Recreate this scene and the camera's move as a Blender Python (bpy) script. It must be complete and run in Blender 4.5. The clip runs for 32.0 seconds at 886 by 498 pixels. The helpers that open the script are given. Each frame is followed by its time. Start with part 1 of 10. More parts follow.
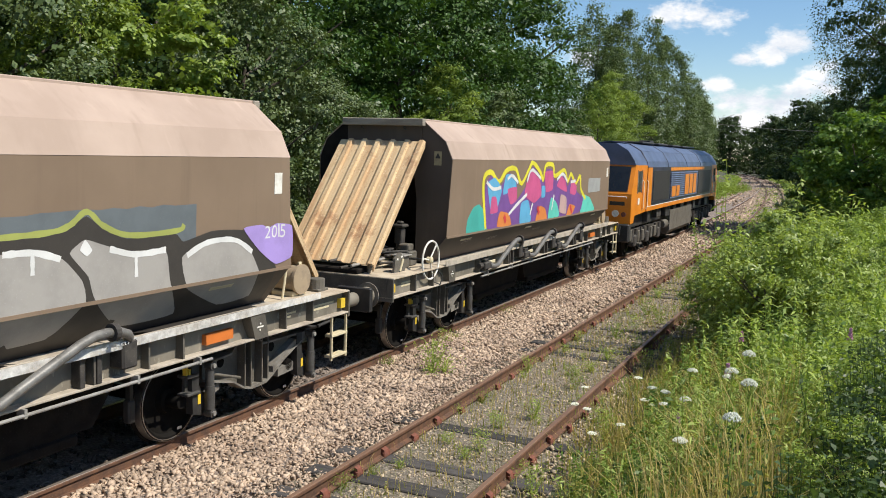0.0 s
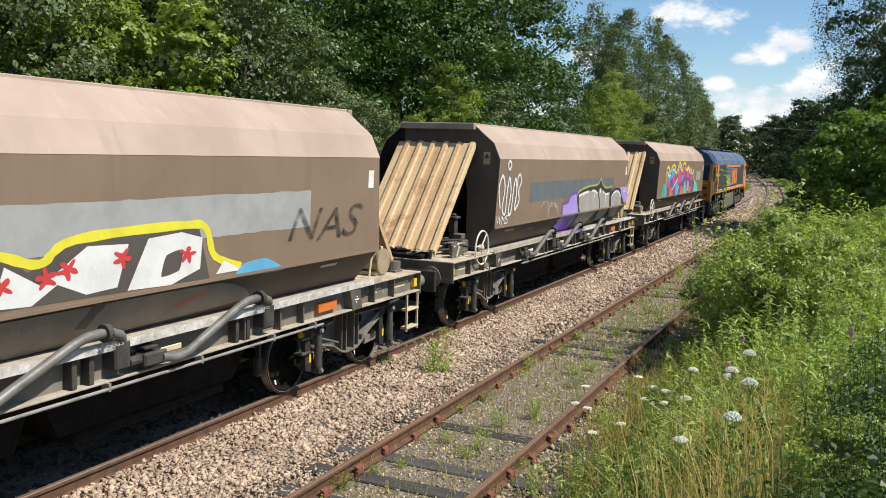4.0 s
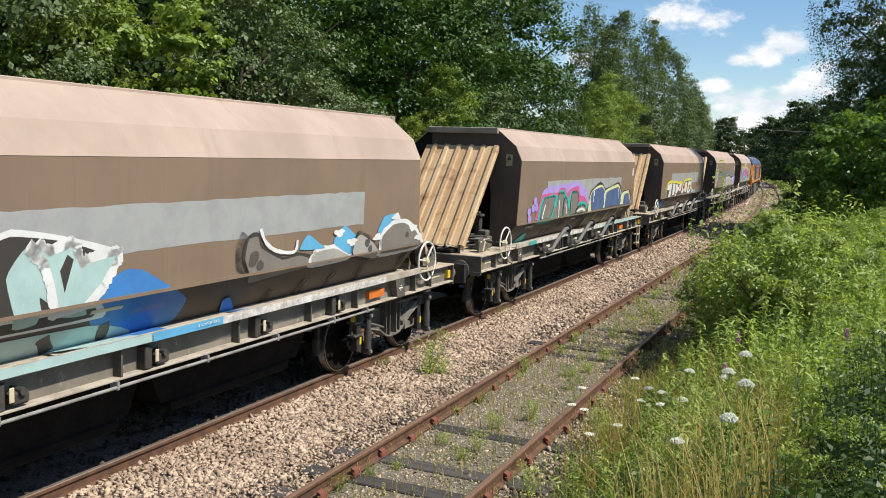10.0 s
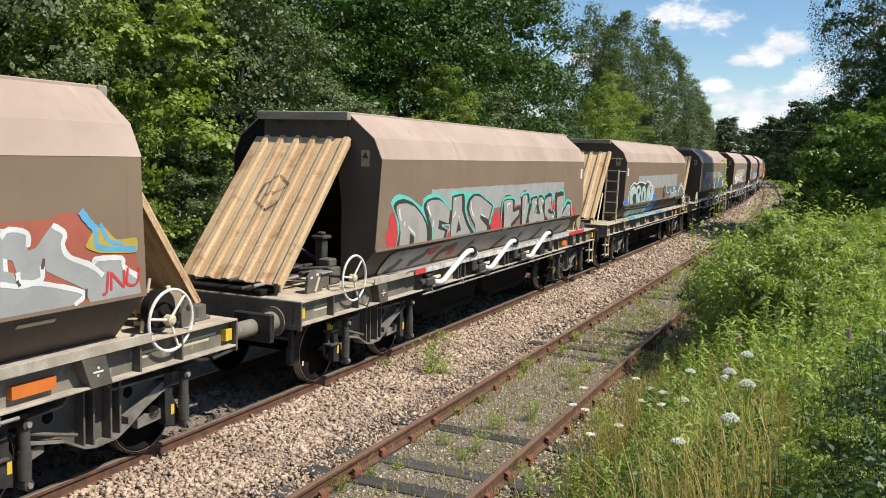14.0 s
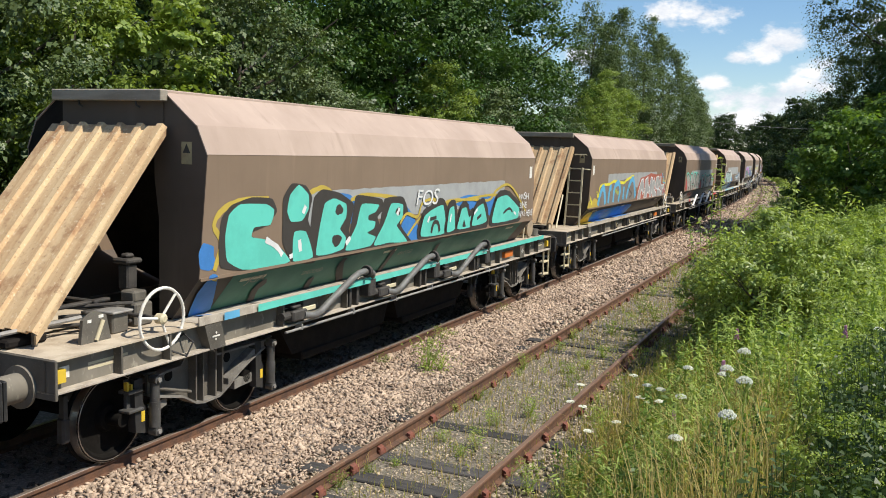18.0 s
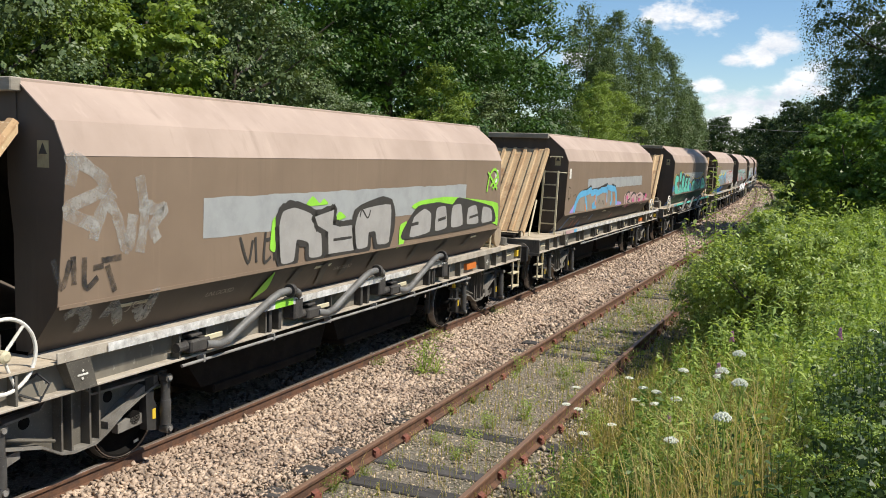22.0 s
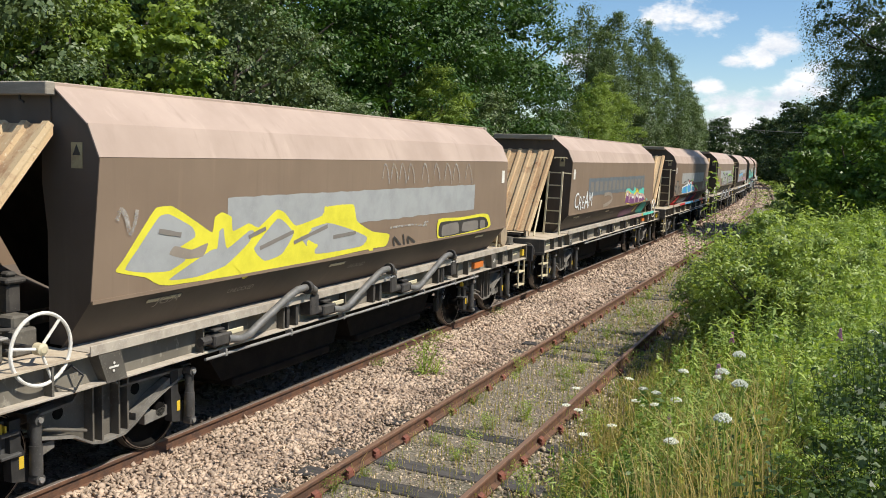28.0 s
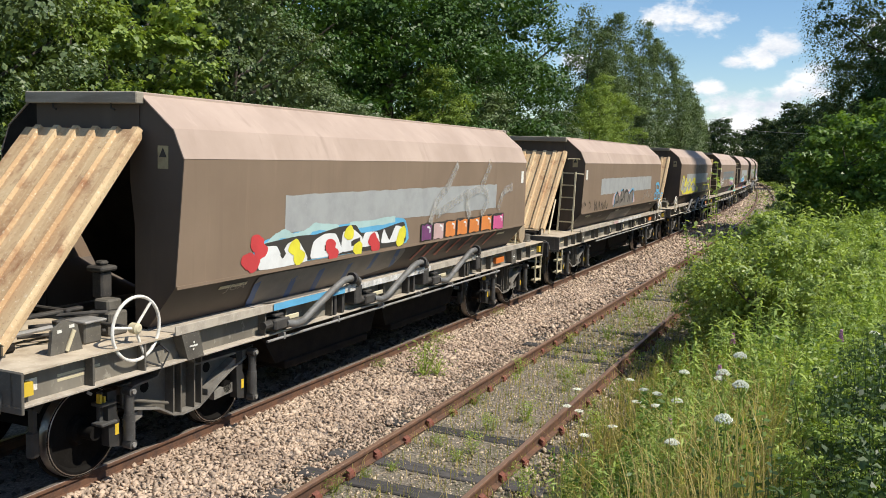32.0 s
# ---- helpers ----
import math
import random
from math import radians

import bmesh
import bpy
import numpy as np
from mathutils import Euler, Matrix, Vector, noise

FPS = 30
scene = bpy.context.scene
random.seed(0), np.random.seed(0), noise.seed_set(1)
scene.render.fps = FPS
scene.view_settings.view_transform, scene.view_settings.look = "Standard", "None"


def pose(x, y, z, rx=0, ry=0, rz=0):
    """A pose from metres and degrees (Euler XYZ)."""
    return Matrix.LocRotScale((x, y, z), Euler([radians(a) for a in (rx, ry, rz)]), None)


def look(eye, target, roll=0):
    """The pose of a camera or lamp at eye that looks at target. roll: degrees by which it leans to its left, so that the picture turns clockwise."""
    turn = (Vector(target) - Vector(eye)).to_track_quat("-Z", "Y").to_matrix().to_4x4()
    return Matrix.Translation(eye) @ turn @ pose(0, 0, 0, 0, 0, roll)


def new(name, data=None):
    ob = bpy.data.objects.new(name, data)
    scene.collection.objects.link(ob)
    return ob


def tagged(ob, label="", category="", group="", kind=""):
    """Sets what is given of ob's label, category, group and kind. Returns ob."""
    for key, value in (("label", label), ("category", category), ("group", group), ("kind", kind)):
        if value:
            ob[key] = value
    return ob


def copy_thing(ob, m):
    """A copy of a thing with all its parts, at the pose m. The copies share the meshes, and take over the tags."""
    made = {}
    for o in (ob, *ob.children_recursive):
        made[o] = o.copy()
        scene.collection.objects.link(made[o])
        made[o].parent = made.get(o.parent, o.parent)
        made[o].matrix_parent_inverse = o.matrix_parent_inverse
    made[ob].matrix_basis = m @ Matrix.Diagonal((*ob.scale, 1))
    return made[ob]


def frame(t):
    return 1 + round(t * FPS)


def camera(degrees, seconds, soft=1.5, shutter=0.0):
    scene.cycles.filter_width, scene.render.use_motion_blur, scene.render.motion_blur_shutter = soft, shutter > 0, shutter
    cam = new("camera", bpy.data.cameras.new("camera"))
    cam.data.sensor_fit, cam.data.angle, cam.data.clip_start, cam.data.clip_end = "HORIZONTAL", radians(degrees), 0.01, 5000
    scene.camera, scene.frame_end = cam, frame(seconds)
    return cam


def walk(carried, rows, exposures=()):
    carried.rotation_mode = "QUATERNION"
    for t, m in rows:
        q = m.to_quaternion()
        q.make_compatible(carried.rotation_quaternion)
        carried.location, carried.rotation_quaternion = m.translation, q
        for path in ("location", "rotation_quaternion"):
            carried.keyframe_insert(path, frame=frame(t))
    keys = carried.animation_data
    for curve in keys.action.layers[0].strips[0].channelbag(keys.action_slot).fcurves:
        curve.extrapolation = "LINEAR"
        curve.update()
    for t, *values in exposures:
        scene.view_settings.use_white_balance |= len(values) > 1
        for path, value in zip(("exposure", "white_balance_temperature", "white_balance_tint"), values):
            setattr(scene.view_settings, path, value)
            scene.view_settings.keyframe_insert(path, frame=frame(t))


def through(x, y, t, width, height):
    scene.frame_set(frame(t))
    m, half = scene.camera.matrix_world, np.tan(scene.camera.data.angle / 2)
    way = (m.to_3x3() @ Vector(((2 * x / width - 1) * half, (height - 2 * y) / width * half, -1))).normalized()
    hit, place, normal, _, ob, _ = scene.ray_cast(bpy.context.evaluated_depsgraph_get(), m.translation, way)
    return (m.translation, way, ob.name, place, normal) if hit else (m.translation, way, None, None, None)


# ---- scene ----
from mathutils import geometry

# Units: metres. The lines run along +y; the camera stands at x = 0 on the bank beside them.
EYE = Vector((0.0, 0.0, 3.307))
ROLL = 1.797
cam = camera(53.56, 32.0, soft=0.95)
# seconds, degrees turned to the left of +y, degrees tilted down
VIEW = [
    (0.0, 24.585, 6.359), (0.5, 24.64, 6.359), (1.0, 24.714, 6.414), (1.5, 24.751, 6.432),
    (2.0, 24.769, 6.469), (2.5, 24.751, 6.432), (3.0, 24.732, 6.359), (3.5, 24.677, 6.432),
    (5.5, 24.529, 6.322), (6.0, 24.529, 6.303), (6.5, 24.511, 6.248), (7.0, 24.474, 6.248),
    (7.5, 24.437, 6.248), (8.0, 24.4, 6.193), (8.5, 24.4, 6.248), (9.0, 24.419, 6.359),
    (9.5, 24.419, 6.359), (10.0, 24.393, 6.303), (10.5, 24.4, 6.248), (11.0, 24.382, 6.193),
    (11.5, 24.382, 6.174), (12.0, 24.382, 6.174), (12.5, 24.408, 6.211), (13.0, 24.408, 6.193),
    (13.5, 24.419, 6.193), (14.0, 24.456, 6.303), (14.5, 24.456, 6.34), (16.5, 24.327, 6.414),
    (17.0, 24.356, 6.469), (17.5, 24.375, 6.561), (18.0, 24.301, 6.488), (18.5, 24.216, 6.432),
    (19.0, 24.186, 6.432), (19.5, 24.161, 6.44), (20.0, 24.179, 6.469), (20.5, 24.161, 6.377),
    (21.0, 24.087, 6.285), (21.5, 24.05, 6.285), (22.0, 24.013, 6.303), (22.5, 24.013, 6.377),
    (23.0, 23.995, 6.34), (23.5, 23.976, 6.303), (24.0, 23.995, 6.296), (24.5, 24.031, 6.296),
    (25.0, 24.087, 6.359), (25.5, 24.068, 6.34), (27.5, 24.057, 6.292), (28.0, 24.013, 6.248),
    (28.5, 24.024, 6.229), (29.0, 24.05, 6.229), (29.5, 24.043, 6.2), (30.0, 24.013, 6.174),
    (30.5, 24.043, 6.156), (31.0, 24.087, 6.193), (31.5, 24.105, 6.237), (32.0, 24.068, 6.193),
]


def view(turn, tilt):
    a, b = radians(turn), radians(tilt)
    way = Vector((-math.sin(a) * math.cos(b), math.cos(a) * math.cos(b), -math.sin(b)))
    return look(EYE, EYE + 10 * way, ROLL)


walk(cam, [(t, view(a, b)) for t, a, b in VIEW], exposures=[(0, 0.24), (32, 0.24)])

# ---- light ----
SUN_AZ, SUN_EL = 84.0, 53.0     # clockwise from +y, above the horizon
world = bpy.data.worlds.new("world")
scene.world = world
world.use_nodes = True
wt = world.node_tree
wt.nodes.clear()
w_out = wt.nodes.new("ShaderNodeOutputWorld")
w_bg = wt.nodes.new("ShaderNodeBackground")
w_sky = wt.nodes.new("ShaderNodeTexSky")
w_sky.sky_type = "NISHITA"
w_sky.sun_disc = False
w_sky.sun_elevation, w_sky.sun_rotation = radians(SUN_EL), radians(SUN_AZ)
w_sky.altitude, w_sky.air_density, w_sky.dust_density, w_sky.ozone_density = 50, 1.0, 0.05, 3.2
w_bg.inputs["Strength"].default_value = 0.105
# fair-weather cumulus, flattened towards the horizon: a loose field all round, a few that stand apart up the line
w_tc = wt.nodes.new("ShaderNodeTexCoord")


def sky_math(op, a, b=None, c=None):
    m = wt.nodes.new("ShaderNodeMath")
    m.operation = op
    for i, q in enumerate((a, b, c)):
        if isinstance(q, (int, float)):
            m.inputs[i].default_value = q
        elif q is not None:
            wt.links.new(q, m.inputs[i])
    return m.outputs[0]


def sky_vec(op, a, b):
    m = wt.nodes.new("ShaderNodeVectorMath")
    m.operation = op
    for i, q in enumerate((a, b)):
        if isinstance(q, tuple):
            m.inputs[i].default_value = q
        else:
            wt.links.new(q, m.inputs[i])
    return m.outputs["Value"] if op == "DISTANCE" else m.outputs["Vector"]


def sky_noise(vec, scale, detail, rough):
    m = wt.nodes.new("ShaderNodeTexNoise")
    m.inputs["Scale"].default_value, m.inputs["Detail"].default_value, m.inputs["Roughness"].default_value = scale, detail, rough
    wt.links.new(vec, m.inputs["Vector"])
    return m


FLAT = (1.0, 1.0, 1.8)
w_dir = sky_vec("MULTIPLY", w_tc.outputs["Generated"], FLAT)
w_puff = sky_noise(w_dir, 40.0, 8, 0.62)
w_fine = sky_math("MULTIPLY_ADD", w_puff.outputs["Fac"], 2.4, -1.25)
w_field = sky_math("MULTIPLY_ADD", sky_noise(w_dir, 4.2, 7, 0.55).outputs["Fac"], 6.0, -3.45)
w_clear = sky_math("SUBTRACT", sky_vec("DISTANCE", w_dir, (-0.12, 0.985, 0.16)), 0.42)
w_heap = sky_math("MINIMUM", w_field, sky_math("MULTIPLY", w_clear, 6.0))
CLOUDS = [(-0.189, 0.970, 0.154, 0.020), (-0.165, 0.974, 0.153, 0.033), (-0.138, 0.980, 0.146, 0.027), (-0.108, 0.989, 0.106, 0.016), (-0.087, 0.990, 0.112, 0.025), (-0.064, 0.991, 0.122, 0.027),
          (-0.133, 0.988, 0.080, 0.019), (-0.118, 0.991, 0.060, 0.027), (-0.095, 0.994, 0.057, 0.037), (-0.069, 0.996, 0.055, 0.035), (-0.045, 0.996, 0.076, 0.033), (-0.034, 0.995, 0.092, 0.027),
          (-0.103, 0.994, 0.036, 0.045), (-0.060, 0.998, 0.035, 0.045), (-0.270, 0.957, 0.108, 0.025), (0.046, 0.991, 0.128, 0.050)]
for cx, cy, cz, cr in CLOUDS:
    far_off = sky_vec("DISTANCE", w_dir, (cx, cy, cz * FLAT[2]))
    w_heap = sky_math("MAXIMUM", w_heap, sky_math("MULTIPLY_ADD", far_off, -1.0 / cr, 1.0))
w_cover = wt.nodes.new("ShaderNodeMapRange")
w_cover.interpolation_type = "SMOOTHSTEP"
w_cover.inputs["From Min"].default_value, w_cover.inputs["From Max"].default_value = -0.15, 0.75
wt.links.new(sky_math("ADD", w_heap, w_fine), w_cover.inputs["Value"])
w_mix = wt.nodes.new("ShaderNodeMix")
w_mix.data_type = "RGBA"
w_tone = wt.nodes.new("ShaderNodeMix")
w_tone.data_type = "RGBA"
w_tone.inputs["A"].default_value, w_tone.inputs["B"].default_value = (5.9, 6.4, 7.2, 1), (8.6, 8.6, 8.7, 1)
w_body = wt.nodes.new("ShaderNodeMapRange")
w_body.inputs["From Min"].default_value, w_body.inputs["From Max"].default_value = 0.36, 0.60
wt.links.new(sky_noise(w_dir, 22.0, 5, 0.6).outputs["Fac"], w_body.inputs["Value"])
wt.links.new(w_body.outputs["Result"], w_tone.inputs["Factor"])
wt.links.new(w_tone.outputs["Result"], w_mix.inputs["B"])
wt.links.new(w_cover.outputs["Result"], w_mix.inputs["Factor"])
w_hue = wt.nodes.new("ShaderNodeHueSaturation")
w_hue.inputs["Saturation"].default_value, w_hue.inputs["Value"].default_value = 1.12, 1.06
wt.links.new(w_sky.outputs["Color"], w_hue.inputs["Color"])
wt.links.new(w_hue.outputs["Color"], w_mix.inputs["A"])
wt.links.new(w_mix.outputs["Result"], w_bg.inputs["Color"])
wt.links.new(w_bg.outputs["Background"], w_out.inputs["Surface"])

sun_data = bpy.data.lights.new("sun", "SUN")
sun_data.energy, sun_data.angle, sun_data.color = 5.2, radians(0.53), (1.0, 0.94, 0.83)
sun = new("sun", sun_data)
_a, _e = radians(SUN_AZ), radians(SUN_EL)
SUN_WAY = Vector((math.sin(_a) * math.cos(_e), math.cos(_a) * math.cos(_e), math.sin(_e)))
sun.rotation_euler = (-SUN_WAY).to_track_quat("-Z", "Y").to_euler()

# ---- materials ----
def nodes_of(name):
    m = bpy.data.materials.new(name)
    m.use_nodes = True
    t = m.node_tree
    return m, t, t.nodes["Principled BSDF"]


def noise_node(t, vec, scale, detail=6, rough=0.6):
    n = t.nodes.new("ShaderNodeTexNoise")
    n.inputs["Scale"].default_value, n.inputs["Detail"].default_value, n.inputs["Roughness"].default_value = scale, detail, rough
    t.links.new(vec, n.inputs["Vector"])
    return n.outputs["Fac"]


def ramp_node(t, fac, lo, hi, c0=(0, 0, 0), c1=(1, 1, 1)):
    r = t.nodes.new("ShaderNodeValToRGB")
    r.color_ramp.elements[0].position, r.color_ramp.elements[0].color = lo, (*c0, 1)
    r.color_ramp.elements[1].position, r.color_ramp.elements[1].color = hi, (*c1, 1)
    t.links.new(fac, r.inputs["Fac"])
    return r.outputs["Color"]


def mix_node(t, fac, a, b, mode="MIX"):
    m = t.nodes.new("ShaderNodeMix")
    m.data_type, m.blend_type = "RGBA", mode
    for sock, val in ((m.inputs["Factor"], fac), (m.inputs["A"], a), (m.inputs["B"], b)):
        if isinstance(val, (int, float)):
            sock.default_value = val
        elif isinstance(val, tuple):
            sock.default_value = (*val, 1)
        else:
            t.links.new(val, sock)
    return m.outputs["Result"]


def mat(name, base, second=None, third=None, rough=0.75, metal=0.0, scale=3.0, fine=45.0, bump=0.15, depth=0.01,
        stretch=(1, 1, 1), spread=(0.42, 0.62), specks=(0.6, 0.72), vary=0.0, island=0.0):
    """A worn surface: base broken up by second at a large scale and third in fine specks."""
    m, t, bs = nodes_of(name)
    tc = t.nodes.new("ShaderNodeTexCoord")
    mp = t.nodes.new("ShaderNodeMapping")
    mp.inputs["Scale"].default_value = stretch
    t.links.new(tc.outputs["Object"], mp.inputs["Vector"])
    v = mp.outputs["Vector"]
    big, small = noise_node(t, v, scale), noise_node(t, v, fine, 4)
    second = second or tuple(c * 0.72 for c in base)
    third = third or tuple(min(1, c * 1.25) for c in base)
    col = mix_node(t, ramp_node(t, big, *spread), base, second)
    col = mix_node(t, ramp_node(t, small, *specks), col, third)
    if vary or island:
        src = t.nodes.new("ShaderNodeNewGeometry").outputs["Random Per Island"] if island else t.nodes.new("ShaderNodeObjectInfo").outputs["Random"]
        k = vary or island
        hsv = t.nodes.new("ShaderNodeHueSaturation")
        mr = t.nodes.new("ShaderNodeMapRange")
        mr.inputs["To Min"].default_value, mr.inputs["To Max"].default_value = 1 - k, 1 + k
        t.links.new(src, mr.inputs["Value"])
        t.links.new(mr.outputs["Result"], hsv.inputs["Value"])
        t.links.new(col, hsv.inputs["Color"])
        col = hsv.outputs["Color"]
    t.links.new(col, bs.inputs["Base Color"])
    rr = t.nodes.new("ShaderNodeMapRange")
    rr.inputs["To Min"].default_value, rr.inputs["To Max"].default_value = max(0.03, rough - 0.12), min(1, rough + 0.12)
    t.links.new(big, rr.inputs["Value"])
    t.links.new(rr.outputs["Result"], bs.inputs["Roughness"])
    bs.inputs["Metallic"].default_value = metal
    if bump:
        bp = t.nodes.new("ShaderNodeBump")
        bp.inputs["Strength"].default_value, bp.inputs["Distance"].default_value = bump, depth
        t.links.new(small, bp.inputs["Height"])
        t.links.new(bp.outputs["Normal"], bs.inputs["Normal"])
    return m


def leaf_mat(name, dark, light, tip=None, rough=0.48, through=0.28, gloss=0.25):
    """Leaves: colour varies from leaf to leaf; some light passes through."""
    m, t, bs = nodes_of(name)
    rnd = t.nodes.new("ShaderNodeNewGeometry").outputs["Random Per Island"]
    tc = t.nodes.new("ShaderNodeTexCoord")
    patch = noise_node(t, tc.outputs["Object"], 0.55, 3)
    col = mix_node(t, rnd, dark, light)
    col = mix_node(t, ramp_node(t, patch, 0.4, 0.68), col, tip or light)
    t.links.new(col, bs.inputs["Base Color"])
    bs.inputs["Roughness"].default_value = rough
    bs.inputs["Specular IOR Level"].default_value = gloss
    tr = t.nodes.new("ShaderNodeBsdfTranslucent")
    t.links.new(mix_node(t, 1.0, col, (1.0, 1.0, 0.45), "MULTIPLY"), tr.inputs["Color"])
    mx = t.nodes.new("ShaderNodeMixShader")
    mx.inputs["Fac"].default_value = through
    t.links.new(bs.outputs["BSDF"], mx.inputs[1])
    t.links.new(tr.outputs["BSDF"], mx.inputs[2])
    t.links.new(mx.outputs["Shader"], t.nodes["Material Output"].inputs["Surface"])
    return m


def paint(name, c, rough=0.55):
    return mat(name, c, tuple(x * 0.86 for x in c), tuple(min(1, x * 1.08 + 0.01) for x in c), rough=rough, scale=2.5, fine=60, bump=0.05)


def body_mat(name, low, high):
    """Hopper plating: dusty brown paint with faint vertical streaks and joints."""
    m, t, bs = nodes_of(name)
    tc = t.nodes.new("ShaderNodeTexCoord")
    mp = t.nodes.new("ShaderNodeMapping")
    mp.inputs["Scale"].default_value = (1, 2.2, 0.12)
    t.links.new(tc.outputs["Object"], mp.inputs["Vector"])
    streak = noise_node(t, mp.outputs["Vector"], 2.2, 7, 0.65)
    big = noise_node(t, tc.outputs["Object"], 0.8, 5)
    fine = noise_node(t, tc.outputs["Object"], 70, 3)
    col = mix_node(t, ramp_node(t, big, 0.35, 0.7), low, high)
    col = mix_node(t, ramp_node(t, streak, 0.58, 0.80), col, tuple(min(1, x * 1.10) for x in high))
    col = mix_node(t, ramp_node(t, streak, 0.26, 0.44, (1, 1, 1), (0, 0, 0)), col, tuple(x * 0.94 for x in low))
    col = mix_node(t, ramp_node(t, fine, 0.66, 0.76), col, tuple(x * 0.90 for x in low))
    t.links.new(col, bs.inputs["Base Color"])
    bs.inputs["Roughness"].default_value = 0.72
    bp = t.nodes.new("ShaderNodeBump")
    bp.inputs["Strength"].default_value, bp.inputs["Distance"].default_value = 0.08, 0.01
    t.links.new(big, bp.inputs["Height"])
    t.links.new(bp.outputs["Normal"], bs.inputs["Normal"])
    return m


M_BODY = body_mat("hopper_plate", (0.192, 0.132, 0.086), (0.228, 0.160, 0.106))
# darker copy of the plating, with the shade of undersides and trailing ends in it
M_SHADE_PLATE = body_mat("shaded_plate", (0.078, 0.058, 0.043), (0.105, 0.080, 0.060))
# lighter base than the sides: the sun on the roof slopes is coloured in
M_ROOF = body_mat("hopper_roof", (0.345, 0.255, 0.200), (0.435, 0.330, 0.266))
# weathered header, its base raised so that the shaded face looks lit
M_HOOD = mat("lit_weathered_header", (0.33, 0.29, 0.23), (0.24, 0.205, 0.16), (0.42, 0.38, 0.31), rough=0.8, scale=3, stretch=(0.5, 1, 3))
M_SIGN = mat("faded_sign", (0.36, 0.31, 0.17), (0.28, 0.23, 0.13), rough=0.7, scale=9)
def slope_mat():
    """Corrugated steel under pale stone dust, rust showing in blotches and streaks down the slope."""
    m, t, bs = nodes_of("dusty_corrugated_sheet")
    tc = t.nodes.new("ShaderNodeTexCoord")
    info = t.nodes.new("ShaderNodeObjectInfo")
    off = t.nodes.new("ShaderNodeVectorMath")
    off.operation = "MULTIPLY_ADD"
    comb = t.nodes.new("ShaderNodeCombineXYZ")
    for k in "XYZ":
        t.links.new(info.outputs["Random"], comb.inputs[k])
    off.inputs[1].default_value = (37.0, 53.0, 71.0)
    t.links.new(comb.outputs["Vector"], off.inputs[0])
    t.links.new(tc.outputs["Object"], off.inputs[2])
    mp = t.nodes.new("ShaderNodeMapping")
    mp.inputs["Scale"].default_value = (4.2, 0.35, 0.35)
    t.links.new(off.outputs["Vector"], mp.inputs["Vector"])
    streak = noise_node(t, mp.outputs["Vector"], 1.6, 6, 0.6)
    blotch = noise_node(t, off.outputs["Vector"], 2.6, 6, 0.65)
    fine = noise_node(t, off.outputs["Vector"], 34, 4, 0.6)
    col = mix_node(t, ramp_node(t, streak, 0.40, 0.64), (0.58, 0.425, 0.245), (0.44, 0.275, 0.14))
    col = mix_node(t, ramp_node(t, blotch, 0.54, 0.72), col, (0.270, 0.130, 0.062))
    col = mix_node(t, ramp_node(t, fine, 0.60, 0.70), col, (0.31, 0.185, 0.10))
    col = mix_node(t, ramp_node(t, fine, 0.30, 0.40, (1, 1, 1), (0, 0, 0)), col, (0.66, 0.55, 0.38))
    hsv = t.nodes.new("ShaderNodeHueSaturation")
    mr = t.nodes.new("ShaderNodeMapRange")
    mr.inputs["To Min"].default_value, mr.inputs["To Max"].default_value = 0.86, 1.14
    t.links.new(info.outputs["Random"], mr.inputs["Value"])
    t.links.new(mr.outputs["Result"], hsv.inputs["Value"])
    t.links.new(col, hsv.inputs["Color"])
    t.links.new(hsv.outputs["Color"], bs.inputs["Base Color"])
    bs.inputs["Roughness"].default_value = 0.85
    bp = t.nodes.new("ShaderNodeBump")
    bp.inputs["Strength"].default_value, bp.inputs["Distance"].default_value = 0.2, 0.008
    t.links.new(fine, bp.inputs["Height"])
    t.links.new(bp.outputs["Normal"], bs.inputs["Normal"])
    return m


M_SLOPE = slope_mat()
M_FRAME = mat("underframe_grey", (0.125, 0.112, 0.090), (0.085, 0.075, 0.060), (0.20, 0.18, 0.145), rough=0.8, scale=2.5)
M_SOLEBAR = mat("dusty_solebar", (0.225, 0.200, 0.158), (0.125, 0.110, 0.086), (0.32, 0.29, 0.23), rough=0.85, scale=1.3, fine=14, stretch=(1, 1, 0.5), spread=(0.40, 0.66))
M_DUST = mat("stone_dust", (0.43, 0.375, 0.30), (0.31, 0.265, 0.21), (0.54, 0.48, 0.40), rough=0.95, scale=5)
M_DECK = mat("dusty_deck", (0.50, 0.42, 0.31), (0.36, 0.29, 0.21), (0.60, 0.52, 0.41), rough=0.95, scale=3)
# near black and matt: shade of underside and end recesses is in the colour
M_DARK = mat("shade_dark_grime", (0.014, 0.012, 0.011), (0.022, 0.019, 0.016), (0.034, 0.030, 0.025), rough=0.85, scale=4)
M_BOGIE = mat("bogie_grime", (0.058, 0.051, 0.043), (0.032, 0.028, 0.025), (0.115, 0.102, 0.085), rough=0.75, scale=5)
M_FLANGE = mat("dusty_bogie_flange", (0.20, 0.185, 0.160), (0.12, 0.108, 0.092), (0.28, 0.26, 0.23), rough=0.8, scale=4)
M_DAMPER = mat("damper_steel", (0.070, 0.068, 0.064), (0.045, 0.042, 0.038), (0.13, 0.122, 0.11), rough=0.55, scale=6)
# wheels almost black: the shadow of the solebar is put into their base colour
M_WHEEL = mat("shade_black_steel", (0.011, 0.010, 0.009), (0.008, 0.007, 0.006), (0.02, 0.017, 0.015), rough=0.85, metal=0.0, scale=6)
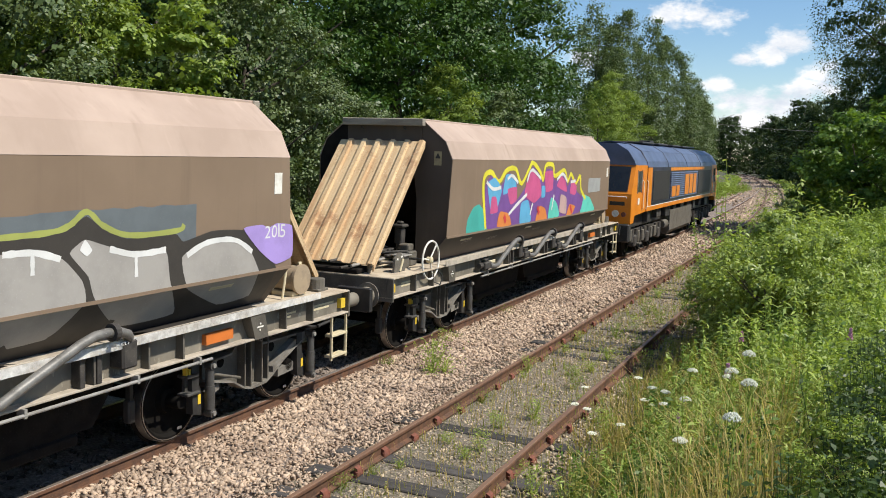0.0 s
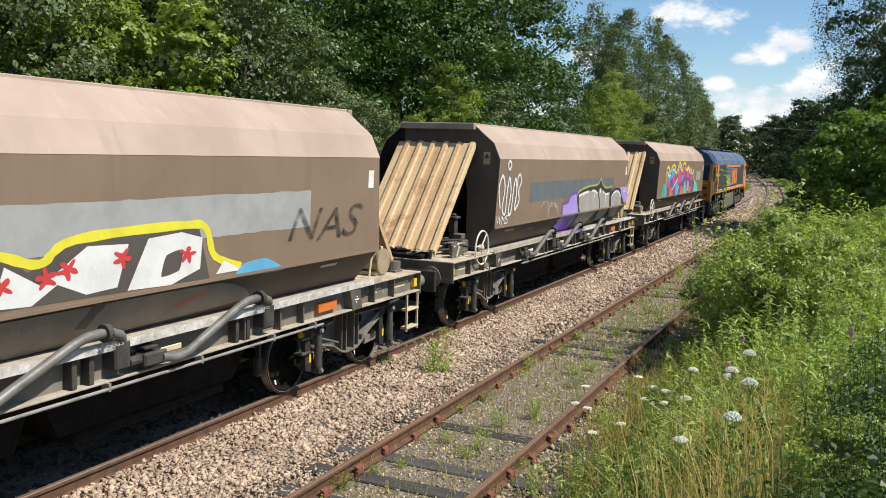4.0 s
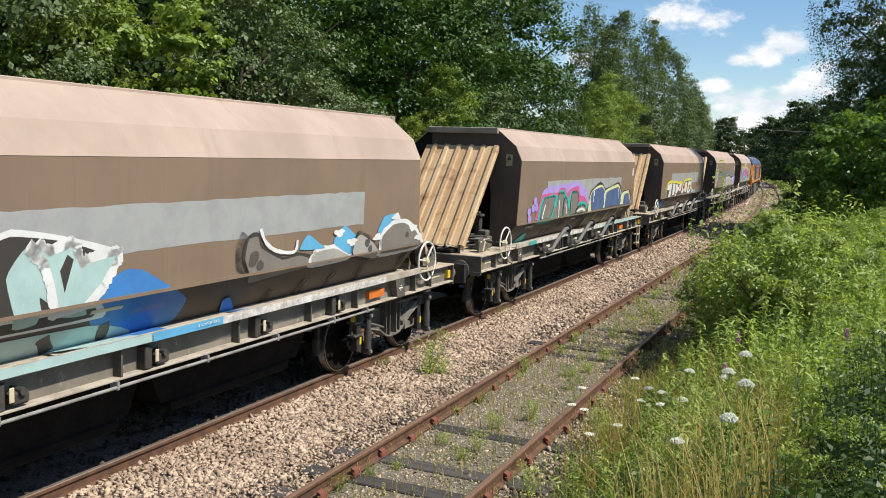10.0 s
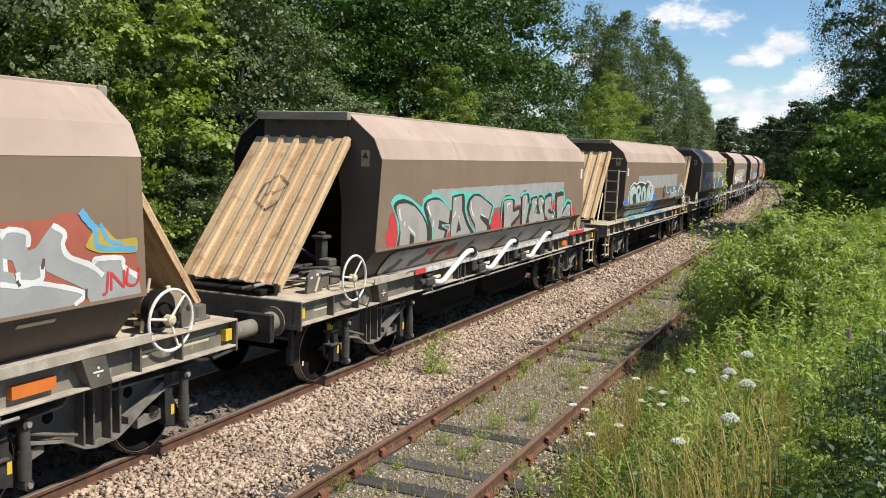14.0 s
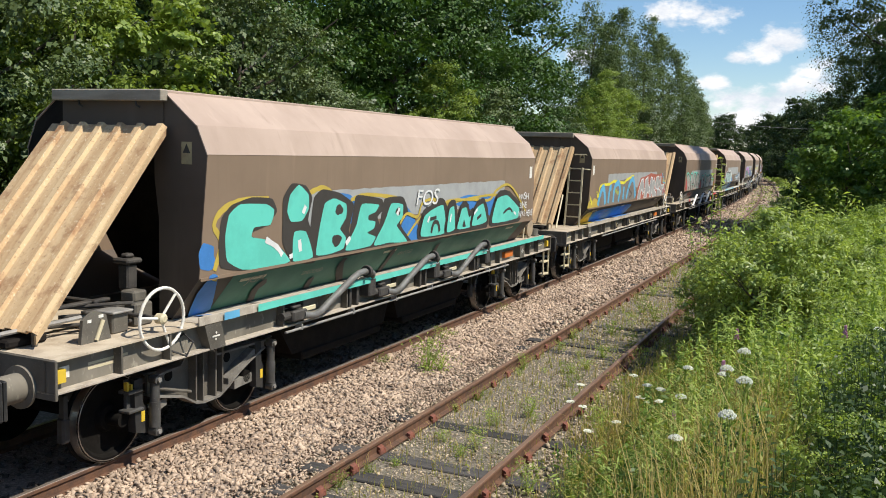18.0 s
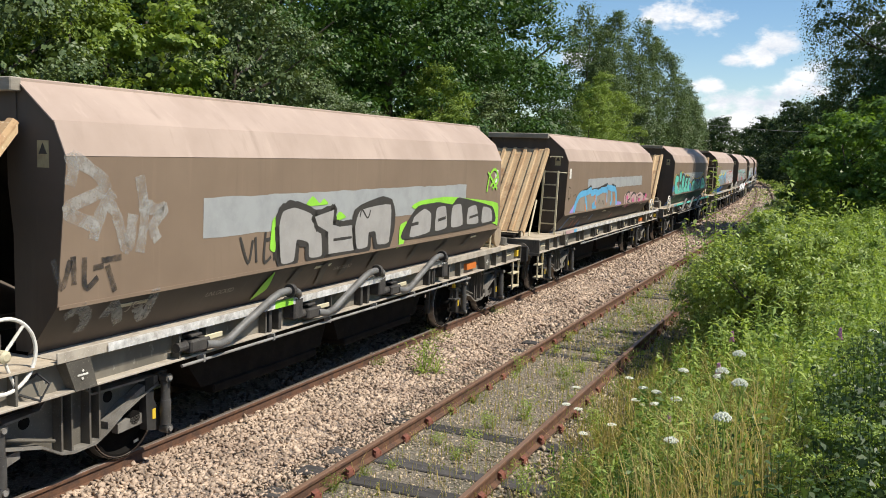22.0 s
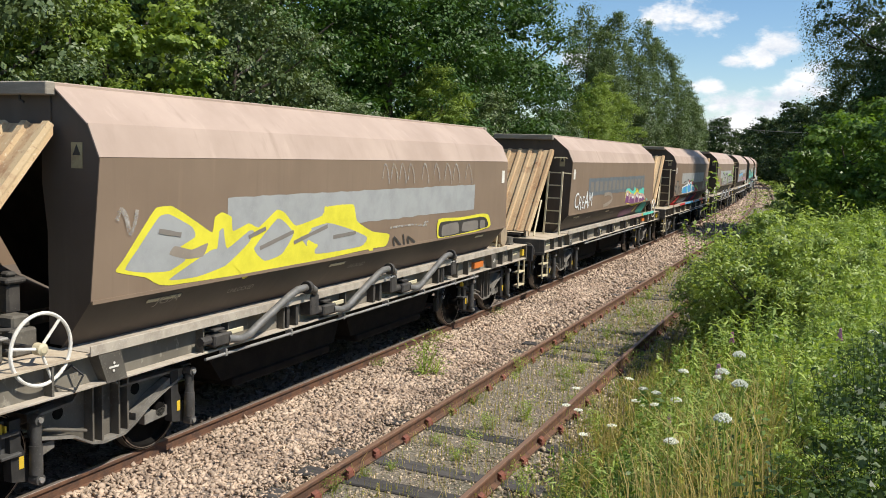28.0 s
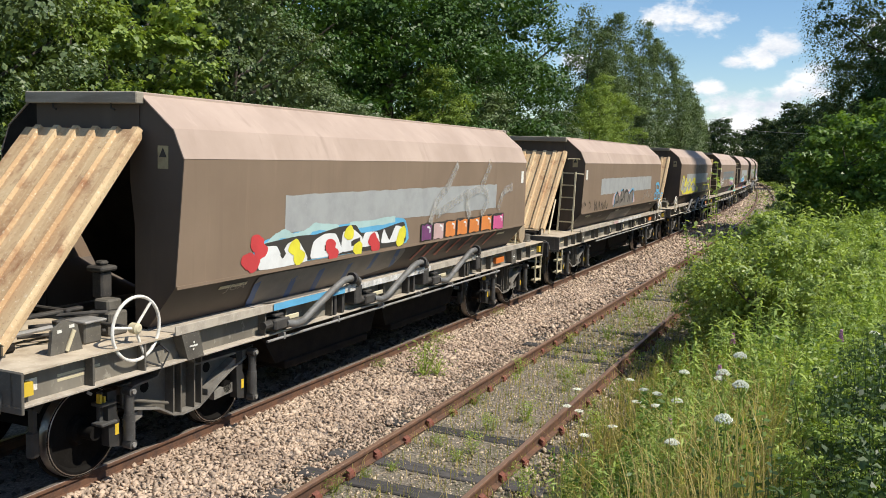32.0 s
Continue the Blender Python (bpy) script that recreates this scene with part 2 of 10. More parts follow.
# hardly any gloss, which keeps the painted shade dark
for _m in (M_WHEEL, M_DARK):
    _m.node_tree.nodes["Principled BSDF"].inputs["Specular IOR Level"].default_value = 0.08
M_TYRE = mat("bright_tyre", (0.42, 0.39, 0.36), (0.30, 0.27, 0.25), rough=0.35, metal=0.9, scale=8)
M_PIPE = mat("galvanised_pipe", (0.33, 0.315, 0.29), (0.22, 0.205, 0.185), (0.42, 0.40, 0.37), rough=0.55, metal=0.25, scale=5)
M_PIPEDARK = mat("grey_pipe", (0.175, 0.168, 0.155), (0.11, 0.104, 0.094), (0.24, 0.23, 0.21), rough=0.5, metal=0.15, scale=5)
M_WHITE = mat("off_white_paint", (0.78, 0.75, 0.68), (0.62, 0.58, 0.50), (0.85, 0.83, 0.78), rough=0.55, scale=9)
M_TAN = mat("tan_motor_paint", (0.34, 0.26, 0.17), (0.25, 0.19, 0.13), rough=0.7, scale=5)
M_ORANGE = paint("orange_panel", (0.62, 0.17, 0.03))
M_YELLOW = paint("yellow_mark", (0.70, 0.48, 0.04))
M_BLACK = mat("black_steel", (0.022, 0.021, 0.020), (0.04, 0.037, 0.034), rough=0.6, scale=6)
M_CREAM = paint("cream_handle", (0.60, 0.52, 0.34))
M_RAIL = mat("rusty_rail", (0.130, 0.062, 0.033), (0.075, 0.040, 0.026), (0.165, 0.095, 0.06), rough=0.85, scale=7, fine=60)
M_RAILTOP = mat("rail_running_top", (0.25, 0.15, 0.095), (0.18, 0.10, 0.06), (0.33, 0.22, 0.15), rough=0.55, metal=0.35, scale=3, stretch=(1, 0.2, 1))
M_SHINY = mat("polished_rail_top", (0.46, 0.40, 0.35), (0.36, 0.28, 0.22), rough=0.4, metal=0.7, scale=3, stretch=(1, 0.2, 1))
M_CHAIR = mat("rusted_chair", (0.200, 0.066, 0.042), (0.110, 0.045, 0.030), rough=0.9, scale=14)
M_SLEEPER = mat("old_sleeper_timber", (0.060, 0.054, 0.050), (0.040, 0.036, 0.034), (0.10, 0.092, 0.085), rough=0.9, scale=5, stretch=(0.4, 4, 1), vary=0.35)
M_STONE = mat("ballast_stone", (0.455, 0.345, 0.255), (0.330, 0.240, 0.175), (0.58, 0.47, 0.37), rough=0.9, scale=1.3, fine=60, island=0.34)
# much darker stone colour that carries the shadow beneath the train
M_STONE3 = mat("train_shade_ballast", (0.095, 0.074, 0.058), (0.06, 0.047, 0.038), (0.15, 0.12, 0.095), rough=0.9, scale=1.5, fine=60, island=0.4)
M_STONE2 = mat("old_ballast_stone", (0.43, 0.345, 0.24), (0.31, 0.245, 0.168), (0.54, 0.45, 0.33), rough=0.92, scale=1.5, fine=60, island=0.5)
M_LEAF = [
    leaf_mat("sycamore_leaf", (0.130, 0.205, 0.045), (0.340, 0.440, 0.095), (0.340, 0.440, 0.095), through=0.42, gloss=0.5),
    leaf_mat("hawthorn_leaf", (0.050, 0.090, 0.030), (0.150, 0.200, 0.072), (0.150, 0.200, 0.076), gloss=0.5),
    leaf_mat("oak_leaf", (0.024, 0.066, 0.014), (0.080, 0.152, 0.028), (0.066, 0.134, 0.024), gloss=0.4),
    leaf_mat("birch_leaf", (0.062, 0.104, 0.036), (0.140, 0.190, 0.068), (0.130, 0.180, 0.064)),
    leaf_mat("ash_leaf", (0.115, 0.180, 0.038), (0.280, 0.370, 0.080), (0.270, 0.355, 0.075), through=0.42),
    leaf_mat("far_leaf", (0.030, 0.054, 0.018), (0.075, 0.112, 0.034), (0.062, 0.096, 0.030)),
    leaf_mat("bramble_leaf", (0.160, 0.240, 0.055), (0.430, 0.540, 0.135), (0.380, 0.490, 0.115), through=0.5, gloss=0.45),
    leaf_mat("willowherb_leaf", (0.150, 0.240, 0.055), (0.520, 0.620, 0.165), (0.398, 0.512, 0.116), through=0.5, gloss=0.45),
    leaf_mat("dark_bramble_leaf", (0.026, 0.056, 0.016), (0.105, 0.160, 0.042), (0.080, 0.130, 0.034), through=0.4, gloss=0.6),
    leaf_mat("yellowing_herb_leaf", (0.171, 0.198, 0.046), (0.476, 0.476, 0.125), (0.397, 0.397, 0.108), through=0.5, gloss=0.45),
    leaf_mat("broad_maple_leaf", (0.056, 0.124, 0.026), (0.198, 0.319, 0.056), (0.179, 0.290, 0.053), rough=0.42, through=0.5, gloss=0.45),
    leaf_mat("sallow_leaf", (0.110, 0.175, 0.045), (0.460, 0.560, 0.150), (0.420, 0.520, 0.140), through=0.45, gloss=0.6),
]
M_GRASS = leaf_mat("green_grass", (0.152, 0.184, 0.043), (0.417, 0.430, 0.114), (0.367, 0.367, 0.103), rough=0.7, through=0.5, gloss=0.45)
M_STRAW = leaf_mat("dry_grass", (0.319, 0.242, 0.094), (0.700, 0.561, 0.242), (0.594, 0.462, 0.187), rough=0.8, through=0.5, gloss=0.45)
M_BARK = mat("bark", (0.075, 0.058, 0.042), (0.045, 0.036, 0.028), (0.12, 0.10, 0.08), rough=0.95, scale=9, stretch=(1, 1, 0.25), bump=0.5)
M_UMBEL = paint("umbel_white", (0.75, 0.76, 0.62))
M_PURPLE = paint("loosestrife_purple", (0.60, 0.28, 0.42))

# ---- letter shapes from the built-in font ----
GLYPHS = {}


def make_glyphs(text, weights):
    """Flat outlines of single characters, thin to swollen, kept as lists of vertices and faces."""
    jobs = []
    for c in sorted(set(text)):
        for w in weights:
            cu = bpy.data.curves.new("glyph", "FONT")
            cu.body, cu.offset, cu.resolution_u = c, w, 5
            jobs.append((c, w, new("glyph", cu)))
    bpy.context.view_layer.update()
    dg = bpy.context.evaluated_depsgraph_get()
    for c, w, ob in jobs:
        me = bpy.data.meshes.new_from_object(ob.evaluated_get(dg))
        GLYPHS[c, w] = ([(v.co.x, v.co.y) for v in me.vertices], [tuple(p.vertices) for p in me.polygons])
        bpy.data.meshes.remove(me)
    for _, _, ob in jobs:
        cu = ob.data
        bpy.data.objects.remove(ob)
        bpy.data.curves.remove(cu)


make_glyphs("ABCDEFGHIJKLMNOPRSTUVWXYZimosne012579'", (0.0, 0.056, 0.092, 0.125))


def set_text(text, weight, y0, y1, u0, u1, bounce=0.0, slant=0.0, seed=1):
    """Lays characters out in a box; returns vertices (y, u) and faces."""
    r = random.Random(seed)
    out, pen = [], 0.0
    for c in text:
        if c == " ":
            pen += 0.35
            continue
        v, f = GLYPHS[c, weight]
        v0, _ = GLYPHS[c, 0.0]
        lo, hi = min(p[0] for p in v0), max(p[0] for p in v0)
        a, k, dy = r.uniform(-1, 1) * bounce * 0.35, 1 + r.uniform(-1, 1) * bounce * 0.5, r.uniform(-1, 1) * bounce * 0.25
        cx = (lo + hi) / 2
        q = []
        for x, y in v:
            x, y = (x - cx) * k, (y - 0.35) * k
            x, y = x * math.cos(a) - y * math.sin(a), x * math.sin(a) + y * math.cos(a)
            q.append((pen + (hi - lo) / 2 + x + slant * y, y + 0.35 + dy))
        out.append((q, f))
        pen += (hi - lo) + 0.07
    pen -= 0.07
    V, F = [], []
    for q, f in out:
        n = len(V)
        V += [(y0 + x / pen * (y1 - y0), u0 + y / 0.70 * (u1 - u0)) for x, y in q]
        F += [tuple(n + i for i in p) for p in f]
    return V, F

# ---- mesh building ----
class Shape:
    """Collects solids and turns them into one mesh."""

    def __init__(self):
        self.v, self.f = [], []

    def add(self, verts, faces):
        n = len(self.v)
        self.v += [tuple(p) for p in verts]
        self.f += [tuple(n + i for i in f) for f in faces]
        return self

    def box(self, x0, x1, y0, y1, z0, z1, c=0.0):
        if c <= 0:
            v = [(x, y, z) for x in (x0, x1) for y in (y0, y1) for z in (z0, z1)]
            return self.add(v, [(0, 1, 3, 2), (4, 6, 7, 5), (0, 4, 5, 1), (2, 3, 7, 6), (0, 2, 6, 4), (1, 5, 7, 3)])
        bm = bmesh.new()
        bmesh.ops.create_cube(bm, size=1)
        for q in bm.verts:
            q.co = Vector(((x0 + x1) / 2 + q.co.x * (x1 - x0), (y0 + y1) / 2 + q.co.y * (y1 - y0), (z0 + z1) / 2 + q.co.z * (z1 - z0)))
        bmesh.ops.bevel(bm, geom=bm.edges[:], offset=c, segments=1, affect="EDGES")
        self.bm(bm)
        return self

    def bm(self, bm):
        bm.verts.index_update()
        self.add([q.co for q in bm.verts], [[q.index for q in f.verts] for f in bm.faces])
        bm.free()

    def prism(self, pts, axis, a, b):
        """A polygon (counter-clockwise in its two axes) drawn out along x, y or z from a to b."""
        k = "xyz".index(axis)

        def at(p, w):
            q = list(p)
            q.insert(k, w)
            return q
        n = len(pts)
        v = [at(p, a) for p in pts] + [at(p, b) for p in pts]
        f = [tuple(range(n))[::-1], tuple(range(n, 2 * n))] + [(i, (i + 1) % n, n + (i + 1) % n, n + i) for i in range(n)]
        return self.add(v, f)

    def tube(self, pts, r, n=8, close=False, r1=None):
        """A round bar along the points."""
        pts = [Vector(p) for p in pts]
        m = len(pts)
        rings = []
        for i, p in enumerate(pts):
            if close:
                d = pts[(i + 1) % m] - pts[i - 1]
            else:
                d = pts[min(i + 1, m - 1)] - pts[max(i - 1, 0)]
            d.normalize()
            u = d.orthogonal().normalized() if not rings else (rings[-1][1] - d * rings[-1][1].dot(d)).normalized()
            w = d.cross(u)
            rr = r if r1 is None else r + (r1 - r) * i / max(1, m - 1)
            rings.append(([p + rr * (u * math.cos(2 * math.pi * k / n) + w * math.sin(2 * math.pi * k / n)) for k in range(n)], u))
        v = [q for ring, _ in rings for q in ring]
        f = []
        for i in range(m if close else m - 1):
            j = (i + 1) % m
            f += [(i * n + k, i * n + (k + 1) % n, j * n + (k + 1) % n, j * n + k) for k in range(n)]
        if not close:
            f += [tuple(range(n))[::-1], tuple(range((m - 1) * n, m * n))]
        return self.add(v, f)

    def cyl(self, p0, p1, r, n=16, r1=None):
        return self.tube([p0, p1], r, n, r1=r1)

    def lathe(self, prof, centre, axis="x", n=28, caps=True):
        """A profile of (along, radius) turned round an axis through centre."""
        v, m = [], len(prof)
        for a, r in prof:
            for k in range(n):
                c, s = r * math.cos(2 * math.pi * k / n), r * math.sin(2 * math.pi * k / n)
                q = {"x": (a, c, s), "y": (c, a, s), "z": (c, s, a)}[axis]
                v.append(tuple(centre[i] + q[i] for i in range(3)))
        f = [(i * n + k, i * n + (k + 1) % n, (i + 1) * n + (k + 1) % n, (i + 1) * n + k) for i in range(m - 1) for k in range(n)]
        if caps:
            f += [tuple(range(n))[::-1], tuple(range((m - 1) * n, m * n))]
        return self.add(v, f)

    def mesh(self, name, material, smooth=False):
        me = bpy.data.meshes.new(name)
        me.from_pydata(self.v, [], self.f)
        bm = bmesh.new()
        bm.from_mesh(me)
        bmesh.ops.recalc_face_normals(bm, faces=bm.faces)
        bm.to_mesh(me)
        bm.free()
        me.materials.append(material)
        if smooth:
            me.polygons.foreach_set("use_smooth", [True] * len(me.polygons))
            me.set_sharp_from_angle(angle=radians(38))
        return me


def part(name, shape, material, parent, label="", smooth=False, at=None):
    ob = new(name, shape if isinstance(shape, bpy.types.Mesh) else shape.mesh(name, material, smooth))
    ob.parent = parent
    if at is not None:
        ob.matrix_basis = at
    return tagged(ob, label)


def thing(name, label, category, group="", kind="", at=None):
    ob = new(name)
    ob.empty_display_size = 0.2
    if at is not None:
        ob.matrix_basis = at
    return tagged(ob, label, category, group, kind)


def solid(name, shape, material, label, category="", group="", kind="", smooth=False):
    return tagged(new(name, shape.mesh(name, material, smooth)), label, category, group, kind)


def raw_mesh(name, verts, faces_n, material, smooth=False):
    """A mesh from numpy arrays: verts (n, 3) and faces of equal corner count (m, k)."""
    me = bpy.data.meshes.new(name)
    n, (m, k) = len(verts), faces_n.shape
    me.vertices.add(n)
    me.vertices.foreach_set("co", np.asarray(verts, np.float32).ravel())
    me.loops.add(m * k)
    me.loops.foreach_set("vertex_index", np.asarray(faces_n, np.int32).ravel())
    me.polygons.add(m)
    me.polygons.foreach_set("loop_start", np.arange(0, m * k, k, dtype=np.int32))
    if smooth:
        me.polygons.foreach_set("use_smooth", np.ones(m, bool))
    me.materials.append(material)
    me.update(calc_edges=True)
    me.validate()
    return me


# ---- the lines: straight, then a long curve to the left ----
FAR_X, NEAR_X = -7.475, -3.840
CURVE_AT, CURVE = 30.0, 0.00043


def bend(y):
    return -CURVE * max(0.0, y - CURVE_AT) ** 2


def far_line(y, side=0.0, z=0.0):
    a = math.atan(2 * CURVE * max(0.0, y - CURVE_AT))
    return Vector((FAR_X + bend(y) + side * math.cos(a), y + side * math.sin(a), z))


def near_line(y, side=0.0, z=0.0):
    a = math.atan(2 * CURVE * max(0.0, y - CURVE_AT))
    return Vector((NEAR_X + bend(y) - 0.021 * max(0.0, y - 45.0) + side * math.cos(a), y + side * math.sin(a), z))


def line_pose(y):
    a = math.atan(2 * CURVE * max(0.0, y - CURVE_AT))
    return Matrix.Translation(far_line(y)) @ Matrix.Rotation(a, 4, "Z")


def bank(x, y):
    """Height of the ground at a place, with x counted from the curve of the lines."""
    u = x - bend(y)
    z = -0.30
    if u > -2.75:
        near = max(0.0, min(1.0, (14 - y) / 10))
        z += (1.95 * near + 0.55 * (1 - near)) * max(0.0, min(1.0, (u + 2.75) / 2.6)) ** 1.2
        z += 0.35 * max(0.0, min(1.0, (u - 2) / 10))
    if u < -10.0:
        z += 1.6 * max(0.0, min(1.0, (-10.0 - u) / 5.0))
    if -9.3 < u < -5.6:
        z += 0.0
    return z


def build_ground():
    xs = [-700, -400, -200, -120, -80, -60, -45, -35, -28] + [-24 + 0.75 * i for i in range(46)] + [12, 16, 22, 30, 45, 70, 110, 200, 400, 700]
    ys = [-500, -200, -80, -40, -25] + [-16 + 1.0 * i for i in range(60)] + [46 + 4.0 * i for i in range(45)] + [240, 280, 340, 420, 600, 900, 1400]
    v, f = [], []
    for y in ys:
        for x in xs:
            k = 1.0 if abs(x) < 60 else 0.0
            xx = x + (bend(min(y, 260)) if -60 < x < 60 else 0.0)
            v.append((xx, y, bank(xx, min(y, 260)) + 0.05 * noise.noise((xx * 0.7, y * 0.7, 0)) * k))
    w = len(xs)
    for j in range(len(ys) - 1):
        for i in range(w - 1):
            f.append((j * w + i, j * w + i + 1, (j + 1) * w + i + 1, (j + 1) * w + i))
    sh = Shape().add(v, f)
    m = mat("earth_and_litter", (0.085, 0.075, 0.045), (0.055, 0.070, 0.028), (0.17, 0.14, 0.09), rough=0.95, scale=0.8, fine=22, bump=0.6, depth=0.03)
    solid("ground", sh, m, "brown earth with moss and leaf litter beside the lines", kind="structure", smooth=True)


def ribbon(line, prof, y0, y1, step, sh=None, cap=True):
    """A profile of (side, height) swept along one of the lines."""
    sh = sh or Shape()
    n = int((y1 - y0) / step)
    ys = [y0 + (y1 - y0) * i / n for i in range(n + 1)]
    v = [line(y, s, z) for y in ys for s, z in prof]
    k = len(prof)
    f = [(i * k + j, i * k + (j + 1) % k, (i + 1) * k + (j + 1) % k, (i + 1) * k + j) for i in range(n) for j in range(k)]
    f += [tuple(range(k)), tuple(range(n * k, n * k + k))]
    return sh.add(v, f)


RAIL = [(-0.07, -0.159), (0.07, -0.159), (0.07, -0.148), (0.012, -0.128), (0.012, -0.045), (0.035, -0.032), (0.035, -0.006), (0.028, 0.0),
        (-0.028, 0.0), (-0.035, -0.006), (-0.035, -0.032), (-0.012, -0.045), (-0.012, -0.128), (-0.07, -0.148)]


def build_rails():
    for line, top, label in ((far_line, M_SHINY, "running rail of the main line, rusty sides"), (near_line, M_RAILTOP, "rusty rail of the overgrown siding")):
        for side in (-0.7525, 0.7525):
            y0, y1 = -14.0, 230.0
            rail = thing("rail", label, "rail", "rails of the two lines", kind="structure")
            part("rail_web", ribbon(line, [(s + side, z) for s, z in RAIL], y0, y1, 2.0), M_RAIL, rail)
            part("rail_head", ribbon(line, [(side - 0.027, 0.0), (side - 0.024, 0.003), (side + 0.024, 0.003), (side + 0.027, 0.0)], y0, y1, 2.0), top, rail)


def build_ballast_bed():
    bed = ribbon(far_line, [(-2.6, -0.45), (-1.75, -0.17), (1.6, -0.15), (2.3, -0.235), (2.3, -0.45)], -16, 235, 1.5)
    solid("ballast_bed", bed, mat("ballast_fines", (0.20, 0.155, 0.125), (0.14, 0.11, 0.09), (0.33, 0.27, 0.225), rough=0.95, scale=2, fine=26, bump=0.9, depth=0.04, specks=(0.48, 0.62)),
          "bed of pinkish crushed stone under the main line", kind="structure")
    bed = ribbon(near_line, [(-1.4, -0.45), (-1.4, -0.215), (-0.7, -0.185), (0.7, -0.185), (1.3, -0.24), (1.5, -0.45)], -16, 235, 1.5)
    solid("siding_bed", bed, mat("siding_fines", (0.155, 0.13, 0.098), (0.105, 0.095, 0.060), (0.27, 0.23, 0.18), rough=0.95, scale=1.6, fine=26, bump=0.9, depth=0.04, specks=(0.48, 0.62)),
          "old grey-brown ballast of the siding with moss", kind="structure")


build_ground()
build_ballast_bed()
build_rails()

# ---- hopper wagons ----
PITCH = 15.66          # coupled length
WHEEL_R = 0.46
BOGIES, HALF_BASE = (-5.28, 4.94), 1.02
END = {-1: 7.42, 1: 6.96}          # frame ends, from the middle of the hopper
SLOPE = {-1: (5.50, 7.22), 1: (5.45, 6.86)}    # top and foot of the sloping end sheets
SIDE_TOP, SIDE_LOW = (1.330, 3.170), (1.300, 1.840)     # half width and height of the side plate's two edges


def mirror(pts, s):
    return [(s * x, z) for x, z in pts]


def plate(sh, a, b, y0, y1, t, rake0=0.0, rake1=0.0):
    """A flat plate between two (x, z) edges; its ends lean by rake from edge a to edge b."""
    (xa, za), (xb, zb) = a, b
    d = Vector((xb - xa, zb - za)).normalized()
    nx, nz = -d.y * t, d.x * t
    q = []
    for (x, z), k in ((a, 0), (b, 1)):
        for s in (0, 1):
            q.append([(x + nx * s, y0 + rake0 * k, z + nz * s), (x + nx * s, y1 + rake1 * k, z + nz * s)])
    v = [p for row in q for p in row]
    return sh.add(v, [(0, 1, 5, 4), (2, 6, 7, 3), (0, 2, 3, 1), (4, 5, 7, 6), (0, 4, 6, 2), (1, 3, 7, 5)])


def corrugated(y_top, z_top, y_low, z_low, half, ribs=6, t=0.02):
    """The sloping hopper end: a pressed sheet with square ribs running down it."""
    down = Vector((0, y_low - y_top, z_low - z_top))
    up = Vector((0, -down.z, down.y)).normalized()
    if up.z < 0:
        up = -up
    prof, w = [], 2 * half / ribs
    for i in range(ribs):
        x = -half + i * w
        prof += [(x, 0), (x + 0.56 * w, 0), (x + 0.66 * w, 0.042), (x + 0.93 * w, 0.042), (x + 0.995 * w, 0.0)]
    prof.append((half, 0))
    top = Vector((0, y_top, z_top))
    v = []
    for base in (top, top + down):
        for lift in (0, -t):
            v += [base + Vector((x, 0, 0)) + up * (h + lift) for x, h in prof]
    n = len(prof)
    f = []
    for i in range(n - 1):
        f += [(i, i + 1, 2 * n + i + 1, 2 * n + i), (n + i, 3 * n + i, 3 * n + i + 1, n + i + 1), (i, n + i, n + i + 1, i + 1), (2 * n + i, 2 * n + i + 1, 3 * n + i + 1, 3 * n + i)]
    f += [(0, 2 * n, 3 * n, n), (n - 1, 2 * n - 1, 4 * n - 1, 3 * n - 1)]
    return Shape().add(v, f)


def wheelset_mesh():
    sh = Shape()
    for s in (-1, 1):
        prof = [(0.655, 0.12), (0.665, 0.36), (0.680, 0.44), (0.680, WHEEL_R + 0.028), (0.706, WHEEL_R + 0.026), (0.716, WHEEL_R), (0.815, WHEEL_R - 0.006),
                (0.822, WHEEL_R - 0.02), (0.822, 0.405), (0.770, 0.375), (0.745, 0.16), (0.80, 0.13), (0.80, 0.05)]
        sh.lathe([(s * a, r) for a, r in prof], (0, 0, 0), "x", 40)
    sh.cyl((-0.98, 0, 0), (0.98, 0, 0), 0.075, 12)
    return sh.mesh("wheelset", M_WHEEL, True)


def tyre_mesh(s):
    sh = Shape()
    if s:
        sh.lathe([(s * 0.7165, WHEEL_R - 0.004), (s * 0.7165, WHEEL_R + 0.0015), (s * 0.815, WHEEL_R - 0.0035), (s * 0.815, WHEEL_R - 0.012), (s * 0.7165, WHEEL_R - 0.004)], (0, 0, 0), "x", 40, False)
        sh.lathe([(s * 0.8215, WHEEL_R - 0.030), (s * 0.8245, WHEEL_R - 0.028), (s * 0.8245, WHEEL_R - 0.022), (s * 0.8205, WHEEL_R - 0.018), (s * 0.8215, WHEEL_R - 0.030)], (0, 0, 0), "x", 40, False)
    return sh.mesh("tread", M_TYRE, True)


def wheel_mark_mesh():
    """A chalked balance mark on the face of the disc."""
    return Shape().box(0.8225, 0.8245, 0.10, 0.17, -0.36, -0.33).mesh("chalk_mark", M_WHITE)


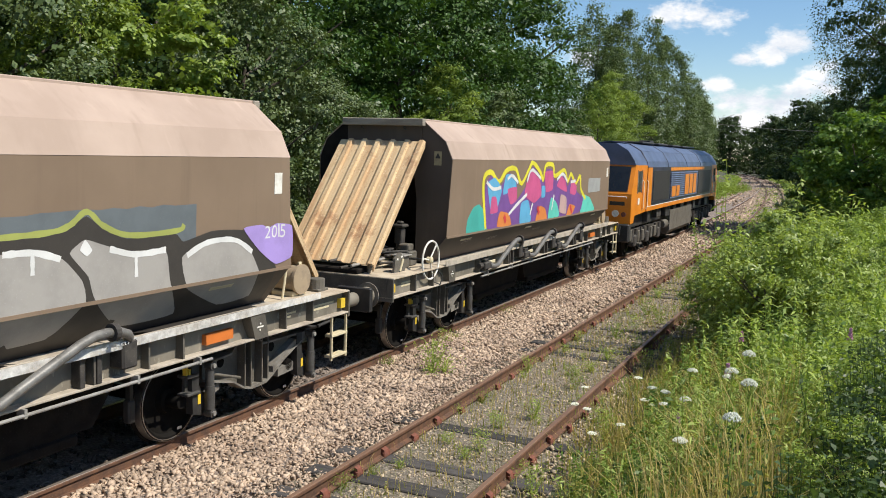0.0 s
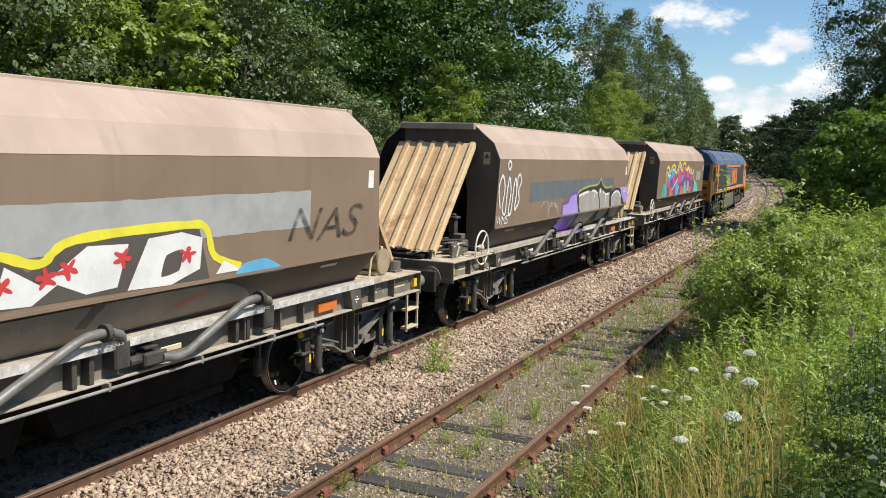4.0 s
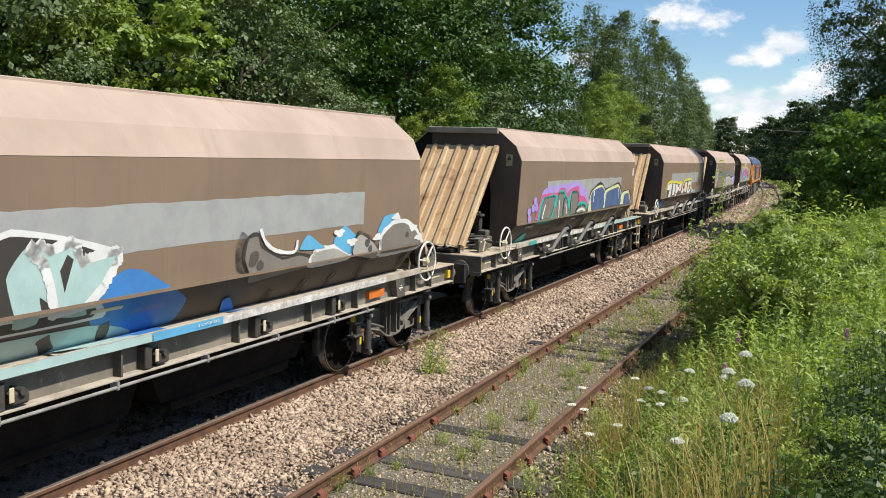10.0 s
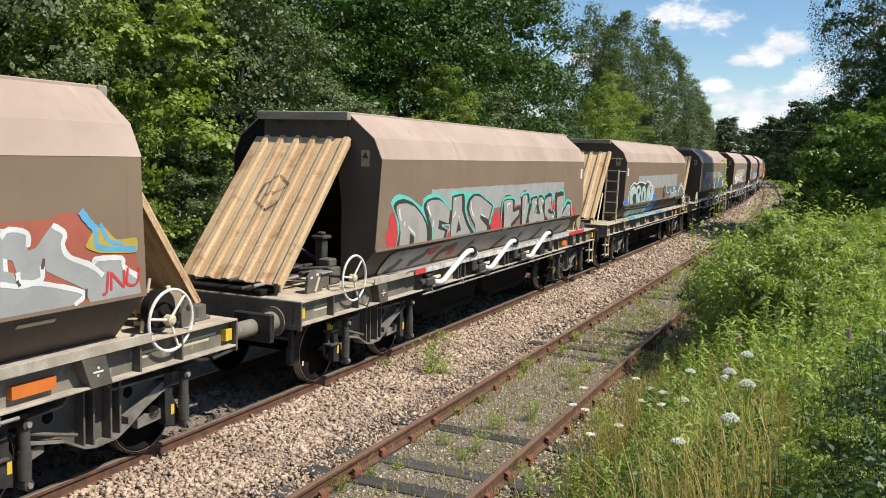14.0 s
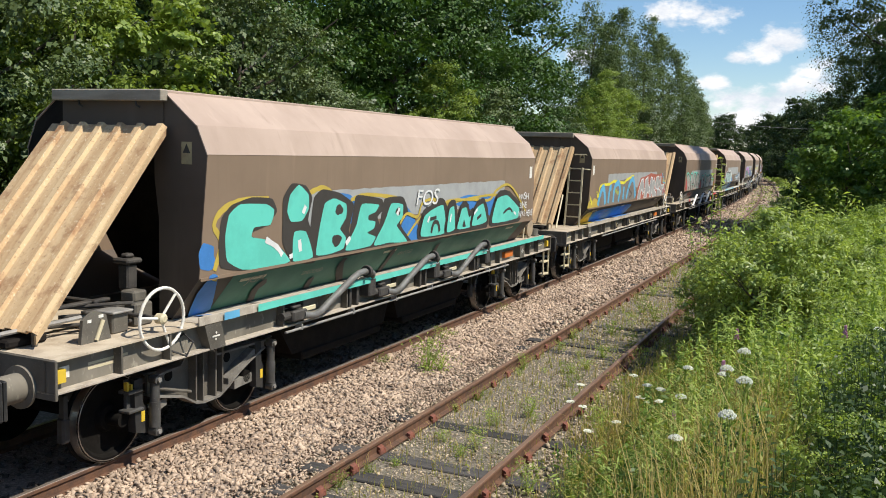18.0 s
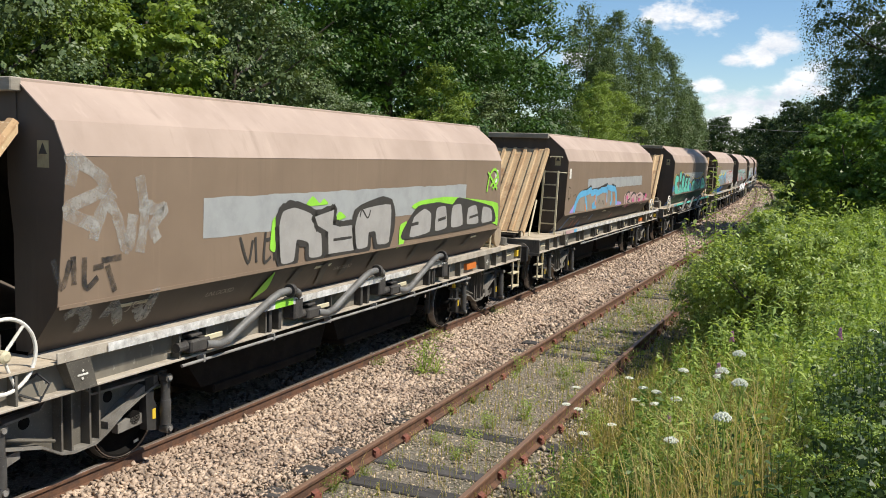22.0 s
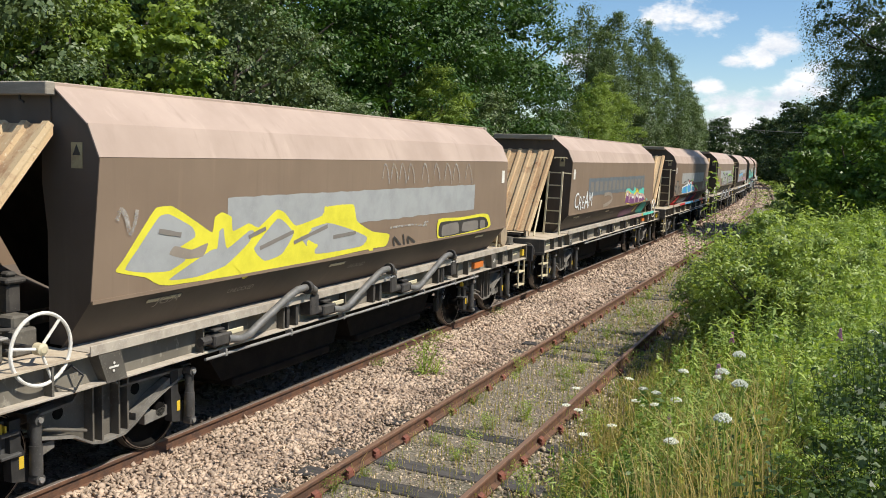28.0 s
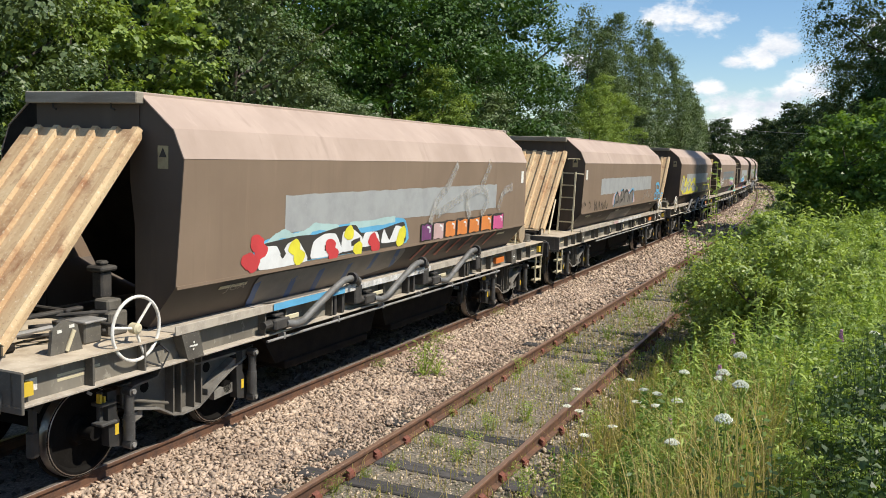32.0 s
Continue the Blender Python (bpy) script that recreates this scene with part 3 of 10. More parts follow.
def build_bogie(parent, yc, protos):
    """One four-wheel bogie: frames between the wheels, a fish-belly web with ribs, a rising swan-neck arm, upright dampers on the outside."""
    bogie = part("bogie", Shape().box(-0.62, 0.62, yc - 0.28, yc + 0.28, 0.50, 0.90, 0.03).box(-0.60, 0.60, yc - 1.2, yc + 1.2, 0.62, 0.84, 0.02), M_BOGIE, parent)
    for s in (-1, 1):
        def span(a, b):
            return sorted((s * a, s * b))
        belly = [(-0.62, 0.60), (-0.20, 0.50), (0.02, 0.375), (0.16, 0.345), (0.44, 0.355), (0.60, 0.43), (0.80, 0.56), (1.05, 0.67), (1.31, 0.76)]
        top = [(1.38, 0.86), (0.40, 0.875), (0.30, 0.97), (-0.12, 0.97), (-0.22, 0.865), (-0.62, 0.84)]
        part("sideframe", Shape().prism([(yc + a, b) for a, b in belly + top], "x", *span(0.895, 0.925)), M_FRAME, bogie)
        part("belly_flange", Shape().prism([(yc + a, b) for a, b in belly] + [(yc + a, b + 0.026) for a, b in belly[::-1]], "x", *span(0.86, 1.045)), M_FLANGE, bogie, "dust-lightened curved flange")
        neck = belly[5:]
        part("swan_neck_arm", Shape().prism([(yc + a, b + 0.026) for a, b in neck] + [(yc + a, b + 0.10) for a, b in neck[::-1]], "x", *span(0.93, 1.03)), M_FLANGE, bogie, "pale dusty swan-neck arm")
        part("top_flange", Shape().prism([(yc + a, b) for a, b in top] + [(yc + a, b - 0.022) for a, b in top[::-1]], "x", *span(0.87, 1.03)), M_FLANGE, bogie, "dust-lightened top flange")
        for k in (0.03, 0.15, 0.37, 0.49):
            part("sideframe_rib", Shape().box(*span(0.92, 1.035), yc + k - 0.011, yc + k + 0.011, 0.37, 0.96), M_FRAME, bogie)
        # flat dark discs on the solid web, with the inside shade of holes painted
        for k in (-0.30, 0.70):
            part("lightening_hole", Shape().cyl((s * 0.915, yc + k, 0.755), (s * 0.929, yc + k, 0.755), 0.062, 18), M_WHEEL, bogie, "dark disc for a round hole")
        part("neck_plate", Shape().prism([(yc + 0.78, 0.35), (yc + 1.24, 0.38), (yc + 1.24, 0.50), (yc + 0.78, 0.45)], "x", *span(0.90, 0.98)), M_FLANGE, bogie)
        for ax in (-HALF_BASE, HALF_BASE):
            y = yc + ax
            d = y + 0.31
            dm = Shape().cyl((s * 1.11, d, 0.33), (s * 1.11, d, 0.60), 0.058, 16).cyl((s * 1.11, d, 0.595), (s * 1.11, d, 0.80), 0.050, 16)
            dm.cyl((s * 1.06, d, 0.285), (s * 1.165, d, 0.285), 0.050, 14).cyl((s * 1.06, d, 0.835), (s * 1.165, d, 0.835), 0.050, 14)
            part("damper", dm, M_DAMPER, bogie, "upright hydraulic damper", True)
            for z in (0.285, 0.835):
                part("damper_eye", Shape().cyl((s * 1.16, d, z), (s * 1.185, d, z), 0.026, 10), M_PIPE, bogie)
            part("damper_bracket", Shape().box(*span(0.90, 1.08), d - 0.07, d + 0.07, 0.885, 0.91, 0.006).prism([(d - 0.20, 0.30), (d + 0.04, 0.24), (d + 0.04, 0.33), (d - 0.10, 0.62), (d - 0.10, 0.86), (d - 0.22, 0.86)], "x", *span(0.94, 1.04)), M_BLACK, bogie)
            part("damper_label", Shape().box(*span(1.041, 1.046), d - 0.125, d - 0.075, 0.40, 0.51), M_YELLOW, bogie, "small yellow label")
            if ax < 0:
                part("axle_yoke", Shape().box(*span(0.93, 1.08), y - 0.02, d - 0.14, 0.735, 0.77, 0.006).box(*span(0.93, 1.08), y - 0.02, d - 0.12, 0.535, 0.565, 0.006).box(*span(0.93, 0.98), y + 0.05, d - 0.12, 0.50, 0.86, 0.006), M_DAMPER, bogie)
                part("yoke_mark", Shape().box(*span(1.0, 1.05), y - 0.012, y + 0.012, 0.77, 0.86).box(*span(1.0, 1.05), y + 0.04, y + 0.06, 0.77, 0.83), M_YELLOW, bogie, "small yellow bolt mark")
                part("tie_plate", Shape().prism([(d + 0.05, 0.40), (d + 0.30, 0.47), (d + 0.30, 0.56), (d + 0.05, 0.50)], "x", *span(0.97, 1.0)), M_FLANGE, bogie)
                part("tie_rod", Shape().cyl((s * 1.02, d + 0.04, 0.72), (s * 1.02, yc - 0.05, 0.53), 0.018, 8), M_FRAME, bogie)
            part("brake_shoe", Shape().box(*span(0.70, 0.80), y - 0.60, y - 0.50, 0.34, 0.60, 0.02).box(*span(0.73, 0.79), y - 0.58, y - 0.53, 0.58, 0.82), M_BLACK, bogie)
    for ax in (-HALF_BASE, HALF_BASE):
        ws = part("wheelset", protos[0], None, parent)
        ws.matrix_basis = Matrix.Translation((0, yc + ax, WHEEL_R))
        part("tyre", protos[1], None, ws)
        part("tyre", protos[3], None, ws)
        part("chalk_mark", protos[2], None, ws)
    return bogie


def handwheel(parent, x, y, z, r=0.318):
    ring = [(x, y + r * math.cos(2 * math.pi * k / 36), z + r * math.sin(2 * math.pi * k / 36)) for k in range(36)]
    hw = part("handwheel", Shape().tube(ring, 0.017, 8, True), M_WHITE, parent, "white brake handwheel", True)
    for k in range(3):
        a = radians(50 + 120 * k)
        part("spoke", Shape().cyl((x - 0.02, y, z), (x, y + r * math.cos(a), z + r * math.sin(a)), 0.014, 8), M_WHITE, hw)
    part("hub", Shape().lathe([(-0.06, 0.03), (-0.06, 0.055), (0.02, 0.055), (0.035, 0.03)], (x, y, z), "x", 16), M_CREAM, hw, "cream hub")
    part("handwheel_shaft", Shape().cyl((x - 0.03, y, z), (x - 0.45, y, z), 0.022, 10), M_BOGIE, hw)


def build_wagon(kind):
    """kind A: handwheel at the trailing end, air pipes along the side. kind B: ladder at the trailing end, handwheel at the leading end."""
    w = thing("hopper_wagon", "brown bogie hopper wagon with sprayed lettering, on the main line", "railway wagon", "wagons of the train")
    # hopper
    for s in (1, -1):
        sh = plate(Shape(), mirror([SIDE_TOP], s)[0], mirror([SIDE_LOW], s)[0], -5.42, 5.42, 0.012 * -s, -0.10, 0.10)
        part("side_panel", sh, M_BODY, w)
        part("roof_panel", plate(Shape(), (s * 1.195, 3.480), (s * 1.334, 3.172), -5.43, 5.43, -0.012 * s), M_ROOF, w, "pinkish roof plate in a sunlit tone")
        part("upper_roof_panel", plate(Shape(), (s * 0.76, 3.83), (s * 1.196, 3.478), -5.44, 5.44, -0.012 * s), M_ROOF, w, "pinkish roof plate in a sunlit tone")
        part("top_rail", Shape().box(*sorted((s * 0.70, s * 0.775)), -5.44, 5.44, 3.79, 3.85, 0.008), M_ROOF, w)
        # the shade below the sill is put into this panel's colour
        part("lower_panel", plate(Shape(), (s * 1.296, 1.842), (s * 0.90, 1.352), -5.52, 5.52, -0.012 * s, 0.02, -0.02), M_SHADE_PLATE, w)
        part("sill_lip", Shape().prism([(s * 1.300, 1.815), (s * 1.312, 1.815), (s * 1.312, 1.85), (s * 1.300, 1.85)], "y", -5.51, 5.51), M_BODY, w)
        part("ledge", Shape().box(*sorted((s * 0.89, s * 1.318)), -5.50, 5.50, 1.336, 1.360), M_DUST, w, "dusty ledge of the solebar")
        part("ledge_upstand", Shape().box(*sorted((s * 1.318, s * 1.336)), -5.56, 5.56, 1.340, 1.440, 0.004), M_DUST, w, "sunlit dusty edge plate")
        # solebar: channel with flanges
        part("solebar", Shape().box(*sorted((s * 1.165, s * 1.19)), -END[-1], END[1], 1.05, 1.335), M_SOLEBAR, w)
        part("solebar_flange", Shape().box(*sorted((s * 1.06, s * 1.295)), -END[-1], END[1], 1.030, 1.055, 0.005), M_DUST, w, "dusty lower flange")
        for y in (-5.27, 4.87):
            x0, x1 = s * 1.17, s * 1.335
            a, b, c, d = (y - 0.20, 1.335), (y + 0.08, 1.335), (y + 0.20, 1.035), (y - 0.06, 1.035)
            br = part("gusset", Shape().add([(x0, *a), (x0, *b), (x0, *c), (x0, *d), (x1, *a), (x1, *b), (s * 1.30, *c), (s * 1.30, *d)],
                                            [(0, 1, 2, 3), (4, 7, 6, 5), (0, 4, 5, 1), (1, 5, 6, 2), (2, 6, 7, 3), (3, 7, 4, 0)]), M_FRAME, w)
            part("lifting_mark", Shape().box(*sorted((s * 1.300, s * 1.3225)), y - 0.055, y + 0.065, 1.178, 1.196).cyl((s * 1.300, y + 0.005, 1.225), (s * 1.327, y + 0.005, 1.225), 0.013, 8).cyl((s * 1.300, y + 0.005, 1.150), (s * 1.320, y + 0.005, 1.150), 0.013, 8), M_WHITE, br, "white lifting mark")
        for y in (-6.62, -5.95, -3.93, -3.5, -2.4, -0.9, 0.9, 2.4, 3.1, 3.6, 5.45, 6.05):
            part("solebar_rib", Shape().box(*sorted((s * 1.18, s * 1.29)), y - 0.012, y + 0.012, 1.055, 1.335), M_FRAME, w)
        part("plate_orange", Shape().box(*sorted((s * 1.189, s * 1.253)), 4.00, 4.46, 1.12, 1.235), M_ORANGE, w, "orange panel")
        part("plate_yellow", Shape().box(*sorted((s * 1.189, s * 1.253)), -7.36, -7.26, 1.12, 1.24), M_YELLOW, w, "yellow mark")
        part("plate_yellow", Shape().box(*sorted((s * 1.189, s * 1.253)), 6.80, 6.91, 1.11, 1.24), M_YELLOW, w, "yellow mark")
        for y0, y1 in ((-6.95, -6.45), (5.55, 5.80), (6.15, 6.70)):
            part("data_panel", Shape().box(*sorted((s * 1.189, s * 1.193)), y0, y1, 1.20, 1.225).box(*sorted((s * 1.189, s * 1.193)), y0, y1 - 0.12, 1.155, 1.18), M_CREAM, w, "faded stencilled panel")
        bar = part("side_pipe_run", Shape().cyl((s * 1.33, -3.95, 0.985), (s * 1.33, 4.0, 0.985), 0.017, 8), M_PIPE, w, "thin pipe along the solebar", True)
        for y in (-3.6, -2.3, -1.0, 0.3, 1.6, 2.9, 3.8):
            part("pipe_clip", Shape().box(*sorted((s * 1.25, s * 1.345)), y - 0.015, y + 0.015, 0.96, 1.04), M_PIPE, bar)
    for e in (-1, 1):
        for s in (1, -1):
            # end wing plate between side and slope sheet
            pr = [(s * 1.325, 3.165), (s * 1.19, 3.472), (s * 0.76, 3.82), (s * 0.60, 3.82), (s * 0.60, 2.9), (s * 0.66, 2.45), (s * 0.66, 1.36), (s * 0.90, 1.36), (s * 1.285, 1.845)]
            # trailing wings take darker colours for their shaded side; leading ones keep the plating
            part("end_wing", Shape().prism(pr if s > 0 else pr[::-1], "y", *sorted((e * 5.405, e * 5.42))), M_BODY if e > 0 else M_SHADE_PLATE if s > 0 else M_DARK, w)
            b = 7.83 - END[e] if e > 0 else 7.82 - END[e]
            part("buffer", Shape().lathe([(e * q, r) for q, r in ((0, 0.20), (0.03, 0.20), (0.03, 0.135), (0.30, 0.135), (0.30, 0.105), (b - 0.035, 0.105))], (s * 0.865, e * END[e], 1.06), "y", 22), M_SOLEBAR, w, "dusty buffer casing", True)
            part("buffer_head", Shape().box(s * 0.865 - 0.29, s * 0.865 + 0.29, *sorted((e * (END[e] + b - 0.035), e * (END[e] + b))), 0.88, 1.24, 0.014), M_BLACK, w, "oblong black buffer head")
        part("hood", Shape().box(-0.80, 0.80, *sorted((e * 5.42, e * 5.54)), 3.725, 3.85, 0.01), M_HOOD, w, "weathered header beam in a lit tone")
        # trailing side again in the shaded plating colour
        part("hood_plate", Shape().box(-0.74, 0.74, *sorted((e * 5.42, e * 5.435)), 3.36, 3.73), M_SHADE_PLATE if e < 0 else M_BODY, w)
        for x in (-0.42, 0.42):
            part("hood_hook", Shape().tube([(x, e * 5.50, 3.725), (x, e * 5.50, 3.68), (x + 0.05, e * 5.50, 3.66)], 0.012, 6), M_BLACK, w)
        part("slope_sheet", corrugated(e * SLOPE[e][0], 3.46, e * SLOPE[e][1], 1.50, 0.84), M_SLOPE, w, "dusty tan corrugated sloping end sheet")
        for s in (1, -1):
            part("slope_edge", Shape().prism([(e * SLOPE[e][0], 3.44), (e * SLOPE[e][1], 1.48), (e * SLOPE[e][1], 1.40), (e * SLOPE[e][0], 3.36)], "x", *sorted((s * 0.815, s * 0.84))), M_SLOPE, w)
            part("sheet_strut", Shape().cyl((s * 0.7, e * (SLOPE[e][1] - 0.1), 1.52), (s * 0.7, e * (SLOPE[e][1] - 0.1), 1.33), 0.03, 8), M_FRAME, w)
        part("headstock", Shape().box(-1.30, 1.30, *sorted((e * (END[e] - 0.03), e * END[e])), 0.98, 1.345, 0.006), M_FRAME, w)
        part("end_deck", Shape().box(-1.30, 1.30, *sorted((e * 5.48, e * (END[e] - 0.015))), 1.335, 1.352), M_DECK, w, "stone-dusted end platform")
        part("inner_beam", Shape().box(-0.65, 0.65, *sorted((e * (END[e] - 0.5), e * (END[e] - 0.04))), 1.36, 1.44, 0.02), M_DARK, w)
        # dark inner sheet, added to keep the sun out of the end recess
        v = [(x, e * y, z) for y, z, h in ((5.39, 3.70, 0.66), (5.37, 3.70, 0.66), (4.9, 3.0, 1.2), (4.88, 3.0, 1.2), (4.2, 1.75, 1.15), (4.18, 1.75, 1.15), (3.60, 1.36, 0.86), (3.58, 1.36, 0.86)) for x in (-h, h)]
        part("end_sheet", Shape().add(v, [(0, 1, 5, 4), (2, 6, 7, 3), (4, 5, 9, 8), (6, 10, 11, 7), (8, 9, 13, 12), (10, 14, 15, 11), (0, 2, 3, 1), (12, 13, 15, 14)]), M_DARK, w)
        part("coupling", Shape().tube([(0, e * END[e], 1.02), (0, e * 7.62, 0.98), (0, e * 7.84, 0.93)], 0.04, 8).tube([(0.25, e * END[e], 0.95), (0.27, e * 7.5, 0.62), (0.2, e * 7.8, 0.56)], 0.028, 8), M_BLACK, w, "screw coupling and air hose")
    # discharge hopper and centre sill between the bogies, deep shade put into their colour
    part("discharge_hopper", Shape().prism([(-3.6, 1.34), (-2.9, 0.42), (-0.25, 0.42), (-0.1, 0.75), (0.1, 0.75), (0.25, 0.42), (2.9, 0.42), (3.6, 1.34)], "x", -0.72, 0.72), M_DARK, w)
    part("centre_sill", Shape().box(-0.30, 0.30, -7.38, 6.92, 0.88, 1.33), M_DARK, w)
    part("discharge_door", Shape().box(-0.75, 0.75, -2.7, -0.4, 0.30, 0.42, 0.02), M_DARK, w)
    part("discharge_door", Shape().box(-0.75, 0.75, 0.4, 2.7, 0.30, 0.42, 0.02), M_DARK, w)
    for yc in BOGIES:
        build_bogie(w, yc, PROTO)
    # trailing and leading end equipment
    he = -1 if kind == "A" else 1
    hy = -6.05 if kind == "A" else 5.90
    handwheel(w, 1.27, hy, 1.50)
    handwheel(w, -1.27, -hy if kind == "A" else -6.05, 1.50)
    if kind == "A":
        qy = hy + he * 0.62
        gear = part("brake_stand", Shape().prism([(qy - 0.20, 1.352), (qy + 0.18, 1.352), (qy + 0.12, 1.60), (qy - 0.02, 1.66), (qy - 0.17, 1.58)], "x", 0.98, 1.02), M_FRAME, w, "grey quadrant plate")
        part("brake_stand_lever", Shape().tube([(1.03, qy - 0.02, 1.37), (1.04, qy + 0.06, 1.56)], 0.02, 8), M_CREAM, gear, "cream lever")
        part("quadrant_mark", Shape().box(1.02, 1.023, qy - 0.12, qy - 0.07, 1.55, 1.58).box(1.02, 1.023, qy + 0.02, qy + 0.08, 1.58, 1.61), M_WHITE, gear)
        part("deck_box", Shape().box(0.70, 0.92, qy + 0.30, qy + 0.52, 1.352, 1.56, 0.015), M_FRAME, w)
        part("deck_lid", Shape().box(0.66, 0.96, qy + 0.27, qy + 0.55, 1.56, 1.585, 0.008), M_PIPE, w)
        for k, (xx, zz) in enumerate(((0.35, 1.44), (0.55, 1.49), (0.15, 1.53))):
            part("pull_rod", Shape().tube([(xx, qy - 0.75, zz), (xx + 0.08, qy + 0.2, zz + 0.03), (xx + 0.02, qy + 0.95, zz)], 0.024, 8), M_PIPE if k == 1 else M_BOGIE, w)
        part("cross_lever", Shape().box(0.10, 0.62, qy + 0.36, qy + 0.42, 1.60, 1.66, 0.012), M_BOGIE, w)
        part("label_white", Shape().box(1.189, 1.194, qy - 0.62, qy - 0.50, 1.14, 1.25), M_WHITE, w, "small white label")
    else:
        gear = part("brake_stand", Shape().lathe([(-0.05, 0.05), (-0.05, 0.20), (0.05, 0.20), (0.06, 0.08), (0.09, 0.06)], (1.08, hy + 0.02, 1.60), "x", 24), M_DARK, w, "dark brake gear drum", True)
        part("gear_post", Shape().box(0.98, 1.06, hy - 0.09, hy + 0.09, 1.352, 1.55, 0.01), M_FRAME, gear)
        part("stop_plate", Shape().prism([(hy + 0.30, 1.352), (hy + 0.52, 1.352), (hy + 0.52, 1.55), (hy + 0.45, 1.64), (hy + 0.37, 1.64), (hy + 0.30, 1.52)], "x", 1.10, 1.14), M_FRAME, w, "grey rounded stop plate")
        part("stop_eye", Shape().cyl((1.14, hy + 0.41, 1.56), (1.15, hy + 0.41, 1.56), 0.03, 12), M_BLACK, w)
    if kind == "A":
        part("brake_gearbox", Shape().box(0.55, 0.85, -5.98, -5.72, 1.352, 1.60, 0.02).box(0.60, 0.80, -5.95, -5.75, 1.60, 1.72, 0.02), M_FRAME, w)
        part("relay_valve", Shape().box(0.45, 0.60, -5.83, -5.68, 1.70, 1.98, 0.02).box(0.41, 0.64, -5.87, -5.64, 1.98, 2.04, 0.02).cyl((0.52, -5.76, 1.36), (0.52, -5.76, 1.72), 0.06, 12), M_BOGIE, w, "black relay valve")
        part("valve_cap", Shape().box(0.47, 0.58, -5.81, -5.70, 2.04, 2.09, 0.02), M_BOGIE, w)
        for k, z in ((-6.75, 1.44), (-6.62, 1.52), (-6.5, 1.60)):
            part("brake_rod", Shape().tube([(0.45, k, z), (0.75, k + 0.35, z + 0.02), (0.80, k + 0.75, z - 0.02)], 0.02, 8), M_BOGIE, w)
        part("lever_arm", Shape().box(0.50, 0.58, -6.75, -6.05, 1.62, 1.655, 0.01).box(0.62, 0.70, -6.5, -5.9, 1.55, 1.585, 0.01), M_BOGIE, w)
        part("hose_loop", Shape().tube([(1.20, -5.85, 1.12), (1.30, -5.72, 1.05), (1.30, -5.62, 1.18), (1.24, -5.70, 1.28), (1.20, -5.80, 1.20)], 0.012, 6), M_BLACK, w)
    # cylinder on the leading deck
    cy = 6.16
    part("brake_cylinder", Shape().lathe([(-0.30, 0.05), (-0.30, 0.13), (-0.22, 0.175), (0.10, 0.175), (0.12, 0.20), (0.16, 0.20), (0.17, 0.06)], (0.88, cy, 1.57), "x", 24), M_TAN, w, "tan brake cylinder", True)
    part("cylinder_saddle", Shape().box(0.66, 1.0, cy - 0.16, cy + 0.16, 1.35, 1.42, 0.01).box(0.98, 1.01, cy - 0.03, cy + 0.03, 1.35, 1.80, 0.005), M_CREAM, w)
    part("deck_valve", Shape().cyl((0.95, cy + 0.48, 1.35), (0.95, cy + 0.48, 1.52), 0.12, 14).box(0.80, 1.06, cy + 0.36, cy + 0.62, 1.35, 1.39, 0.01), M_FRAME, w)
    part("cylinder_arm", Shape().tube([(1.02, cy - 0.42, 1.37), (1.02, cy - 0.30, 1.92)], 0.018, 8), M_CREAM, w)
    if kind == "A":
        for y0 in (-3.55, -1.30, 1.02):
            pts = [(1.36, y0 - 0.05, 1.16), (1.40, y0 + 0.12, 1.13), (1.40, y0 + 0.28, 1.15), (1.40, y0 + 0.48, 1.24), (1.40, y0 + 1.12, 1.50), (1.40, y0 + 1.28, 1.545),
                   (1.40, y0 + 1.42, 1.55), (1.40, y0 + 1.58, 1.535), (1.38, y0 + 1.70, 1.49), (1.34, y0 + 1.76, 1.44)]
            pp = part("air_pipe", Shape().tube(pts, 0.047, 12), M_PIPEDARK, w, "bent grey discharge pipe", True)
            part("pipe_collar", Shape().lathe([(-0.03, 0.055), (-0.03, 0.085), (0.03, 0.085), (0.03, 0.055)], (1.40, y0 + 1.50, 1.545), "y", 14), M_BOGIE, pp)
            act = part("actuator", Shape().box(1.20, 1.38, y0 - 0.30, y0 + 0.02, 1.10, 1.24, 0.02), M_BOGIE, w)
            part("pipe_outlet", Shape().box(1.17, 1.36, y0 + 1.66, y0 + 1.86, 1.14, 1.42, 0.02), M_BOGIE, act)
            part("ram", Shape().cyl((1.30, y0 - 0.45, 1.18), (1.30, y0 - 0.25, 1.18), 0.05, 10), M_BOGIE, act)
            part("lid", Shape().box(1.22, 1.36, y0 - 0.28, y0 - 0.10, 1.27, 1.30, 0.008), M_BOGIE, act)
            part("cream_lever", Shape().box(1.34, 1.36, y0 - 0.06, y0 + 0.24, 1.195, 1.255, 0.008), M_CREAM, act, "cream release handle")
            for k in (1.20, 1.40):
                part("actuator_post", Shape().box(1.17, 1.30, y0 + k, y0 + k + 0.06, 1.06, 1.34, 0.006), M_BOGIE, act)
            part("sill_stencil", Shape().box(1.335, 1.3375, y0 + 2.0, y0 + 2.3, 1.36, 1.362), M_CREAM, act)
    else:
        for y0 in (-2.3, -0.6, 1.2, 2.9):
            act = part("door_gear", Shape().box(1.17, 1.30, y0, y0 + 0.10, 1.06, 1.30, 0.01).box(1.20, 1.31, y0 + 0.16, y0 + 0.34, 1.08, 1.20, 0.02).cyl((1.16, y0 + 0.25, 1.2), (1.34, y0 + 0.25, 1.2), 0.035, 10), M_BOGIE, w)
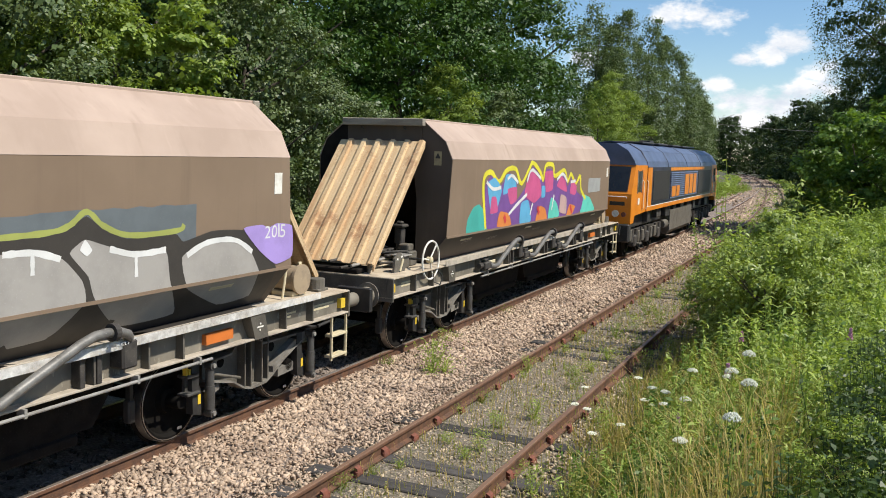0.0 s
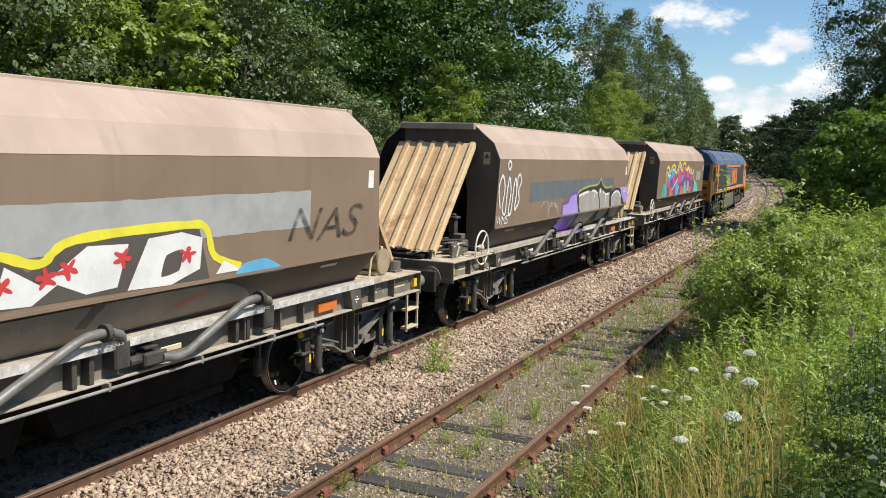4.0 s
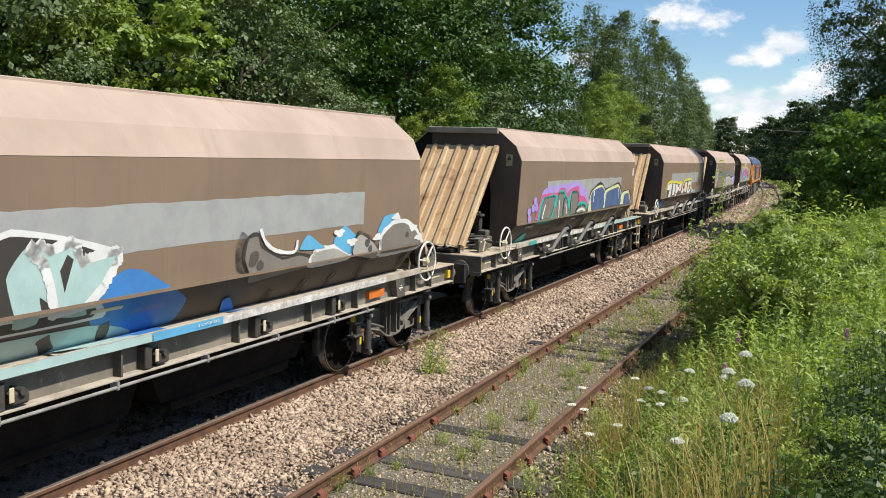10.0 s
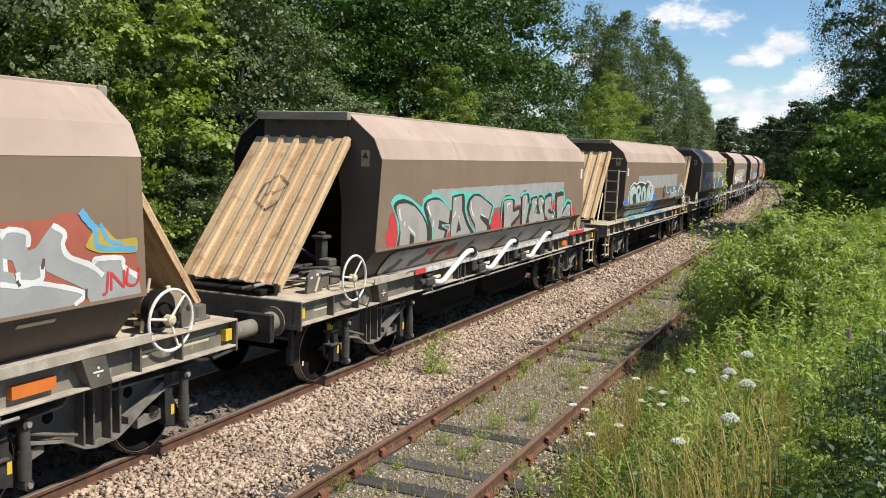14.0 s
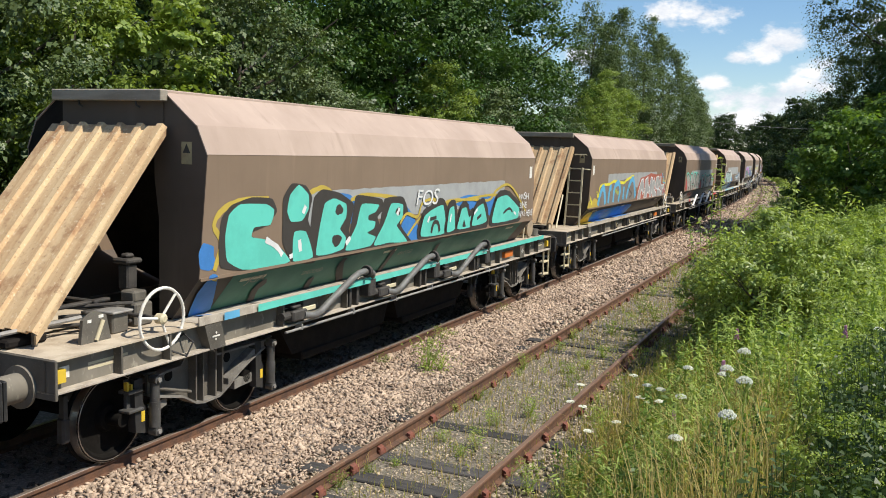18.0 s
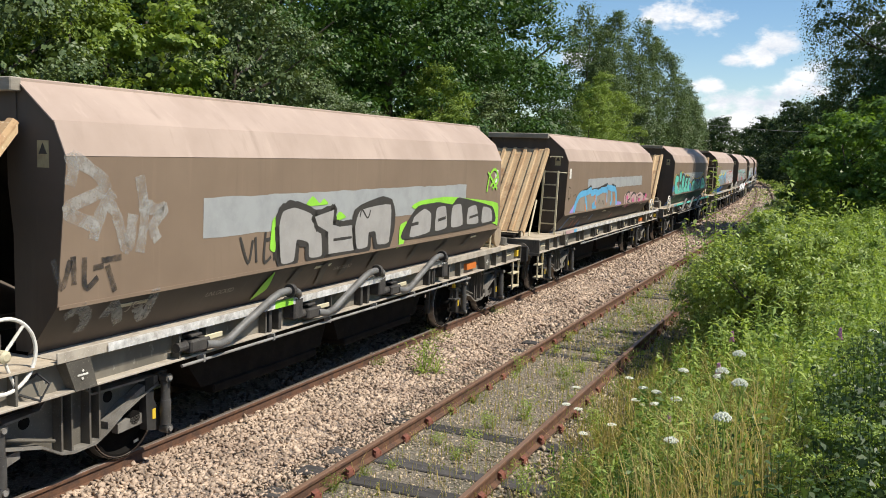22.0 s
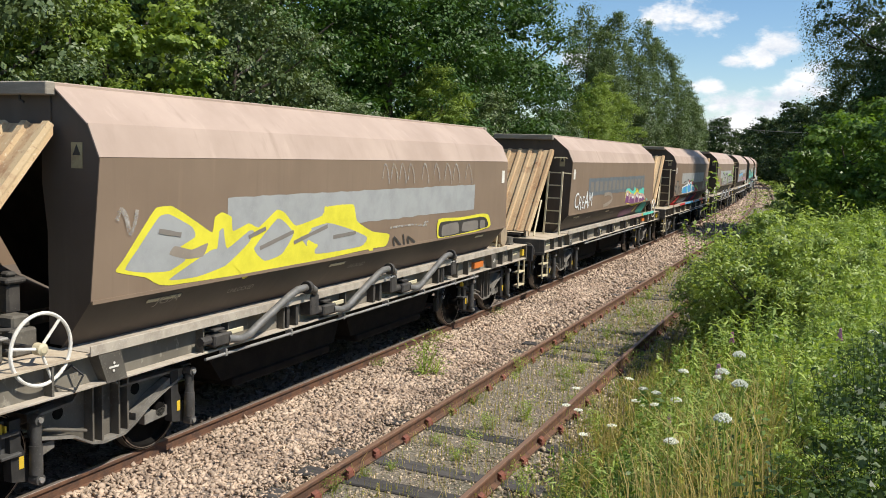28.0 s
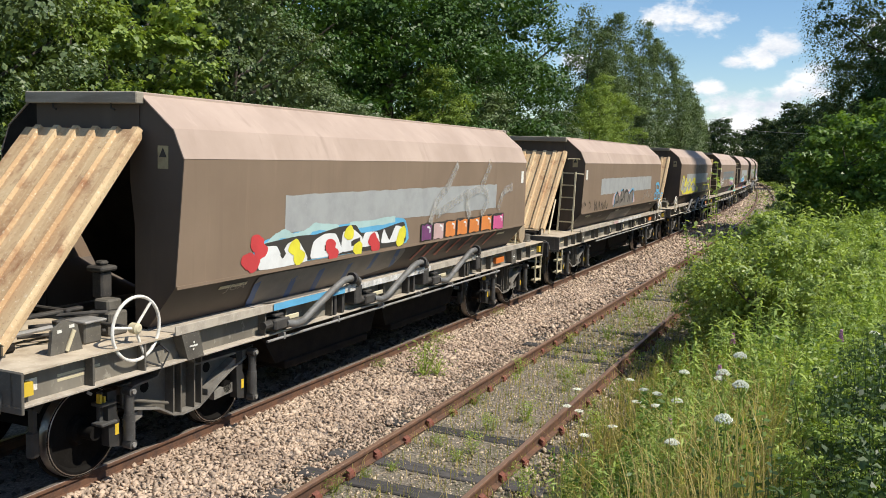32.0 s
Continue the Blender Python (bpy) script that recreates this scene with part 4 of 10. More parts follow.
            part("cream_lever", Shape().box(1.31, 1.325, y0 + 0.12, y0 + 0.17, 1.12, 1.25, 0.006), M_CREAM, act, "cream release handle")
        # tall ladder up the end of the hopper
        lad = part("ladder", Shape().box(1.12, 1.16, -6.02, -5.98, 1.352, 2.96, 0.005), M_WHITE, w, "pale steel end ladder")
        lad.data = Shape().add([(1.14, -5.86, 1.352), (1.18, -5.86, 1.352), (1.18, -5.82, 1.352), (1.14, -5.82, 1.352), (1.10, -5.60, 2.93), (1.14, -5.60, 2.93), (1.14, -5.56, 2.93), (1.10, -5.56, 2.93)],
                               [(0, 1, 2, 3), (4, 5, 6, 7), (0, 1, 5, 4), (1, 2, 6, 5), (2, 3, 7, 6), (3, 0, 4, 7)]).add(
            [(0.74, -5.86, 1.352), (0.78, -5.86, 1.352), (0.78, -5.82, 1.352), (0.74, -5.82, 1.352), (0.74, -5.60, 2.93), (0.78, -5.60, 2.93), (0.78, -5.56, 2.93), (0.74, -5.56, 2.93)],
            [(0, 1, 2, 3), (4, 5, 6, 7), (0, 1, 5, 4), (1, 2, 6, 5), (2, 3, 7, 6), (3, 0, 4, 7)]).mesh("ladder", M_CREAM)
        for i in range(5):
            z = 1.62 + 0.32 * i
            y = -5.84 + 0.26 * (z - 1.352) / 1.58
            part("rung", Shape().box(0.76, 1.15 - 0.02 * i, y - 0.015, y + 0.015, z - 0.015, z + 0.015), M_CREAM, lad)
        part("ladder_stay", Shape().cyl((1.10, -5.58, 2.90), (1.30, -5.44, 2.88), 0.012, 6), M_CREAM, lad)
        part("grab_bar", Shape().tube([(0.86, -5.46, 3.26), (0.86, -5.50, 3.28), (1.18, -5.50, 3.28), (1.18, -5.46, 3.26)], 0.012, 6), M_CREAM, w)
        part("end_prop", Shape().cyl((0.90, -7.05, 1.40), (0.86, -6.45, 2.22), 0.022, 8), M_CREAM, w)
    # corner steps
    ye = 6.74 if kind == "A" else -7.20
    for s in (1, -1):
        st = part("corner_step", Shape().box(*sorted((s * 1.24, s * 1.275)), ye - 0.20, ye - 0.17, 0.42, 1.04, 0.004), M_CREAM, w, "pale corner step")
        part("step_stile", Shape().box(*sorted((s * 1.24, s * 1.275)), ye + 0.17, ye + 0.20, 0.42, 1.04, 0.004), M_CREAM, st)
        for z in (0.47, 0.76):
            part("tread", Shape().box(*sorted((s * 1.16, s * 1.28)), ye - 0.20, ye + 0.20, z - 0.015, z + 0.02, 0.004), M_CREAM, st)
    # plates on the side
    yl = 5.20 if kind == "A" else -5.20
    for s in (1, -1):
        part("label_plate", plate(Shape(), (s * 1.3305, 2.99), (s * 1.3255, 2.74), yl - 0.075, yl + 0.075, -0.008 * s), M_WHITE, w, "white label plate")
    for e in (-1, 1):
        part("warning_sign", Shape().box(0.98, 1.12, *sorted((e * 5.421, e * 5.425)), 3.06, 3.30), M_SIGN, w, "faded yellow warning sign")
        part("sign_triangle", Shape().prism([(1.0, 3.18), (1.10, 3.18), (1.05, 3.28)] if e < 0 else [(1.0, 3.18), (1.05, 3.28), (1.10, 3.18)], "y", *sorted((e * 5.424, e * 5.428))), M_BLACK, w)
    for y0, y1 in ((-4.7, -4.2), (-1.2, -0.8), (4.1, 4.5)):
        part("stencil_bar", plate(Shape(), (1.225, 1.738), (1.195, 1.703), y0, y1, -0.006), M_CREAM, w, "faded stencil")
    return w


PROTO = (wheelset_mesh(), tyre_mesh(1), wheel_mark_mesh(), tyre_mesh(-1))
WAGON_KINDS = "AAAABABABABBABA"
WAGONS = []
_first = {}
for _k in WAGON_KINDS:
    if _k not in _first:
        _first[_k] = build_wagon(_k)
        WAGONS.append(_first[_k])
    else:
        WAGONS.append(copy_thing(_first[_k], Matrix.Identity(4)))

# ---- sprayed paint on the wagon sides ----
tessellate_polygon = geometry.tessellate_polygon

INK = {k: paint("spray_" + k, tuple(0.84 * x + 0.16 * d for x, d in zip(c, (0.19, 0.145, 0.10))), 0.6) for k, c in {
    "grey": (0.37, 0.38, 0.375), "slate": (0.115, 0.145, 0.165), "silver": (0.385, 0.365, 0.34), "black": (0.016, 0.016, 0.017), "white": (0.80, 0.80, 0.78), "mint": (0.10, 0.62, 0.50),
    "teal": (0.03, 0.42, 0.36), "green": (0.02, 0.16, 0.11), "lime": (0.30, 0.72, 0.04), "yellow": (0.80, 0.72, 0.03), "cream": (0.72, 0.74, 0.40), "blue": (0.02, 0.20, 0.55), "sky": (0.10, 0.42, 0.68), "azure": (0.03, 0.32, 0.74),
    "navy": (0.055, 0.115, 0.26), "purple": (0.17, 0.06, 0.30), "lilac": (0.42, 0.30, 0.72), "plum": (0.17, 0.035, 0.16), "pink": (0.62, 0.085, 0.26), "rose": (0.56, 0.37, 0.35), "red": (0.62, 0.03, 0.04),
    "rust": (0.42, 0.10, 0.06), "orange": (0.72, 0.22, 0.04), "aqua": (0.42, 0.60, 0.58), "ash": (0.20, 0.178, 0.155), "dust": (0.30, 0.25, 0.20), "gold": (0.55, 0.40, 0.05), "olive": (0.36, 0.40, 0.09), "soot": (0.065, 0.058, 0.052)}.items()}


def faded(name, c, keep=0.55):
    """Thin, dusty spray: the plate shows through in soft blotches."""
    m = paint(name, c, 0.65)
    t = m.node_tree
    tc = t.nodes.new("ShaderNodeTexCoord")
    fac = ramp_node(t, noise_node(t, tc.outputs["Object"], 5.5, 7, 0.68), 0.36, 0.66, (keep - 0.35,) * 3, (min(1.0, keep + 0.3),) * 3)
    mx = t.nodes.new("ShaderNodeMixShader")
    t.links.new(fac, mx.inputs["Fac"])
    t.links.new(t.nodes.new("ShaderNodeBsdfTransparent").outputs["BSDF"], mx.inputs[1])
    t.links.new(t.nodes["Principled BSDF"].outputs["BSDF"], mx.inputs[2])
    t.links.new(mx.outputs["Shader"], t.nodes["Material Output"].inputs["Surface"])
    return m


INK["ghost"] = faded("faded_dark_spray", (0.022, 0.022, 0.022), 0.5)
INK["mist"] = faded("faded_pale_spray", (0.44, 0.42, 0.38), 0.45)
INK["veil"] = faded("faded_white_spray", (0.72, 0.70, 0.66), 0.72)
SILL_U, SHELF_U, EDGE_U = 1.84, 1.225, 1.005


def folded(y, u, lift):
    """A place on the side plate, the inward-sloping panel below it, or the ledge, from one running height u."""
    if u >= SILL_U - 1e-6:
        return (1.33 - 0.03 * (3.17 - u) / 1.33 + lift, y, u)
    if u >= SHELF_U - 1e-6:
        d = (SILL_U - u) / 0.632
        return (1.297 - 0.396 * d + lift * 0.78, y, 1.842 - 0.49 * d - lift * 0.63)
    return (1.3365 + lift, y, 1.438 - (SHELF_U - u) * 0.44)


class Spray:
    def __init__(self, number):
        self.wagon, self.layer, self.rnd = WAGONS[number - 1], 0, random.Random(number * 13)

    def put(self, name, V, F, ink, label):
        self.layer += 1
        bm = bmesh.new()
        vs = [bm.verts.new((y, u, 0)) for y, u in V]
        for f in F:
            if len(set(f)) > 2:
                try:
                    bm.faces.new([vs[i] for i in f])
                except ValueError:
                    pass
        for u, clear in ((SILL_U, False), (SHELF_U, False), (EDGE_U, True)):
            bmesh.ops.bisect_plane(bm, geom=bm.verts[:] + bm.edges[:] + bm.faces[:], dist=1e-5, plane_co=(0, u, 0), plane_no=(0, 1, 0), clear_inner=clear)
        bmesh.ops.triangulate(bm, faces=bm.faces[:])
        lift = 0.0022 + 0.00035 * self.layer
        for f in bm.faces:
            f.normal_update()
        for v in bm.verts:
            v.co = folded(v.co.x, v.co.y, lift)
        me = bpy.data.meshes.new(name)
        bm.to_mesh(me)
        bm.free()
        me.materials.append(INK[ink])
        ob = new(name, me)
        ob.parent = self.wagon
        tagged(ob, label or ink + " sprayed paint")
        return self

    def patch(self, ink, y0, y1, u0, u1, rag=0.009, step=0.16, label=""):
        """A rolled-on rectangle with a slightly ragged edge."""
        r, n = self.rnd, max(4, int((y1 - y0) / step))
        top = [(y0 + (y1 - y0) * i / n, u1 + r.uniform(-rag, rag)) for i in range(n + 1)]
        low = [(y0 + (y1 - y0) * i / n, u0 + r.uniform(-rag, rag)) for i in range(n + 1)]
        V = low + top
        F = [(i, i + 1, n + 2 + i, n + 1 + i) for i in range(n)]
        return self.put("painted_patch", V, F, ink, label or ink + " painted-over patch")

    def blob(self, ink, y, u, ry, ru, lobes=7, deep=0.12, turn=0.0, name="sprayed_shape", label=""):
        """A rounded cloud shape."""
        n, r = 48, self.rnd
        ph = r.uniform(0, 6.28)
        V = [(y, u)]
        for i in range(n):
            a = 2 * math.pi * i / n
            k = 1 + deep * math.sin(lobes * a + ph) + 0.4 * deep * math.sin((lobes + 3) * a)
            V.append((y + ry * k * math.cos(a + turn), u + ru * k * math.sin(a + turn)))
        return self.put(name, V, [(0, 1 + i, 1 + (i + 1) % n) for i in range(n)], ink, label)

    def line(self, ink, wide, *pts, name="sprayed_line", close=False, label=""):
        """A soft stroke through the points."""
        P = [Vector(p) for p in pts]
        if close:
            P = P + P[:2]
        S = []
        for i in range(len(P) - 1):
            a, b, c, d = P[max(i - 1, 0)], P[i], P[i + 1], P[min(i + 2, len(P) - 1)]
            for k in range(6):
                t = k / 6
                S.append(0.5 * ((2 * b) + (c - a) * t + (2 * a - 5 * b + 4 * c - d) * t * t + (3 * b - a - 3 * c + d) * t ** 3))
        S.append(P[-1])
        V, F = [], []
        for i, s in enumerate(S):
            d = (S[min(i + 1, len(S) - 1)] - S[max(i - 1, 0)])
            d = d.normalized() if d.length > 1e-6 else Vector((1, 0))
            w = wide * 0.5 * (1 + 0.15 * self.rnd.uniform(-1, 1))
            V += [(s.x - d.y * w, s.y + d.x * w), (s.x + d.y * w, s.y - d.x * w)]
            if i:
                F.append((2 * i - 2, 2 * i - 1, 2 * i + 1, 2 * i))
        return self.put(name, V, F, ink, label)

    def shape(self, ink, *pts, sharp=False, label=""):
        """A filled outline through the points, rounded unless sharp."""
        P, n = [Vector(p) for p in pts], len(pts)
        S = []
        for i in range(n):
            a, b, c, d = P[i - 1], P[i], P[(i + 1) % n], P[(i + 2) % n]
            for t in ((0.0,) if sharp else (0.0, 0.25, 0.5, 0.75)):
                m0, m1 = 0.24 * (c - a), 0.24 * (d - b)
                S.append((2 * t ** 3 - 3 * t * t + 1) * b + (t ** 3 - 2 * t * t + t) * m0 + (3 * t * t - 2 * t ** 3) * c + (t ** 3 - t * t) * m1)
        tris = tessellate_polygon([[Vector((p.x, p.y, 0)) for p in S]])
        return self.put("sprayed_shape", [(p.x, p.y) for p in S], [tuple(f) for f in tris], ink, label)

    def piece(self, fill, edge, wide, *pts, sharp=False):
        """A filled letter with a sprayed contour round it."""
        if sharp:
            P, pts = pts, []
            for (a, b), (c, d) in zip(P, P[1:] + P[:1]):
                pts += [(a, b), (a + 0.12 * (c - a), b + 0.12 * (d - b)), (c - 0.12 * (c - a), d - 0.12 * (d - b))]
        self.line(edge, 2 * wide, *pts, close=True, name="sprayed_contour")
        return self.shape(fill, *pts)

    def word(self, text, y0, y1, u0, u1, fill="", edge="", glow="", bounce=0.25, slant=0.0, shine="", thin=False, label=""):
        """A piece: swollen letters with outline and glow, each colour its own layer."""
        seed = len(text) + self.layer
        for ink, weight in ((glow, 0.125), (edge, 0.092 if fill else 0.0), (fill, 0.0 if thin else 0.056)):
            if ink:
                V, F = set_text(text, weight, y0, y1, u0, u1, bounce, slant, seed)
                self.put("sprayed_lettering", V, F, ink, label or ink + " sprayed lettering")
        if shine:
            n = len(text)
            for i in range(n):
                y = y0 + (y1 - y0) * (i + 0.3) / n
                self.line(shine, 0.035, (y, u1 - 0.28 * (u1 - u0)), (y + 0.03, u1 - 0.18 * (u1 - u0)), (y + 0.10, u1 - 0.12 * (u1 - u0)), name="highlight")
        return self

    def tag(self, text, y0, y1, u0, u1, ink, slant=0.15, bounce=0.3):
        V, F = set_text(text, 0.0, y0, y1, u0, u1, bounce, slant, len(text))
        return self.put("sprayed_tag", V, F, ink, ink + " sprayed tag")


def spray_all():
    s = Spray(1)    # pastel letters in pink, sky blue and purple with a yellow contour
    s.patch("grey", 3.3, 4.5, 2.35, 2.72)
    s.shape("teal", (-4.65, 1.78), (-4.64, 2.09), (-4.4, 2.3), (-4.13, 2.35), (-3.84, 2.2), (-3.64, 1.87))
    s.shape("mint", (2.73, 1.83), (2.76, 2.31), (3.53, 2.21), (4.06, 1.86))
    s.shape("purple", (-3.69, 1.87), (-3.89, 2.68), (-3.56, 2.89), (-3.09, 2.66), (-2.65, 2.92), (-2.14, 2.75), (-2.13, 2.35), (-1.61, 2.63), (-1.22, 3.04), (-0.71, 2.85), (-0.4, 2.66), (-0.29, 2.97), (0.12, 2.97), (0.42, 2.71), (1.2, 2.86), (1.43, 2.56), (1.78, 2.76), (2.33, 2.39), (2.88, 2.23), (2.58, 1.87), (-0.25, 1.81), (-2.53, 1.85))
    s.line("yellow", 0.1, (-3.75, 1.87), (-3.98, 2.76), (-3.63, 2.94), (-3.19, 2.75), (-2.79, 2.97), (-2.27, 2.99), (-1.89, 2.69), (-1.47, 2.98), (-1.23, 3.12), (-0.71, 2.92), (-0.46, 2.75), (-0.34, 3.06), (0.2, 3.06), (0.36, 2.82), (1.09, 2.95), (1.41, 2.69), (1.67, 2.85), (2.1, 2.61), (2.47, 2.79), (2.63, 2.46), (3.1, 2.2))
    s.shape("sky", (-3.67, 2.46), (-3.78, 2.73), (-3.41, 2.83), (-3, 2.6), (-3.2, 2.22), (-3.49, 2.13))
    s.shape("sky", (-2.92, 2.49), (-2.81, 2.88), (-2.32, 2.87), (-2.19, 2.62))
    s.shape("pink", (-3.55, 2.15), (-3.52, 2.46), (-3.28, 2.45), (-3.16, 2.17))
    s.shape("pink", (-2.48, 2.28), (-2.68, 2.59), (-2.16, 2.62), (-2.13, 2.35))
    s.shape("pink", (-1.65, 2.45), (-1.46, 2.91), (-0.99, 2.94), (-0.69, 2.73), (-0.53, 2.41), (-1.01, 2.25))
    s.shape("pink", (-0.22, 2.47), (-0.36, 2.91), (0.21, 2.93), (0.27, 2.52))
    s.shape("pink", (0.57, 2.58), (0.84, 2.81), (1.22, 2.7), (1.4, 2.42))
    s.shape("pink", (1.65, 2.39), (1.78, 2.71), (2.21, 2.54), (2.14, 2.33))
    s.shape("orange", (-3.16, 1.87), (-3.04, 2.16), (-2.56, 2.1), (-2.37, 1.86))
    s.shape("orange", (-0.84, 1.85), (-0.61, 2.17), (-0.2, 2.09), (-0.05, 1.85))
    s.shape("orange", (1.46, 1.82), (1.69, 2.11), (2.19, 2.04), (1.93, 1.85))
    s.shape("sky", (-1.86, 1.85), (-1.84, 2.28), (-1.39, 2.32), (-1.15, 1.87))
    s.shape("mint", (0.04, 1.85), (0.18, 2.33), (0.63, 2.18), (0.89, 1.87))
    s.shape("sky", (-0.52, 2.35), (-0.55, 2.6), (-0.31, 2.6), (-0.28, 2.37))
    s.shape("rose", (0.88, 1.97), (0.91, 2.37), (1.38, 2.29), (1.44, 1.9))
    s.line("white", 0.07, (-3.84, 2.76), (-3.48, 2.62), (-3.06, 2.64))
    s.line("white", 0.07, (-2.73, 2.79), (-2.48, 2.86), (-2.1, 2.71))
    s.line("white", 0.07, (-1.55, 2.72), (-1.29, 2.97), (-0.66, 2.78))
    s.line("white", 0.07, (0.54, 2.73), (0.97, 2.86), (1.36, 2.67))
    s.line("white", 0.07, (1.65, 2.66), (2.08, 2.68))
    s.line("white", 0.07, (-2.56, 2.08), (-2.08, 2.27), (-1.51, 2.46))
    s.line("white", 0.07, (-1.24, 2.01), (-1.12, 2.25))
    s.line("white", 0.07, (0.26, 2.04), (0.38, 2.39))
    s.line("red", 0.1, (-2.81, 2.07), (-2.7, 1.93))
    s.line("red", 0.1, (-0.77, 2.16), (-0.63, 2))
    s.line("red", 0.1, (1.74, 2.08), (1.92, 1.9))

    s = Spray(2)    # silver arches with a purple cloud
    s.patch("slate", -3.56, 3.76, 2.27, 2.68, 0.015)
    s.line("mist", 0.1, (-2.75, 2.14), (-2.54, 2.21), (-2.25, 2.15), (-2.2, 1.87))
    s.line("mist", 0.12, (-2.17, 1.84), (-2.14, 2.11), (-1.89, 2.14), (-1.55, 2.07), (-1.45, 1.87))
    s.piece("lilac", "purple", 0.09, (-0.86, 1.23), (-1.06, 1.72), (-1.09, 1.88), (-1.06, 2.07), (-0.87, 2.1), (-0.64, 2.12), (-0.52, 2.25), (-0.38, 2.29), (-0.16, 2.31), (-0.06, 2.32), (0.08, 2.24), (0.2, 1.96), (0.25, 1.8), (0.54, 1.26), (0.38, 1.23), (-0.3, 1.23))
    s.shape("black", (0.06, 2.26), (0.37, 2.38), (1.13, 2.47), (1.87, 2.48), (2.13, 2.55), (2.3, 2.63), (2.49, 2.5), (2.79, 2.39), (3.44, 2.39), (3.57, 2.3), (4.02, 2.38), (4.55, 2.35), (4.92, 2.14), (5.23, 1.81), (5.28, 1.23), (2.71, 1.23), (0.88, 1.23), (0.7, 1.23), (0.37, 1.76), (0.13, 2.06))
    s.line("olive", 0.055, (0.04, 2.27), (0.32, 2.4), (1.13, 2.49), (1.87, 2.51), (2.11, 2.56), (2.3, 2.67), (2.5, 2.53), (2.83, 2.42), (3.47, 2.42), (3.57, 2.48))
    s.shape("silver", (0.27, 2.2), (0.58, 2.31), (1.13, 2.36), (1.68, 2.36), (2.03, 2.27), (2.25, 2.05), (2.29, 1.85), (2.06, 1.42), (0.84, 1.44), (0.43, 1.83), (0.27, 2.02))
    s.shape("silver", (2.11, 2.31), (2.28, 2.42), (2.48, 2.36), (2.79, 2.27), (3.31, 2.23), (3.39, 1.87), (3.74, 1.39), (2.95, 1.38), (2.41, 1.84), (2.32, 2.08))
    s.shape("silver", (3.55, 2.14), (3.85, 2.25), (4.29, 2.28), (4.68, 2.11), (4.86, 1.85), (5.02, 1.42), (4.46, 1.38), (3.66, 1.79))
    s.line("white", 0.07, (0.23, 2.26), (0.58, 2.31), (1.13, 2.35))
    s.line("white", 0.06, (1.43, 2.36), (1.74, 2.35), (2.01, 2.27))
    s.line("white", 0.04, (1.72, 2.34), (1.72, 2.16))
    s.line("white", 0.06, (2.57, 2.31), (2.9, 2.23), (3.31, 2.24))
    s.line("white", 0.04, (2.9, 2.23), (2.91, 2.01))
    s.line("white", 0.06, (3.62, 2.15), (3.94, 2.26), (4.4, 2.25), (4.72, 2.09))
    s.shape("white", (2.22, 2.33), (2.28, 2.42), (2.36, 2.32), (2.3, 2.27))
    s.line("black", 0.1, (1.67, 1.23), (1.52, 1.31), (1.65, 1.44))
    s.line("black", 0.09, (2.71, 1.23), (2.73, 1.3), (2.81, 1.51))
    s.line("black", 0.08, (3.97, 1.23), (3.84, 1.38), (3.73, 1.66))
    s.shape("lilac", (4.55, 2.37), (4.88, 2.39), (5.03, 2.35), (5.19, 2.39), (5.5, 2.34), (5.52, 1.97), (5.18, 1.9), (4.84, 2.1))
    s.tag("2015", 4.95, 5.36, 2.22, 2.38, "white", 0.0, 0.2)
    s.patch("lilac", -0.33, 0.7, 1.02, 1.215, 0.003)
    s.patch("veil", 0.74, 6.13, 1.02, 1.215, 0.003)
    s.tag("HIT", -0.10, 0.45, 1.45, 1.62, "mist", 0.2, 0.3)
    s.line("white", 0.055, (-5.3, 2.2), (-5.42, 2.6), (-5.25, 2.85), (-5.1, 2.6), (-5.2, 2.2), (-5.02, 2.1), (-4.95, 2.6), (-4.85, 2.8), (-4.75, 2.5), (-4.85, 2.12), (-4.7, 2.1), (-4.6, 2.6), (-4.5, 2.78), (-4.42, 2.5), (-4.5, 2.15), (-4.3, 2.25))
    s.line("white", 0.055, (-4.92, 2.95), (-4.98, 3.06), (-4.9, 3.14), (-4.8, 3.05), (-4.9, 2.95)).line("white", 0.055, (-4.4, 2.6), (-4.38, 2.8), (-4.25, 2.86), (-4.18, 2.7), (-4.3, 2.55), (-4.25, 2.35), (-4.35, 2.2))
    s.tag("WMS", -5.5, -4.85, 1.90, 2.06, "white")

    s = Spray(3)    # white slanting letters with red stars and a yellow contour
    s.patch("grey", -3.49, 3.68, 2.30, 2.75)
    s.shape("soot", (-4.44, 1.86), (-4.4, 2.12), (-4.16, 2.3), (-3.29, 2.39), (-2.98, 2.36), (-2.31, 2.37), (-2.07, 2.28), (-1.71, 2.34), (-0.79, 2.33), (-0.55, 2.18), (-0.07, 2.4), (1.2, 2.42), (1.58, 2.41), (1.76, 1.86), (-0.74, 1.89), (-2.42, 1.82), (-3.69, 1.82), sharp=True)
    s.line("yellow", 0.09, (-4.42, 1.85), (-4.42, 2.17), (-4.09, 2.38), (-3.19, 2.45), (-2.98, 2.39), (-2.2, 2.41), (-1.78, 2.35), (-0.93, 2.36), (-0.44, 2.24), (-0.05, 2.42), (1.37, 2.46), (1.69, 2.4), (1.84, 2.09), (2.3, 1.94))
    s.shape("white", (-4.37, 2.14), (-4.12, 2.31), (-3.27, 2.38), (-3.24, 2.28), (-3.48, 1.84), (-3.98, 1.85), (-3.73, 2.13), (-4.15, 2.11), sharp=True)
